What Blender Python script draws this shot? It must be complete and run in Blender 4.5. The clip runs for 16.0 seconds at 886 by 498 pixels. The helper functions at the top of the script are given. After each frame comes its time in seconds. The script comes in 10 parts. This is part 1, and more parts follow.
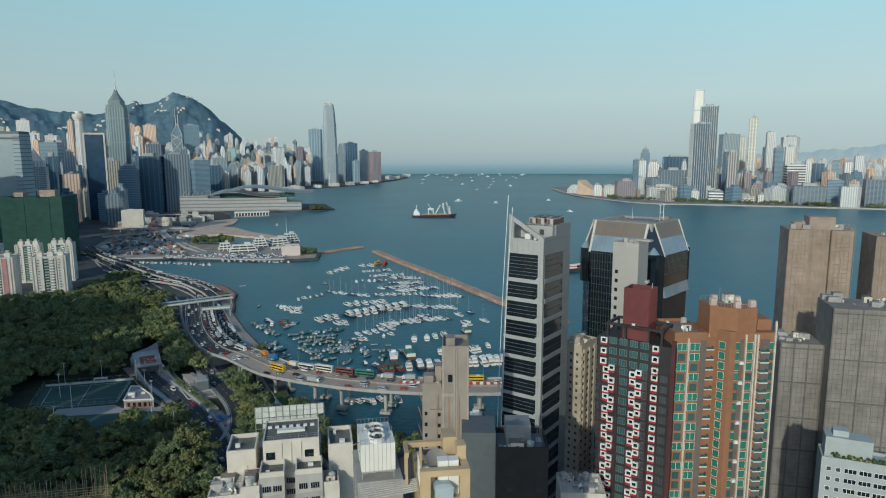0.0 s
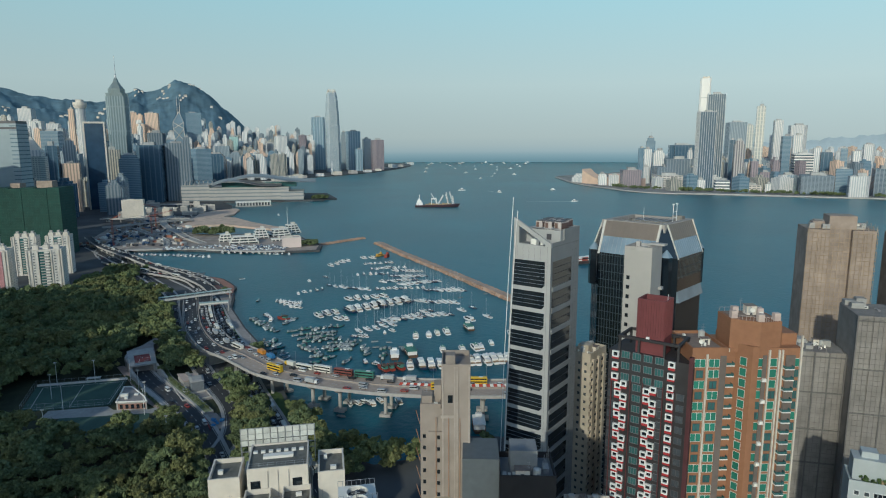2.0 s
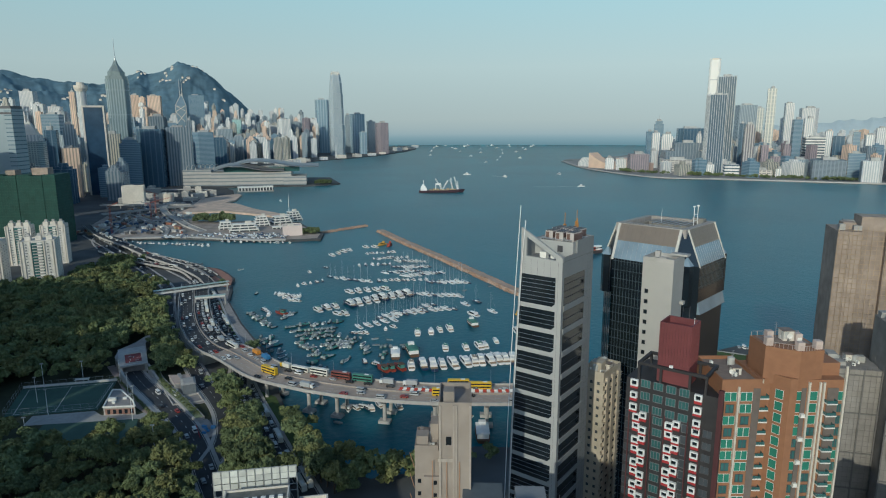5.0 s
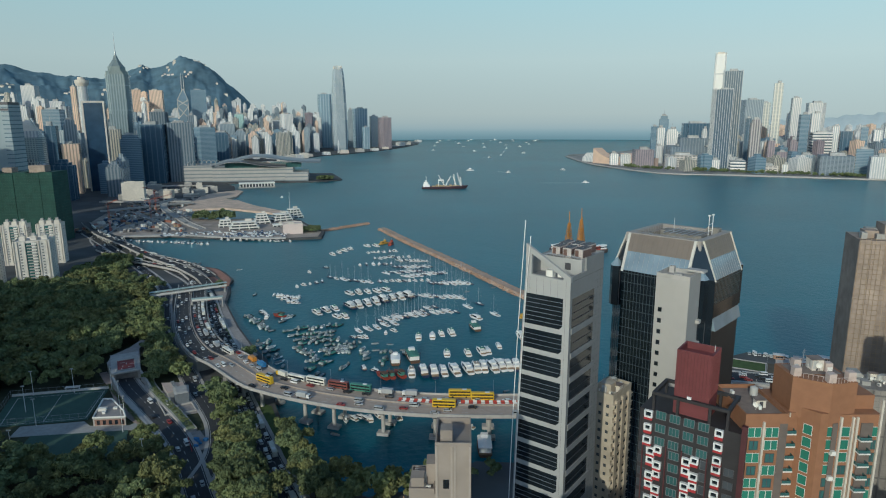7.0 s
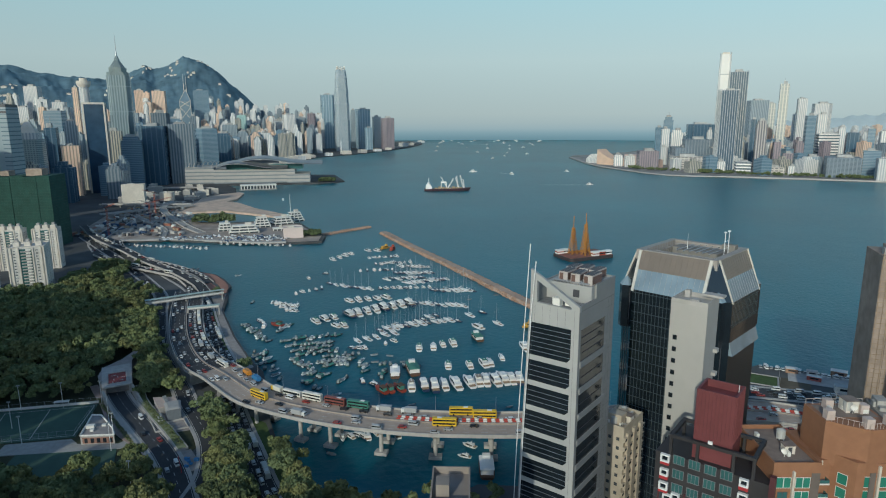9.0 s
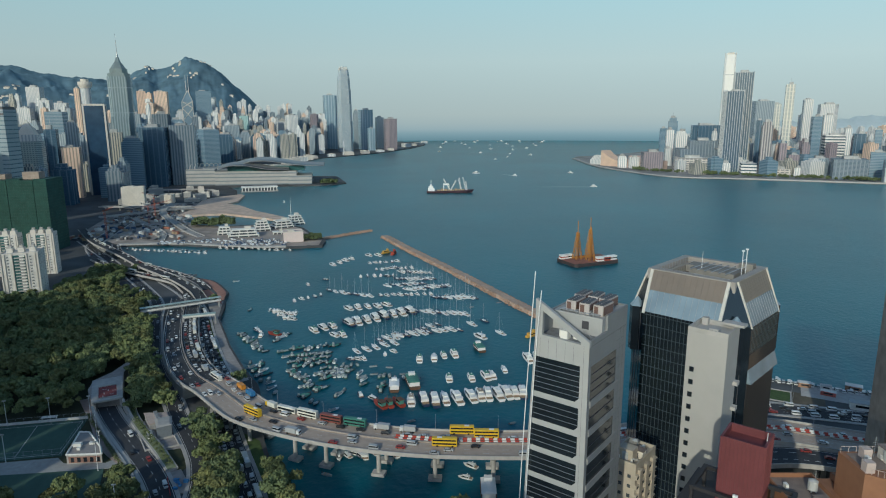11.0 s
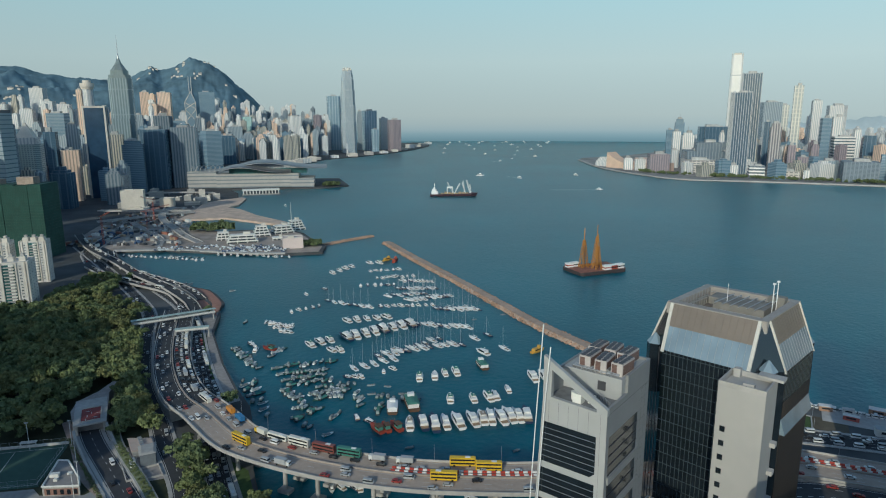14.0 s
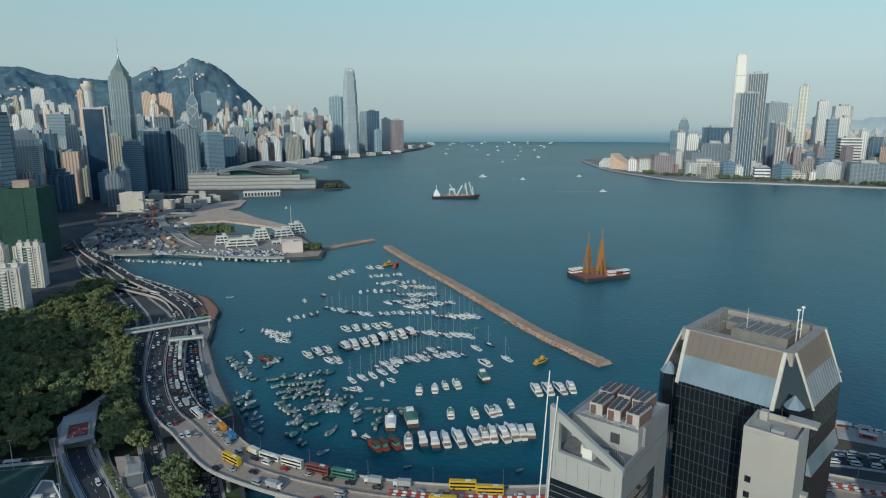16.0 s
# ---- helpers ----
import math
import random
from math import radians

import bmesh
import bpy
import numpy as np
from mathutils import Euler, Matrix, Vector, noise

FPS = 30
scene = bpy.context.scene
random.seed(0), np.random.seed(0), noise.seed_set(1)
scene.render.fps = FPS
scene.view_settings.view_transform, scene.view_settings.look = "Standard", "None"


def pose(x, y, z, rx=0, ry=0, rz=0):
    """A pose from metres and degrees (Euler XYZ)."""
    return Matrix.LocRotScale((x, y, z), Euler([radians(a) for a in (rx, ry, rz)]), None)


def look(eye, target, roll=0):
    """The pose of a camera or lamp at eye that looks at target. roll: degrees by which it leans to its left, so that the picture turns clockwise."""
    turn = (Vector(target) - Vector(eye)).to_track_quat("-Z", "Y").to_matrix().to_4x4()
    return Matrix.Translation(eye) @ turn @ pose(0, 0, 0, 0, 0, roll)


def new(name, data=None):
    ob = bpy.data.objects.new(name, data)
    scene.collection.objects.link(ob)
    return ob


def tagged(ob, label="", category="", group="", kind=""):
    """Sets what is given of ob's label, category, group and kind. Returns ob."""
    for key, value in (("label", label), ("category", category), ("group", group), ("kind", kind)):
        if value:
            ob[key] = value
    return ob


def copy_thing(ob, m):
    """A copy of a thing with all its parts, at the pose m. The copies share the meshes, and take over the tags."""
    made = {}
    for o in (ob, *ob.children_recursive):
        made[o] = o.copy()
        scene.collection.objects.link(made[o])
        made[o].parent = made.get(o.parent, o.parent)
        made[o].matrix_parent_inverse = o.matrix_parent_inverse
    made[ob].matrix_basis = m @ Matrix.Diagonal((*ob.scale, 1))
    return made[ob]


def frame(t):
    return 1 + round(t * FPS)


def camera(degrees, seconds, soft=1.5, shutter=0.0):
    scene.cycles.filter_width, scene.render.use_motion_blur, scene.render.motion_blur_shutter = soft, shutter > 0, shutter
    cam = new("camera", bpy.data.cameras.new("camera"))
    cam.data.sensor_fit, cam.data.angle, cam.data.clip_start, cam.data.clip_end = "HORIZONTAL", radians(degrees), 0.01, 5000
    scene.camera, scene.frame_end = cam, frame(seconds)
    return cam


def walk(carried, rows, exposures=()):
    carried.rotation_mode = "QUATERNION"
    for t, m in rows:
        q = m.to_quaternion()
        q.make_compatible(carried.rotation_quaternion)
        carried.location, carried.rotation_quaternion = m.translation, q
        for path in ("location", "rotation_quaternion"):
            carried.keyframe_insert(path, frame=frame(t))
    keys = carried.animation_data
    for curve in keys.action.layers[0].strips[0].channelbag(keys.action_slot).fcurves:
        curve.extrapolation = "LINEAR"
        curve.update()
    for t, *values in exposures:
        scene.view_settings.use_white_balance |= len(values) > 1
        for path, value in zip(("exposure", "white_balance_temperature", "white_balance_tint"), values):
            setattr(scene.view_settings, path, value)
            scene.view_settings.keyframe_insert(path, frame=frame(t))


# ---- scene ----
# ---- camera ----
cam = camera(69.766, 16.0, 1.1)
ROLL = -0.17


def aim(t, x, y, z, yaw, pitch):
    """A row of the path: yaw to the left of north, pitch above the level."""
    a, b = radians(yaw), radians(pitch)
    ahead = Vector((-math.sin(a) * math.cos(b), math.cos(a) * math.cos(b), math.sin(b)))
    eye = Vector((x, y, z))
    return (t, look(eye, eye + 1000 * ahead, ROLL))


PATH = [
    (0.00, 107.24, 292.98, 149.46, 78.940, -8.491),
    (0.50, 103.83, 293.90, 150.34, 79.024, -8.749),
    (1.00, 100.43, 294.81, 151.22, 79.107, -8.997),
    (1.50, 97.04, 295.73, 152.10, 79.189, -9.275),
    (2.00, 93.66, 296.65, 152.98, 79.270, -9.588),
    (2.50, 90.30, 297.56, 153.86, 79.351, -9.896),
    (3.00, 86.94, 298.48, 154.73, 79.432, -10.177),
    (3.50, 83.58, 299.39, 155.61, 79.511, -10.435),
    (4.00, 80.24, 300.31, 156.48, 79.590, -10.684),
    (4.50, 76.90, 301.22, 157.36, 79.668, -10.930),
    (5.00, 73.56, 302.14, 158.23, 79.746, -11.170),
    (5.50, 70.22, 303.05, 159.09, 79.823, -11.390),
    (6.00, 66.89, 303.97, 159.96, 79.899, -11.570),
    (6.50, 63.56, 304.89, 160.82, 79.975, -11.690),
    (7.00, 60.24, 305.81, 161.67, 80.050, -11.690),
    (7.50, 56.91, 306.73, 162.53, 80.124, -11.690),
    (8.00, 53.58, 307.64, 163.37, 80.198, -11.690),
    (8.50, 50.25, 308.57, 164.22, 80.271, -11.690),
    (9.00, 46.91, 309.49, 165.06, 80.344, -11.690),
    (9.50, 43.57, 310.41, 165.89, 80.416, -11.690),
    (9.97, 40.43, 311.28, 166.67, 80.483, -11.690),
    (10.50, 36.88, 312.26, 167.54, 80.559, -11.690),
    (11.25, 31.84, 313.65, 168.76, 80.664, -11.690),
    (12.00, 26.79, 315.05, 169.97, 80.768, -11.690),
    (12.50, 23.40, 315.98, 170.77, 80.837, -11.690),
    (13.00, 20.01, 316.91, 171.56, 80.906, -11.690),
    (13.50, 16.61, 317.85, 172.34, 80.973, -11.690),
    (14.00, 13.19, 318.78, 173.12, 81.041, -11.690),
    (14.50, 9.76, 319.72, 173.88, 81.107, -11.690),
    (15.00, 6.32, 320.67, 174.64, 81.174, -11.690),
    (15.50, 2.86, 321.61, 175.39, 81.240, -11.690),
    (16.00, -0.62, 322.56, 176.13, 81.305, -11.690),
]
walk(cam, [aim(*row) for row in PATH], [(0.0, -0.18, 5800, -3), (16.0, -0.18, 5800, -3)])


# ---- sky, sun, exposure ----
SUN_AZ, SUN_EL = 122.0, 22.0        # compass bearing and height of the sun, degrees
world = bpy.data.worlds.new("world")
scene.world = world
world.use_nodes = True
wn, wl = world.node_tree.nodes, world.node_tree.links
sky = wn.new("ShaderNodeTexSky")
sky.sky_type = "NISHITA"
sky.sun_disc = False
sky.sun_elevation, sky.sun_rotation = radians(SUN_EL), radians(SUN_AZ)
sky.altitude, sky.air_density, sky.dust_density, sky.ozone_density = 150.0, 1.0, 1.0, 2.2
wl.new(sky.outputs["Color"], wn["Background"].inputs["Color"])
wn["Background"].inputs["Strength"].default_value = 0.126
sun_data = bpy.data.lights.new("sun", "SUN")
sun_data.energy, sun_data.angle, sun_data.color = 2.5, radians(0.6), (1.0, 0.87, 0.71)
sun = new("sun", sun_data)
sun_way = Vector((math.sin(radians(SUN_AZ)) * math.cos(radians(SUN_EL)), math.cos(radians(SUN_AZ)) * math.cos(radians(SUN_EL)), math.sin(radians(SUN_EL))))
sun.matrix_world = look(sun_way * 900, (0, 0, 0))


# ---- building blocks ----
def link_mesh(name, bm, material, smooth=False):
    me = bpy.data.meshes.new(name)
    bm.normal_update()
    bm.to_mesh(me)
    bm.free()
    for m in material if isinstance(material, (list, tuple)) else (material,):
        me.materials.append(m)
    if smooth:
        for p in me.polygons:
            p.use_smooth = True
    return me


def part(name, bm, material, parent, label="", smooth=False):
    """One mesh object under a thing or under a part."""
    ob = new(name, link_mesh(name, bm, material, smooth))
    ob.parent = parent
    return tagged(ob, label)


def piece(name, mesh, parent, m):
    """One more object on a shared mesh, under a thing or a part."""
    ob = new(name, mesh)
    ob.parent = parent
    ob.matrix_basis = m
    return ob


def thing(name, x, y, z, rz, label, category, group=""):
    ob = new(name)
    ob.matrix_basis = pose(x, y, z, 0, 0, rz)
    ob.empty_display_size = 2
    return tagged(ob, label, category, group)


def solid(name, bm, material, label, category, kind="", group="", smooth=False):
    return tagged(new(name, link_mesh(name, bm, material, smooth)), label, category, group, kind)


def box(bm, x0, y0, z0, x1, y1, z1, mi=0):
    v = [bm.verts.new(p) for p in ((x0, y0, z0), (x1, y0, z0), (x1, y1, z0), (x0, y1, z0), (x0, y0, z1), (x1, y0, z1), (x1, y1, z1), (x0, y1, z1))]
    for q in ((3, 2, 1, 0), (4, 5, 6, 7), (0, 1, 5, 4), (1, 2, 6, 5), (2, 3, 7, 6), (3, 0, 4, 7)):
        bm.faces.new([v[i] for i in q]).material_index = mi
    return v


def cbox(bm, cx, cy, z0, sx, sy, sz, mi=0):
    return box(bm, cx - sx / 2, cy - sy / 2, z0, cx + sx / 2, cy + sy / 2, z0 + sz, mi)


def tbox(bm, m, sx, sy, sz, mi=0):
    """A box standing on the origin of the pose m."""
    v = cbox(bm, 0, 0, 0, sx, sy, sz, mi)
    for w in v:
        w.co = m @ w.co
    return v


def prism(bm, pts, z0, z1, top=None, mi=0, cap=True):
    """An upright prism over a plan outline (counterclockwise), or a frustum to a second outline."""
    a = [bm.verts.new((x, y, z0)) for x, y in pts]
    b = [bm.verts.new((x, y, z1)) for x, y in (top or pts)]
    n = len(pts)
    for i in range(n):
        bm.faces.new((a[i], a[(i + 1) % n], b[(i + 1) % n], b[i])).material_index = mi
    if cap:
        bm.faces.new(b).material_index = mi
        bm.faces.new(a[::-1]).material_index = mi
    return a, b


def ring(r, n, cx=0.0, cy=0.0, ph=0.0, ry=None):
    ry = r if ry is None else ry
    return [(cx + r * math.cos(ph + 2 * math.pi * i / n), cy + ry * math.sin(ph + 2 * math.pi * i / n)) for i in range(n)]


def rod(bm, a, b, r, n=6, r2=None):
    """A round bar from a to b."""
    a, b = Vector(a), Vector(b)
    q = (b - a).to_track_quat("Z", "Y").to_matrix()
    r2 = r if r2 is None else r2
    va = [bm.verts.new(a + q @ Vector((r * math.cos(2 * math.pi * i / n), r * math.sin(2 * math.pi * i / n), 0))) for i in range(n)]
    vb = [bm.verts.new(b + q @ Vector((r2 * math.cos(2 * math.pi * i / n), r2 * math.sin(2 * math.pi * i / n), 0))) for i in range(n)]
    for i in range(n):
        bm.faces.new((va[i], va[(i + 1) % n], vb[(i + 1) % n], vb[i]))
    bm.faces.new(vb)
    bm.faces.new(va[::-1])


def rim(bm, x0, y0, x1, y1, z, h=1.0, w=0.3):
    for a in ((x0, y0, x1, y0 + w), (x0, y1 - w, x1, y1), (x0, y0 + w, x0 + w, y1 - w), (x1 - w, y0 + w, x1, y1 - w)):
        box(bm, a[0], a[1], z, a[2], a[3], z + h)


def smooth_line(pts, step=6.0):
    """A rounded line through plan points (Catmull-Rom), as (x, y, ...) rows with even steps."""
    pts = [Vector(p) for p in pts]
    pts = [2 * pts[0] - pts[1]] + pts + [2 * pts[-1] - pts[-2]]
    out = []
    for i in range(1, len(pts) - 2):
        p0, p1, p2, p3 = pts[i - 1 : i + 3]
        n = max(1, int((p2 - p1).length / step))
        for k in range(n):
            t = k / n
            out.append(0.5 * (2 * p1 + (p2 - p0) * t + (2 * p0 - 5 * p1 + 4 * p2 - p3) * t * t + (3 * p1 - p0 - 3 * p2 + p3) * t ** 3))
    return out + [pts[-2]]


def across(line):
    """Unit normals to the left along a plan line."""
    out = []
    for i, p in enumerate(line):
        d = line[min(i + 1, len(line) - 1)] - line[max(i - 1, 0)]
        d = Vector((d.x, d.y, 0)).normalized()
        out.append(Vector((-d.y, d.x, 0)))
    return out


def ribbon(bm, line, profile, mi=0, closed=True):
    """Sweeps a cross-section of (offset to the left, height) along a line of (x, y, z)."""
    rows = []
    for p, n in zip(line, across(line)):
        rows.append([bm.verts.new((p.x + n.x * o, p.y + n.y * o, p.z + h)) for o, h in profile])
    k = len(profile)
    for a, b in zip(rows, rows[1:]):
        for i in range(k if closed else k - 1):
            bm.faces.new((a[i], b[i], b[(i + 1) % k], a[(i + 1) % k])).material_index = mi
    if closed:
        bm.faces.new(rows[0])
        bm.faces.new(rows[-1][::-1])


def along(line, s):
    """The place and heading (degrees) at s metres along a line."""
    for a, b in zip(line, line[1:]):
        d = (b - a).length
        if s <= d:
            p = a.lerp(b, s / d)
            return p, math.degrees(math.atan2(b.y - a.y, b.x - a.x))
        s -= d
    return line[-1], math.degrees(math.atan2(line[-1].y - line[-2].y, line[-1].x - line[-2].x))


def length(line):
    return sum((b - a).length for a, b in zip(line, line[1:]))


# ---- materials ----
def shade(name, col, rough=0.7, metal=0.0, var=0.18, fine=0.6, coarse=0.05, bump=0.0, rnd=0.0, dirt=0.0, spec=0.4, space="world"):
    """Paint, stone, metal and the like: the base colour varied at two sizes, with fine relief."""
    m = bpy.data.materials.new(name)
    m.use_nodes = True
    nt = m.node_tree
    N, Lk = nt.nodes, nt.links
    b = N["Principled BSDF"]
    b.inputs["Roughness"].default_value, b.inputs["Metallic"].default_value = rough, metal
    b.inputs["Specular IOR Level"].default_value = spec
    where = N.new("ShaderNodeNewGeometry").outputs["Position"] if space == "world" else N.new("ShaderNodeTexCoord").outputs["Object"]
    t1, t2 = N.new("ShaderNodeTexNoise"), N.new("ShaderNodeTexNoise")
    t1.inputs["Scale"].default_value, t2.inputs["Scale"].default_value = fine, coarse
    t1.inputs["Detail"].default_value, t2.inputs["Detail"].default_value = 5.0, 3.0
    for t in (t1, t2):
        Lk.new(where, t.inputs["Vector"])
    add = N.new("ShaderNodeMath")
    add.operation = "ADD"
    Lk.new(t1.outputs["Fac"], add.inputs[0])
    Lk.new(t2.outputs["Fac"], add.inputs[1])
    last = add.outputs[0]
    if rnd:
        info = N.new("ShaderNodeObjectInfo")
        mul = N.new("ShaderNodeMath")
        mul.operation = "MULTIPLY_ADD"
        mul.inputs[1].default_value, mul.inputs[2].default_value = rnd, -rnd / 2
        Lk.new(info.outputs["Random"], mul.inputs[0])
        add2 = N.new("ShaderNodeMath")
        add2.operation = "ADD"
        Lk.new(last, add2.inputs[0])
        Lk.new(mul.outputs[0], add2.inputs[1])
        last = add2.outputs[0]
    rng = N.new("ShaderNodeMapRange")
    rng.inputs["From Min"].default_value, rng.inputs["From Max"].default_value = 0.6, 1.4
    rng.inputs["To Min"].default_value, rng.inputs["To Max"].default_value = 1 - var, 1 + var
    rng.clamp = False
    Lk.new(last, rng.inputs["Value"])
    mix = N.new("ShaderNodeVectorMath")
    mix.operation = "SCALE"
    mix.inputs[0].default_value = col[:3]
    Lk.new(rng.outputs[0], mix.inputs["Scale"])
    Lk.new(mix.outputs[0], b.inputs["Base Color"])
    if bump:
        bp = N.new("ShaderNodeBump")
        bp.inputs["Strength"].default_value, bp.inputs["Distance"].default_value = bump, 0.15
        Lk.new(t1.outputs["Fac"], bp.inputs["Height"])
        Lk.new(bp.outputs[0], b.inputs["Normal"])
    return m


def facade(name, wall, glass, floor=3.3, bay=3.6, part_h=0.5, part_w=0.62, rnd=0.3, rough=0.6):
    """A far building's front: rows of windows between floors and bays, varied from house to house."""
    m = shade(name, wall, rough, rnd=rnd, var=0.14, fine=0.08, coarse=0.012)
    nt = m.node_tree
    N, Lk = nt.nodes, nt.links
    b = N["Principled BSDF"]
    base = b.inputs["Base Color"].links[0].from_socket
    tc = N.new("ShaderNodeTexCoord")
    pos, nor = N.new("ShaderNodeSeparateXYZ"), N.new("ShaderNodeSeparateXYZ")
    Lk.new(tc.outputs["Object"], pos.inputs[0])
    Lk.new(tc.outputs["Normal"], nor.inputs[0])

    def op(kind, a, c, d=None):
        n = N.new("ShaderNodeMath")
        n.operation = kind
        for i, s in enumerate((a, c, d)):
            if s is None:
                continue
            if isinstance(s, (int, float)):
                n.inputs[i].default_value = s
            else:
                Lk.new(s, n.inputs[i])
        return n.outputs[0]

    ax, ay = op("ABSOLUTE", nor.outputs[0], 0), op("ABSOLUTE", nor.outputs[1], 0)
    u = op("ADD", op("MULTIPLY", pos.outputs[0], ay), op("MULTIPLY", pos.outputs[1], ax))
    fu = op("FRACT", op("DIVIDE", op("ADD", u, 500.0), bay), 0)
    fz = op("FRACT", op("DIVIDE", pos.outputs[2], floor), 0)
    win = op("MULTIPLY", op("LESS_THAN", fu, part_w), op("LESS_THAN", fz, part_h))
    flat = op("LESS_THAN", op("ABSOLUTE", nor.outputs[2], 0), 0.5)
    win = op("MULTIPLY", win, flat)
    mix = N.new("ShaderNodeMix")
    mix.data_type = "RGBA"
    Lk.new(win, mix.inputs["Factor"])
    Lk.new(base, mix.inputs[6])
    mix.inputs[7].default_value = (*glass, 1)
    Lk.new(mix.outputs[2], b.inputs["Base Color"])
    r = op("MULTIPLY_ADD", win, 0.14 - rough, rough)
    Lk.new(r, b.inputs["Roughness"])
    return m


def glass_pane(name, col, rough=0.08, spec=0.9):
    """Dark window glass seen from outside: it mirrors the sky."""
    return shade(name, col, rough, var=0.25, fine=0.12, coarse=0.03, spec=spec)


CONCRETE = shade("concrete", (0.36, 0.35, 0.33), 0.85, var=0.22, fine=0.5, bump=0.2)
CONCRETE_PALE = shade("pale_concrete", (0.43, 0.41, 0.385), 0.8, var=0.2, fine=0.4, bump=0.15)
WHITE_WALL = shade("white_wall", (0.64, 0.59, 0.515), 0.7, var=0.14, fine=0.35, bump=0.1)
ROOF_GREY = shade("grey_roof", (0.22, 0.22, 0.22), 0.9, var=0.35, fine=0.7, bump=0.2)
ASPHALT = shade("asphalt", (0.055, 0.057, 0.062), 0.9, var=0.25, fine=0.5, coarse=0.03)
DECK_ROAD = shade("concrete_road", (0.43, 0.345, 0.28), 0.88, var=0.16, fine=0.4, coarse=0.03)
PAVING = shade("paving", (0.32, 0.29, 0.27), 0.85, var=0.25, fine=0.4)
WHITE_PAINT = shade("white_paint", (0.8, 0.8, 0.78), 0.5, var=0.06)
EARTH = shade("earth", (0.12, 0.10, 0.07), 0.95, var=0.4, fine=0.15, coarse=0.02)
CITY_GROUND = shade("city_ground", (0.085, 0.088, 0.09), 0.9, var=0.5, fine=0.03, coarse=0.008)
ROCK = shade("rubble_rock", (0.50, 0.33, 0.23), 0.9, var=0.35, fine=0.5, bump=0.4, rnd=0.5)
GRASS = shade("grass", (0.07, 0.11, 0.035), 0.95, var=0.35, fine=0.4)
STEEL = shade("grey_steel", (0.42, 0.43, 0.44), 0.45, metal=0.6, var=0.15)
DARK_STEEL = shade("dark_steel", (0.10, 0.10, 0.11), 0.5, metal=0.4, var=0.2)


def sea_material():
    m = bpy.data.materials.new("sea_water")
    m.use_nodes = True
    N, Lk = m.node_tree.nodes, m.node_tree.links
    b = N["Principled BSDF"]
    b.inputs["IOR"].default_value, b.inputs["Roughness"].default_value = 1.33, 0.34
    b.inputs["Specular IOR Level"].default_value = 0.64
    b.inputs["Specular Tint"].default_value = (0.28, 0.85, 1.0, 1)
    b.subsurface_method = "BURLEY"
    b.inputs["Subsurface Weight"].default_value, b.inputs["Subsurface Scale"].default_value = 1.0, 22.0
    b.inputs["Subsurface Radius"].default_value = (0.7, 1.0, 1.0)
    geo = N.new("ShaderNodeNewGeometry")
    big = N.new("ShaderNodeTexNoise")
    big.inputs["Scale"].default_value, big.inputs["Detail"].default_value = 0.004, 4
    Lk.new(geo.outputs["Position"], big.inputs["Vector"])
    ramp = N.new("ShaderNodeValToRGB")
    ramp.color_ramp.elements[0].position, ramp.color_ramp.elements[1].position = 0.35, 0.68
    ramp.color_ramp.elements[0].color, ramp.color_ramp.elements[1].color = (0.004, 0.094, 0.132, 1), (0.007, 0.128, 0.178, 1)
    Lk.new(big.outputs["Fac"], ramp.inputs["Fac"])
    Lk.new(ramp.outputs["Color"], b.inputs["Base Color"])
    small = N.new("ShaderNodeTexNoise")
    small.inputs["Scale"].default_value, small.inputs["Detail"].default_value = 0.22, 6
    mid = N.new("ShaderNodeTexNoise")
    mid.inputs["Scale"].default_value, mid.inputs["Detail"].default_value = 0.03, 4
    add = N.new("ShaderNodeMath")
    add.operation = "ADD"
    for t in (small, mid):
        Lk.new(geo.outputs["Position"], t.inputs["Vector"])
    Lk.new(small.outputs["Fac"], add.inputs[0])
    Lk.new(mid.outputs["Fac"], add.inputs[1])
    bp = N.new("ShaderNodeBump")
    bp.inputs["Strength"].default_value, bp.inputs["Distance"].default_value = 0.5, 0.8
    Lk.new(add.outputs[0], bp.inputs["Height"])
    Lk.new(bp.outputs[0], b.inputs["Normal"])
    return m


SEA = sea_material()


# ---- water, land, far hills ----
from mathutils import geometry

HOME = Vector((50.0, 305.0, 0.0))
bm = bmesh.new()
rings = [0, 300, 700, 1400, 2500, 3700, 4820]
last = None
for r in rings:
    now = [bm.verts.new((HOME.x, HOME.y, 0))] if r == 0 else [bm.verts.new((x, y, 0)) for x, y in ring(r, 72, HOME.x, HOME.y)]
    if last and len(last) == 1:
        for i in range(72):
            bm.faces.new((last[0], now[i], now[(i + 1) % 72]))
    elif last:
        for i in range(72):
            bm.faces.new((last[i], now[i], now[(i + 1) % 72], last[(i + 1) % 72]))
    last = now
solid("water", bm, SEA, "teal blue harbour water with small ripples", "water", "structure")


def land(name, pts, z, material, label, base=-3.0, kind="structure"):
    bm = bmesh.new()
    area = sum(a[0] * b[1] - b[0] * a[1] for a, b in zip(pts, pts[1:] + pts[:1]))
    pts = pts if area > 0 else pts[::-1]
    a, b = prism(bm, pts, base, z, cap=False)
    for tri in geometry.tessellate_polygon([[Vector((x, y, 0)) for x, y in pts]]):
        f = bm.faces.new([b[i] for i in tri])
        f.normal_update()
        if f.normal.z < 0:
            f.normal_flip()
    return solid(name, bm, material, label, "ground", kind)


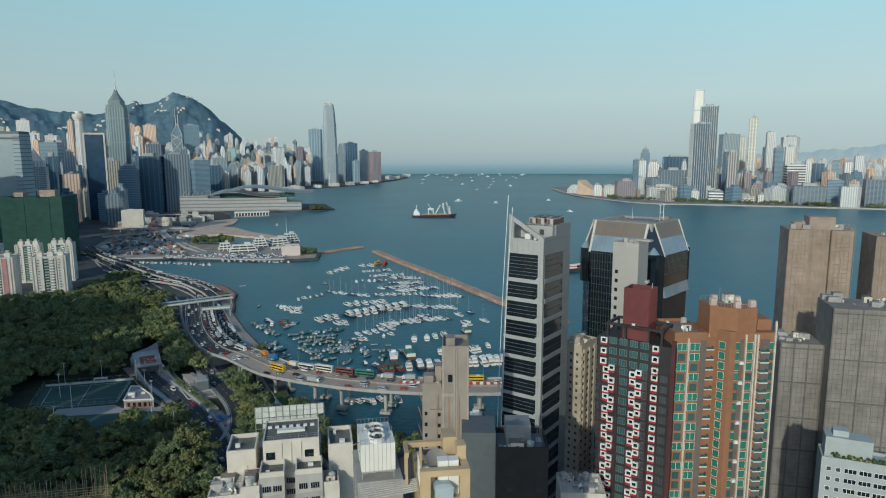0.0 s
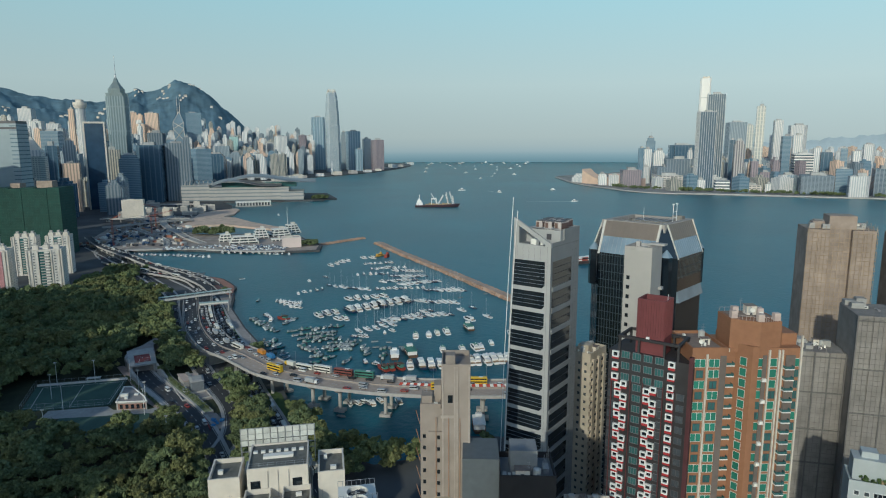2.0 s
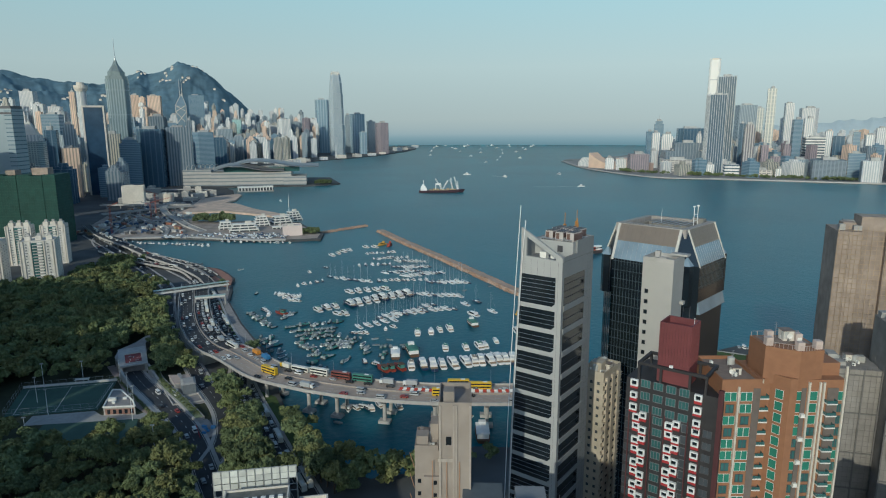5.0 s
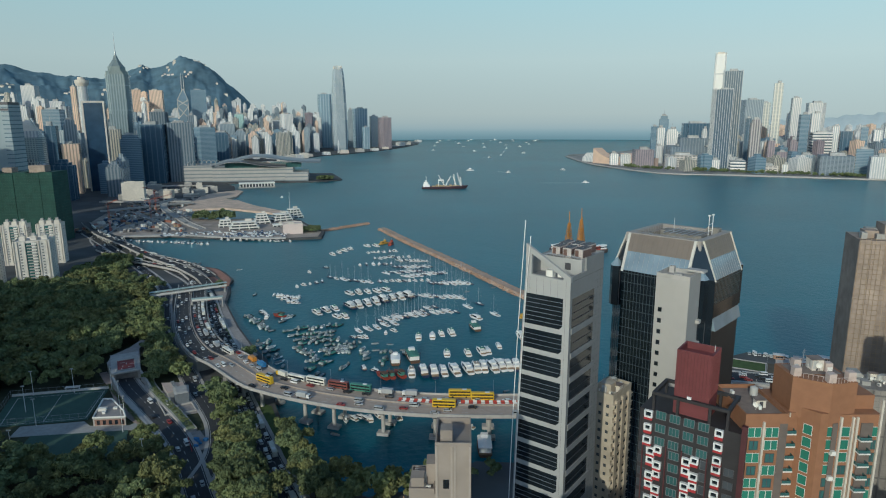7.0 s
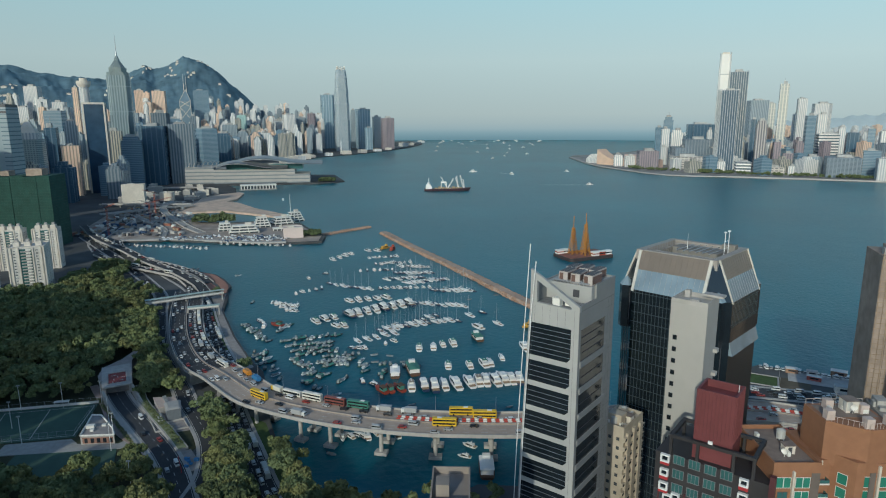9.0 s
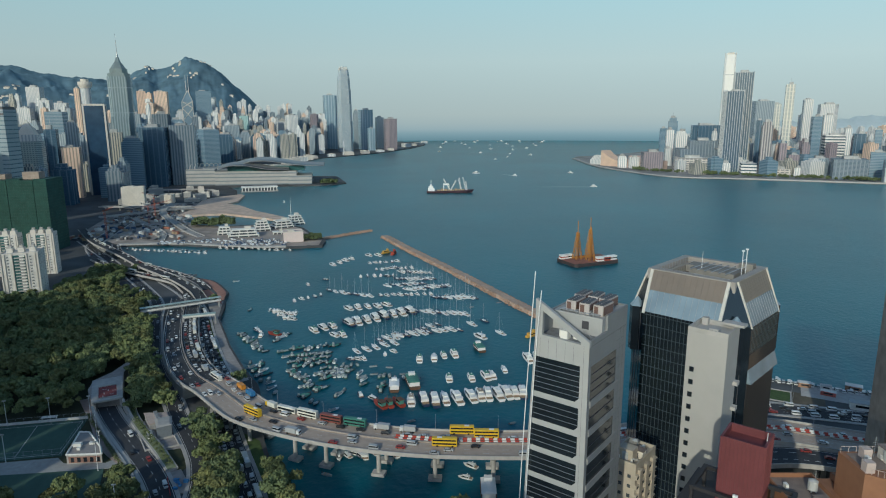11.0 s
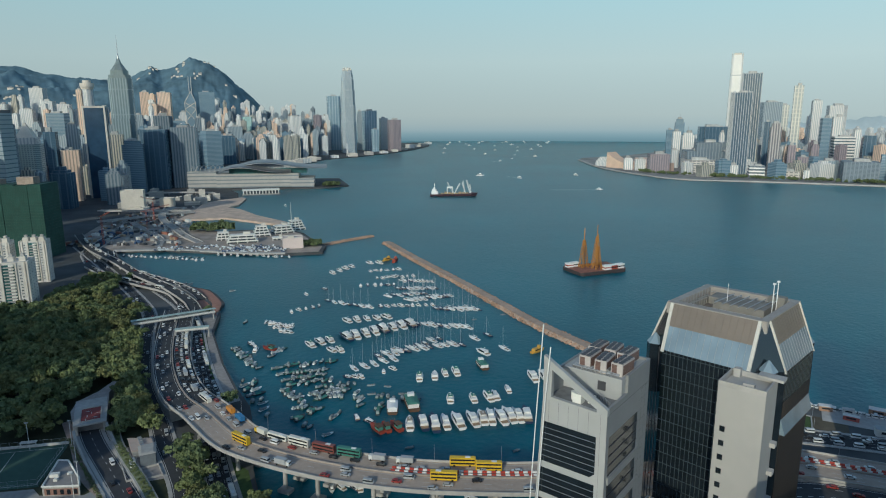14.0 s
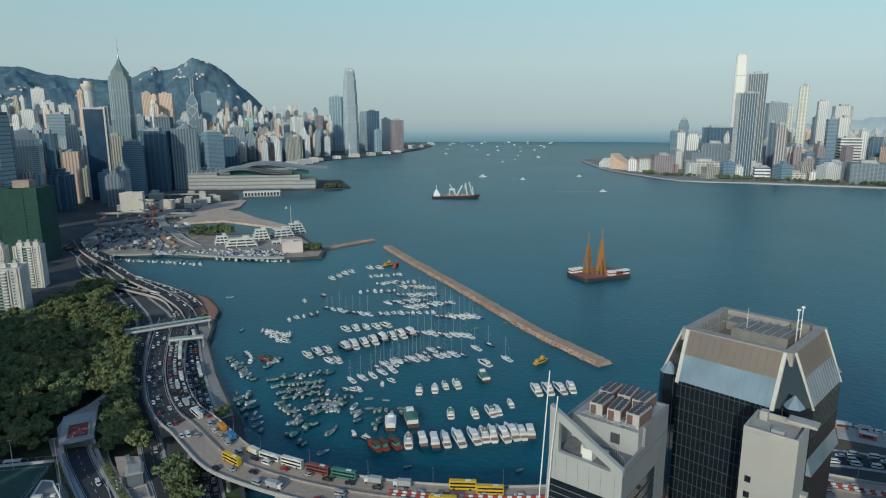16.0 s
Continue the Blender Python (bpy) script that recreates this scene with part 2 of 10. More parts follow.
# the island's shore, from the park round the shelter to the far western tip
SHORE = [(-230, 700), (-262, 640), (-279, 630), (-311, 583), (-300, 545), (-262, 520), (-224, 470), (-205, 420), (-200, 392), (-206, 368), (-188, 335), (-186, 316), (-206, 294), (-244, 280), (-285, 270),
         (-322, 266), (-357, 259), (-385, 247), (-431, 231), (-502, 211), (-541, 209), (-556, 207)]
SHORE_WEST = [(-566, 204), (-588, 205), (-618, 193), (-638, 182), (-659, 155), (-676, 134), (-698, 107), (-757, 70), (-837, 29), (-858, 20), (-856, 84), (-831, 149), (-804, 247), (-806, 290), (-848, 294), (-888, 277), (-953, 258), (-1004, 220), (-989, 141),
              (-1017, 80), (-1056, 59), (-1119, 39), (-1287, 46), (-1366, 102), (-1480, 84), (-1505, 80)]
SHORE_CENTRAL = [(-1560, 60), (-1598, 40), (-1598, 270), (-1640, 335), (-1840, 310), (-1880, 120), (-2200, 120), (-2700, 230), (-2900, 400), (-3150, 560), (-3500, 720), (-3900, 850), (-4250, 900), (-4420, 850), (-4500, -300), (-4350, -1600), (-3300, -2600), (-1200, -2600), (900, -1800), (1500, 300), (700, 1500), (250, 1100)]
ground = land("ground", SHORE + SHORE_WEST + SHORE_CENTRAL, 3.0, CITY_GROUND, "city ground on the island shore")
KOWLOON = [(-2589, 1330), (-2480, 1270), (-2086, 1197), (-1829, 1203), (-1632, 1249), (-1544, 1402), (-1468, 1517), (-1352, 1685), (-1180, 1960), (-900, 2350), (-600, 3000), (-900, 4300), (-2600, 4300), (-3700, 3300), (-3600, 2300), (-3000, 1900), (-2700, 1560)]
land("ground_kowloon", KOWLOON, 3.0, shade("pale_city_ground", (0.27, 0.26, 0.25), 0.9, var=0.5, fine=0.03, coarse=0.008), "city ground of the opposite shore")
strip = land("ground_reclamation", [(-1118, 38), (-1127, 116), (-1030, 225), (-1061, 226), (-1150, 165), (-1237, 123), (-1262, 96), (-1297, 112), (-1400, 112), (-1423, 100), (-1380, 60), (-1334, 37), (-1191, 44)], 3.4, shade("sand_fill", (0.60, 0.46, 0.36), 0.95, var=0.2, fine=0.1), "bare sandy strip of reclaimed land")

land("ground_club_point", [(-862, 18), (-858, 84), (-833, 149), (-808, 245), (-810, 285), (-848, 289), (-888, 272), (-950, 253), (-999, 217), (-984, 141), (-1012, 85), (-1056, 64), (-1119, 44), (-1287, 51), (-1290, -50), (-1100, -75), (-960, -62)], 3.18, shade("site_ground", (0.34, 0.29, 0.25), 0.95, var=0.45, fine=0.06, coarse=0.015), "dusty pale ground of the works and yacht club point")

bm = bmesh.new()
quay_line = smooth_line([Vector((x, y, 3.0)) for x, y in KOWLOON[1:11]], 20)
ribbon(bm, quay_line, [(-1.0, -2), (-1.0, 1.2), (9.0, 1.2), (9.0, -2)][::-1])
solid("pavement_quay", bm, CONCRETE_PALE, "pale promenade along the opposite quay", "pavement", "structure")

# far wooded ridge behind the city: bearing left of north, height
RIDGE = [(128, 380), (122, 450), (117, 485), (114.7, 483), (113.6, 480), (112.7, 460), (111.5, 440), (110.2, 414), (109.1, 419), (107.5, 416), (106.2, 438), (105.5, 470), (104.6, 499), (103.9, 472), (102.8, 496), (101.7, 530), (100.2, 497), (98.9, 434), (97.8, 361), (96.6, 275), (95.8, 207), (93.5, 90), (91, 20)]
# foliage colour shifted to blue: the distance haze is put into it
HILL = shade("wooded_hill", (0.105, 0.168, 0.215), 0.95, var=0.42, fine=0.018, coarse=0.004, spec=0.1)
bm = bmesh.new()
cols, rows = 420, 60
grid = []
for i in range(cols):
    a = 128 - i * (128 - 90.5) / (cols - 1)
    h = np.interp(-a, [-p[0] for p in RIDGE], [p[1] for p in RIDGE]) * 0.967
    col = []
    for j in range(rows):
        f = j / (rows - 1)
        r = 2950 + 1750 * f
        s = max(0.0, (f - 0.10) / 0.86)
        z = h * (s * s * (3 - 2 * s)) ** 1.15 if s < 1 else h
        p = Vector((HOME.x - r * math.sin(radians(a)), HOME.y + r * math.cos(radians(a)), 0))
        z *= 1 + 0.30 * noise.fractal(p * 0.0022, 1.0, 2.0, 5) * (1 - s ** 6)
        z += (11 * noise.noise(p * 0.014) + 8 * noise.noise(p * 0.035) + 6 * noise.noise(p * 0.08)) * min(1, s * 3) * (1 - 0.5 * s)
        col.append(bm.verts.new((p.x, p.y, max(1.0, z))))
    grid.append(col)
for a, b in zip(grid, grid[1:]):
    for j in range(rows - 1):
        bm.faces.new((a[j], a[j + 1], b[j + 1], b[j]))
solid("hill", bm, HILL, "haze-blue wooded ridge with a peak behind the city", "hill", "structure", smooth=True)


def far_ridge(name, spans, material, label, r, seed):
    """A distant low ridge as a wide mound; spans: bearing, height."""
    bm = bmesh.new()
    rowsv = []
    b0, b1 = spans[0][0], spans[-1][0]
    n = 90
    for i in range(n):
        a = b0 + (b1 - b0) * i / (n - 1)
        h = np.interp(-a, [-p[0] for p in spans], [p[1] for p in spans])
        h *= 1 + 0.12 * noise.noise(Vector((a * 1.3, seed, 0))) + 0.06 * noise.noise(Vector((a * 5, seed, 3)))
        s, c = math.sin(radians(a)), math.cos(radians(a))
        rowsv.append([bm.verts.new((HOME.x - q * s, HOME.y + q * c, z)) for q, z in ((r - 300, 0.5), (r - 120, h * 0.55), (r, h), (r + 200, h * 0.9))])
    for a, b in zip(rowsv, rowsv[1:]):
        for j in range(3):
            bm.faces.new((a[j], a[j + 1], b[j + 1], b[j]))
    return solid(name, bm, material, label, "hill", "structure", smooth=True)


# glowing backdrop wall: far sea, haze and low sky painted by height
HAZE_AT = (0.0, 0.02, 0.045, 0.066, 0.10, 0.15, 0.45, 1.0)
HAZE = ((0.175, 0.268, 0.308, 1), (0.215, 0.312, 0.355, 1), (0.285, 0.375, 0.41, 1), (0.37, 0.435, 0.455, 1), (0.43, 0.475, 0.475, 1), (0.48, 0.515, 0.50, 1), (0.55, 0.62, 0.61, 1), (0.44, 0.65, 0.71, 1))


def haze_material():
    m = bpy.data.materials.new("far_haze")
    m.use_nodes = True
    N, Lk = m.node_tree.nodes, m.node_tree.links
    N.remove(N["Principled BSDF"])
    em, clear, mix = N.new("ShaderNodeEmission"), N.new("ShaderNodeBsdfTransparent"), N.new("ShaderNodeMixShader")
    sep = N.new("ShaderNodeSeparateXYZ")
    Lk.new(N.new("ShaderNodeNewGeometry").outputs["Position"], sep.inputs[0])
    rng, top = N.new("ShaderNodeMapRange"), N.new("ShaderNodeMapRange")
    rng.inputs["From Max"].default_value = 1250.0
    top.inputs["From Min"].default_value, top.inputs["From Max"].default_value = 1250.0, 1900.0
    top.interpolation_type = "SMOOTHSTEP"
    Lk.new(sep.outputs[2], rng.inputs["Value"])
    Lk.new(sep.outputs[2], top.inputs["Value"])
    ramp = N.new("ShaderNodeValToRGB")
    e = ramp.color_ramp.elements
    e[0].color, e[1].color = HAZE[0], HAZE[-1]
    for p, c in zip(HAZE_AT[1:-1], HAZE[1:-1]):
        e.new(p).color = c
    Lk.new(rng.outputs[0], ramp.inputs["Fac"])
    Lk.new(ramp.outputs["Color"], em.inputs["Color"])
    # emission grows towards the north, for a brighter sky there
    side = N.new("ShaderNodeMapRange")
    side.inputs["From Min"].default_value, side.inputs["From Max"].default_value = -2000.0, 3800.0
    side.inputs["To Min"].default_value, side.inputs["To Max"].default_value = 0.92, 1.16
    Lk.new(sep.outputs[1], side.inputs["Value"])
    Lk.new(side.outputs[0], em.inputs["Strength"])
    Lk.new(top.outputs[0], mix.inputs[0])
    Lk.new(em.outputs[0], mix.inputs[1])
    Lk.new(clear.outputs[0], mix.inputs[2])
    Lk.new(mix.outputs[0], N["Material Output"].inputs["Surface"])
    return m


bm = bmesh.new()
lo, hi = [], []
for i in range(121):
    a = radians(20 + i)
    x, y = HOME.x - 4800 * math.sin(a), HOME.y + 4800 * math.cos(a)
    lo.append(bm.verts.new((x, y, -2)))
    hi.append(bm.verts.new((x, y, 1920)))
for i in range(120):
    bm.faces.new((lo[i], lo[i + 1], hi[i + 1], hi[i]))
backdrop = solid("backdrop", bm, haze_material(), "glowing backdrop painted with pale hazy distance over the sea", "backdrop", "structure")
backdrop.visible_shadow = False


# ---- skylines: x, y, width, height, style ----
WANCHAI_FRONT = [
    (-1612, -208, 37, 133, "beige"),
    (-1581, -161, 45, 120, "bluegrey"),
    (-1654, -130, 59, 144, "navy"),
    (-1697, -72, 75, 148, "brown"),
    (-1873, -164, 51, 177, "brown"),
    (-2216, -110, 71, 129, "bluegrey"),
    (-2520, -101, 62, 106, "navy"),
    (-3115, -994, 50, 302, "pale"),
    (-3012, -1043, 34, 264, "pale"),
    (-2986, -905, 41, 243, "pale"),
    (-2862, -795, 46, 229, "pale"),
    (-2085, -516, 51, 186, "bluegrey"),
    (-1418, -269, 27, 144, "navy"),
    (-1436, -241, 37, 106, "warm"),
    (-1212, -252, 23, 161, "brown"),
    (-2366, -552, 15, 266, "warm"),
]
WANCHAI_BACK = [
    (-3148, -563, 36, 288, "warm"),
    (-3076, -509, 46, 233, "warm"),
    (-3133, -472, 54, 285, "warm"),
    (-3372, -333, 66, 297, "bluegrey"),
    (-1649, -422, 29, 147, "bluegrey"),
    (-1743, -350, 27, 156, "grey"),
    (-1838, -319, 48, 140, "bluegrey"),
    (-2480, -405, 33, 182, "grey"),
    (-2560, -283, 53, 161, "bluegrey"),
    (-2886, -339, 34, 195, "pale"),
    (-2765, -257, 25, 171, "brown"),
    (-2506, -526, 33, 212, "grey"),
    (-2788, -987, 31, 227, "pale"),
    (-2547, -799, 37, 203, "pale"),
]
CENTRAL = [
    (-3511, 286, 60, 283, "silver"),
    (-3433, 470, 66, 207, "silver"),
    (-3352, 594, 67, 160, "plum"),
    (-3516, 549, 46, 168, "pale"),
    (-3123, 105, 56, 178, "white"),
    (-3159, 210, 43, 183, "plum"),
    (-3104, -108, 42, 176, "green"),
    (-2826, -72, 43, 107, "grey"),
    (-2809, 24, 46, 100, "white"),
    (-3215, 156, 50, 164, "grey"),
    (-3282, 37, 50, 148, "pale"),
    (-3192, -58, 41, 138, "silver"),
    (-3492, 421, 27, 204, "grey"),
    (-3310, 491, 30, 112, "silver"),
    (-2946, -140, 57, 134, "grey"),
    (-3210, 343, 39, 32, "white"),
]
KOWLOON_FRONT = [
    (-1826, 1569, 52, 298, "stripe"),
    (-1775, 1505, 48, 240, "stripe"),
    (-1745, 1607, 30, 150, "brownstripe"),
    (-1886, 1475, 73, 91, "slate"),
    (-1907, 1473, 113, 64, "slate"),
    (-1854, 1429, 103, 38, "podium"),
    (-1878, 1306, 60, 56, "plum"),
    (-2050, 1457, 25, 121, "white"),
    (-2081, 1517, 40, 116, "white"),
    (-2193, 1545, 32, 162, "bluegrey"),
    (-2237, 1533, 25, 123, "bluegrey"),
    (-2249, 1715, 104, 134, "navy"),
    (-1950, 1563, 16, 119, "white"),
    (-1874, 1536, 23, 66, "pale"),
    (-1979, 1253, 28, 38, "white"),
    (-1942, 1277, 32, 36, "pale"),
]
KOWLOON_BACK = [
    (-2309, 1988, 67, 225, "grey"),
    (-2413, 2129, 30, 216, "glasslight"),
    (-2034, 1892, 28, 275, "glasslight"),
    (-1995, 1756, 19, 153, "navy"),
    (-2138, 2030, 20, 171, "pale"),
    (-2058, 1987, 29, 225, "pale"),
    (-2215, 2201, 63, 211, "pale"),
    (-1831, 1843, 26, 165, "bluegrey"),
    (-1937, 1978, 37, 169, "white"),
    (-1814, 1898, 58, 107, "band"),
    (-1956, 2074, 20, 124, "white"),
    (-1727, 1913, 33, 113, "navy"),
    (-1789, 2011, 16, 107, "pale"),
    (-1694, 1948, 19, 125, "bluegrey"),
    (-1711, 2012, 27, 116, "white"),
    (-1769, 2112, 32, 137, "pale"),
]
KOWLOON_LOW = [
    (-1562, 1643, 47, 51, "grey"),
    (-1482, 1669, 80, 54, "slate"),
    (-1486, 1762, 40, 70, "bluegrey"),
    (-1380, 1712, 49, 56, "pale"),
    (-1726, 1651, 21, 86, "plum"),
    (-1788, 1680, 10, 80, "warm"),
    (-1689, 1664, 28, 53, "plum"),
    (-1741, 1741, 21, 88, "plum"),
    (-1787, 1465, 32, 37, "band"),
    (-1750, 1481, 26, 27, "white"),
    (-1678, 1508, 41, 31, "band"),
    (-1632, 1572, 59, 18, "podium"),
    (-1584, 1598, 18, 23, "white"),
    (-2021, 1440, 25, 59, "pale"),
    (-1380, 1791, 52, 75, "slate"),
    (-1679, 1584, 38, 15, "pale"),
]
# many far fronts carry haze in their colours: bluer walls, paler windows
STYLE = {
    "beige": (facade("beige_front", (0.47, 0.44, 0.37), (0.17, 0.19, 0.20), bay=5.4, part_w=0.5, part_h=1.0), "beige tower block with rows of windows"),
    "warm": (facade("cream_front", (0.74, 0.55, 0.42), (0.40, 0.32, 0.27), bay=6.0, part_w=0.4, part_h=1.0), "cream residential tower block in the sun"),
    "pale": (facade("pale_front", (0.64, 0.63, 0.61), (0.42, 0.45, 0.47), bay=5.6, part_w=0.45, part_h=1.0), "pale residential tower block with many windows"),
    "white": (facade("white_front", (0.76, 0.74, 0.70), (0.46, 0.49, 0.51), bay=6.4, part_w=0.5, part_h=1.0), "white office tower with window rows"),
    "grey": (facade("grey_front", (0.33, 0.385, 0.42), (0.21, 0.26, 0.30), bay=6.0, part_w=0.55, part_h=1.0), "grey concrete tower block with window rows"),
    "bluegrey": (facade("blue_grey_front", (0.24, 0.32, 0.38), (0.13, 0.21, 0.28), floor=4.2, bay=60, part_w=1.0, part_h=0.6, rough=0.35), "blue-grey glass office tower by the harbour"),
    "navy": (facade("dark_glass_front", (0.13, 0.19, 0.25), (0.07, 0.125, 0.18), bay=12.0, part_w=0.8, part_h=0.9, rough=0.28), "dark blue glass office tower"),
    "brown": (facade("brown_front", (0.23, 0.265, 0.30), (0.11, 0.16, 0.20), bay=6.5, part_w=0.5, part_h=0.9), "grey-brown office tower with dark windows"),
    "plum": (facade("plum_front", (0.30, 0.25, 0.27), (0.17, 0.17, 0.20), bay=7.0, part_w=0.5, part_h=0.7), "dark plum-brown building with small windows"),
    "silver": (facade("silver_glass_front", (0.38, 0.47, 0.53), (0.24, 0.34, 0.41), floor=8.0, bay=14.0, part_w=0.7, part_h=0.85, rough=0.3), "haze-lightened silver-blue glass office tower by the harbour"),
    "green": (facade("green_glass_front", (0.40, 0.55, 0.52), (0.26, 0.42, 0.42), part_w=0.8), "pale green glass office tower"),
    "stripe": (facade("striped_front", (0.21, 0.25, 0.29), (0.10, 0.15, 0.20), floor=8.0, bay=60, part_w=1.0, part_h=1.0, rough=0.35), "tall dark tower with pale upright fins"),
    "brownstripe": (facade("brown_striped_front", (0.46, 0.44, 0.43), (0.19, 0.19, 0.21), bay=7.0, part_w=0.55, part_h=1.0), "brown tower with upright stripes"),
    "glasslight": (facade("light_glass_front", (0.62, 0.60, 0.53), (0.40, 0.43, 0.42), floor=14.0, bay=10.0, part_w=0.6, part_h=0.85, rough=0.3), "slim pale glass tower standing alone"),
    "slate": (facade("slate_front", (0.20, 0.24, 0.28), (0.10, 0.14, 0.18), bay=9.0, part_w=0.7, part_h=0.6), "slate-grey hotel block with deep balconies"),
    "podium": (facade("podium_front", (0.56, 0.52, 0.47), (0.24, 0.24, 0.24), floor=7.0, bay=12.0, part_w=0.75, part_h=0.45), "cream stone podium with wide openings"),
    "band": (facade("banded_front", (0.78, 0.76, 0.72), (0.13, 0.16, 0.19), floor=9.0, bay=60, part_w=1.0, part_h=0.5), "white building with dark window bands"),
}
PLANT = shade("roof_plant", (0.40, 0.40, 0.39), 0.8, var=0.3, fine=0.2, rnd=0.4)


FIN_PALE = shade("pale_fin", (0.50, 0.52, 0.53), 0.5, var=0.08, fine=0.02)


def tower_block(x, y, w, h, style, rnd, depth=None, turn=None, group=""):
    """A distant tower: a body with a notched or stepped plan, a parapet and plant rooms on the roof."""
    material, label = STYLE[style]
    d = depth or w * rnd.uniform(0.8, 1.15)
    turn = 9 + rnd.uniform(-9, 9) if turn is None else turn
    t = thing("tower_block", x, y, 2.9, turn, label, "building", group)
    bm = bmesh.new()
    kind = 0.1 if style in ("stripe", "slate", "podium", "band") else rnd.random()
    a, c = w / 2, d / 2
    if kind < 0.35:
        cbox(bm, 0, 0, 0, w, d, h)
    elif kind < 0.6:
        k = 0.16 * w
        prism(bm, [(-a, -c + k), (-a + k, -c + k), (-a + k, -c), (a - k, -c), (a - k, -c + k), (a, -c + k), (a, c - k), (a - k, c - k), (a - k, c), (-a + k, c), (-a + k, c - k), (-a, c - k)], 0, h)
    elif kind < 0.8:
        cbox(bm, 0, 0, 0, w, d, h * 0.93)
        cbox(bm, 0, 0, h * 0.93, w * 0.74, d * 0.74, h * 0.07)
    else:
        k = 0.22 * w
        prism(bm, [(-a, -c), (a - k, -c), (a, -c + k), (a, c), (-a + k, c), (-a, c - k)], 0, h)
    part("body", bm, material, t)
    if style == "stripe":
        bm = bmesh.new()
        n = max(4, round(w / 6.5))
        for k in range(n + 1):
            u = -0.5 + k / n
            for s in (-1, 1):
                cbox(bm, u * w, s * (c + 0.5), 0, 1.1, 1.0, h + 4)
                cbox(bm, s * (a + 0.5), u * d, 0, 1.0, 1.1, h + 4)
        tagged(part("fin", bm, FIN_PALE, t, "pale upright fin"), kind="stuff")
    bm = bmesh.new()
    cbox(bm, rnd.uniform(-0.1, 0.1) * w, rnd.uniform(-0.1, 0.1) * d, h, w * 0.42, d * 0.4, 5 + rnd.random() * 4)
    cbox(bm, w * 0.2, -d * 0.15, h, w * 0.18, d * 0.25, 3)
    if rnd.random() < 0.25:
        rod(bm, (0, 0, h), (0, 0, h + 22), 0.7, 5, 0.2)
    part("roof_plant", bm, PLANT, t)
    return t


rnd = random.Random(11)
for rows_, group in ((WANCHAI_FRONT, "waterfront office towers"), (WANCHAI_BACK, "waterfront office towers"), (CENTRAL, "central towers"), (KOWLOON_FRONT, "opposite shore towers"), (KOWLOON_BACK, "opposite shore towers"), (KOWLOON_LOW, "opposite shore low buildings")):
    for x, y, w, h, style in rows_:
        tower_block(x, y, w, h, style, rnd, group=group, turn=(math.degrees(math.atan2(HOME.x - x, y - HOME.y)) + rnd.uniform(4, 15)) if "opposite" in group else None)


# ---- island expressway ----
DECK = [(-560, 172, 6.4), (-500, 182, 6.6), (-440, 194.5, 7.0), (-395, 208, 8.2), (-360, 222.5, 10.5), (-335, 237.5, 13.2), (-313, 250, 14.8), (-293, 263, 15.4), (-278, 281, 15.5), (-265, 301, 15.5), (-253, 325, 15.5), (-244, 350, 15.5), (-238, 376, 15.5), (-234, 400, 15.5), (-232, 440, 15.5), (-234, 480, 15.3), (-229, 522, 14.4), (-217, 548, 13.6), (-195, 588, 12.6), (-165, 640, 12.0), (-120, 710, 12.0)]
deck_line = smooth_line(DECK, 5.0)
W = 12.3
viaduct = new("expressway")
tagged(viaduct, "curved concrete expressway viaduct on piers over the water", "viaduct", kind="structure")
bm = bmesh.new()
ribbon(bm, deck_line, [(-W, 0), (W, 0), (W, -1.0), (W - 3, -1.2), (W - 6, -2.0), (-W + 6, -2.0), (-W + 3, -1.2), (-W, -1.0)])
for f in bm.faces:
    if f.calc_center_median().x < -344:
        f.material_index = 1
part("deck", bm, (DECK_ROAD, ASPHALT), viaduct)
for side in (-1, 1):
    bm = bmesh.new()
    ribbon(bm, deck_line, [(side * W - 0.25, -0.9), (side * W - 0.25, 1.0), (side * W + 0.25, 1.0), (side * W + 0.25, -0.9)][:: -1])
    part("parapet", bm, CONCRETE_PALE, viaduct)

# ---- breakwaters ----
def breakwater(line, wide, high, label):
    bm = bmesh.new()
    pts = smooth_line([Vector((x, y, 0)) for x, y in line], 8)
    ribbon(bm, pts, [(-wide, -2), (-wide * 0.5, high), (wide * 0.5, high), (wide, -2)][::-1])
    root = new("breakwater")
    tagged(root, label, "breakwater", kind="structure")
    part("core", bm, shade("tan_crest", (0.44, 0.33, 0.255), 0.9, var=0.25, fine=0.3) if wide > 8 else ROCK, root)
    bm = bmesh.new()
    r = random.Random(len(pts))
    total = length(pts)
    for k in range(int(total * 3.2)):
        p, h = along(pts, r.uniform(0, total))
        n = Vector((-math.sin(radians(h)), math.cos(radians(h)), 0))
        s = r.choice((-1, 1))
        o = s * wide * r.uniform(0.42, 1.02)
        q = p + n * o
        z = high - (abs(o) - wide * 0.5) / (wide * 0.5) * (high + 1.2)
        e = r.uniform(0.7, 1.9)
        v = tbox(bm, pose(q.x, q.y, min(high - 0.3, z) - e * 0.5, r.uniform(-30, 30), r.uniform(-30, 30), r.uniform(0, 180)), e * 1.2, e, e * 0.8)
        for w_ in v:
            w_.co += Vector((r.uniform(-0.15, 0.15), r.uniform(-0.15, 0.15), r.uniform(-0.15, 0.15)))
    tagged(part("rubble", bm, ROCK, root), kind="stuff")
    return root


breakwater([(-868, 377), (-760, 404), (-641, 437), (-560, 458), (-487, 477), (-411, 504)], 8.5, 2.6, "long rubble breakwater with a flat crest")
breakwater([(-862, 284), (-890, 318), (-922, 360)], 6, 2.2, "short stone breakwater")



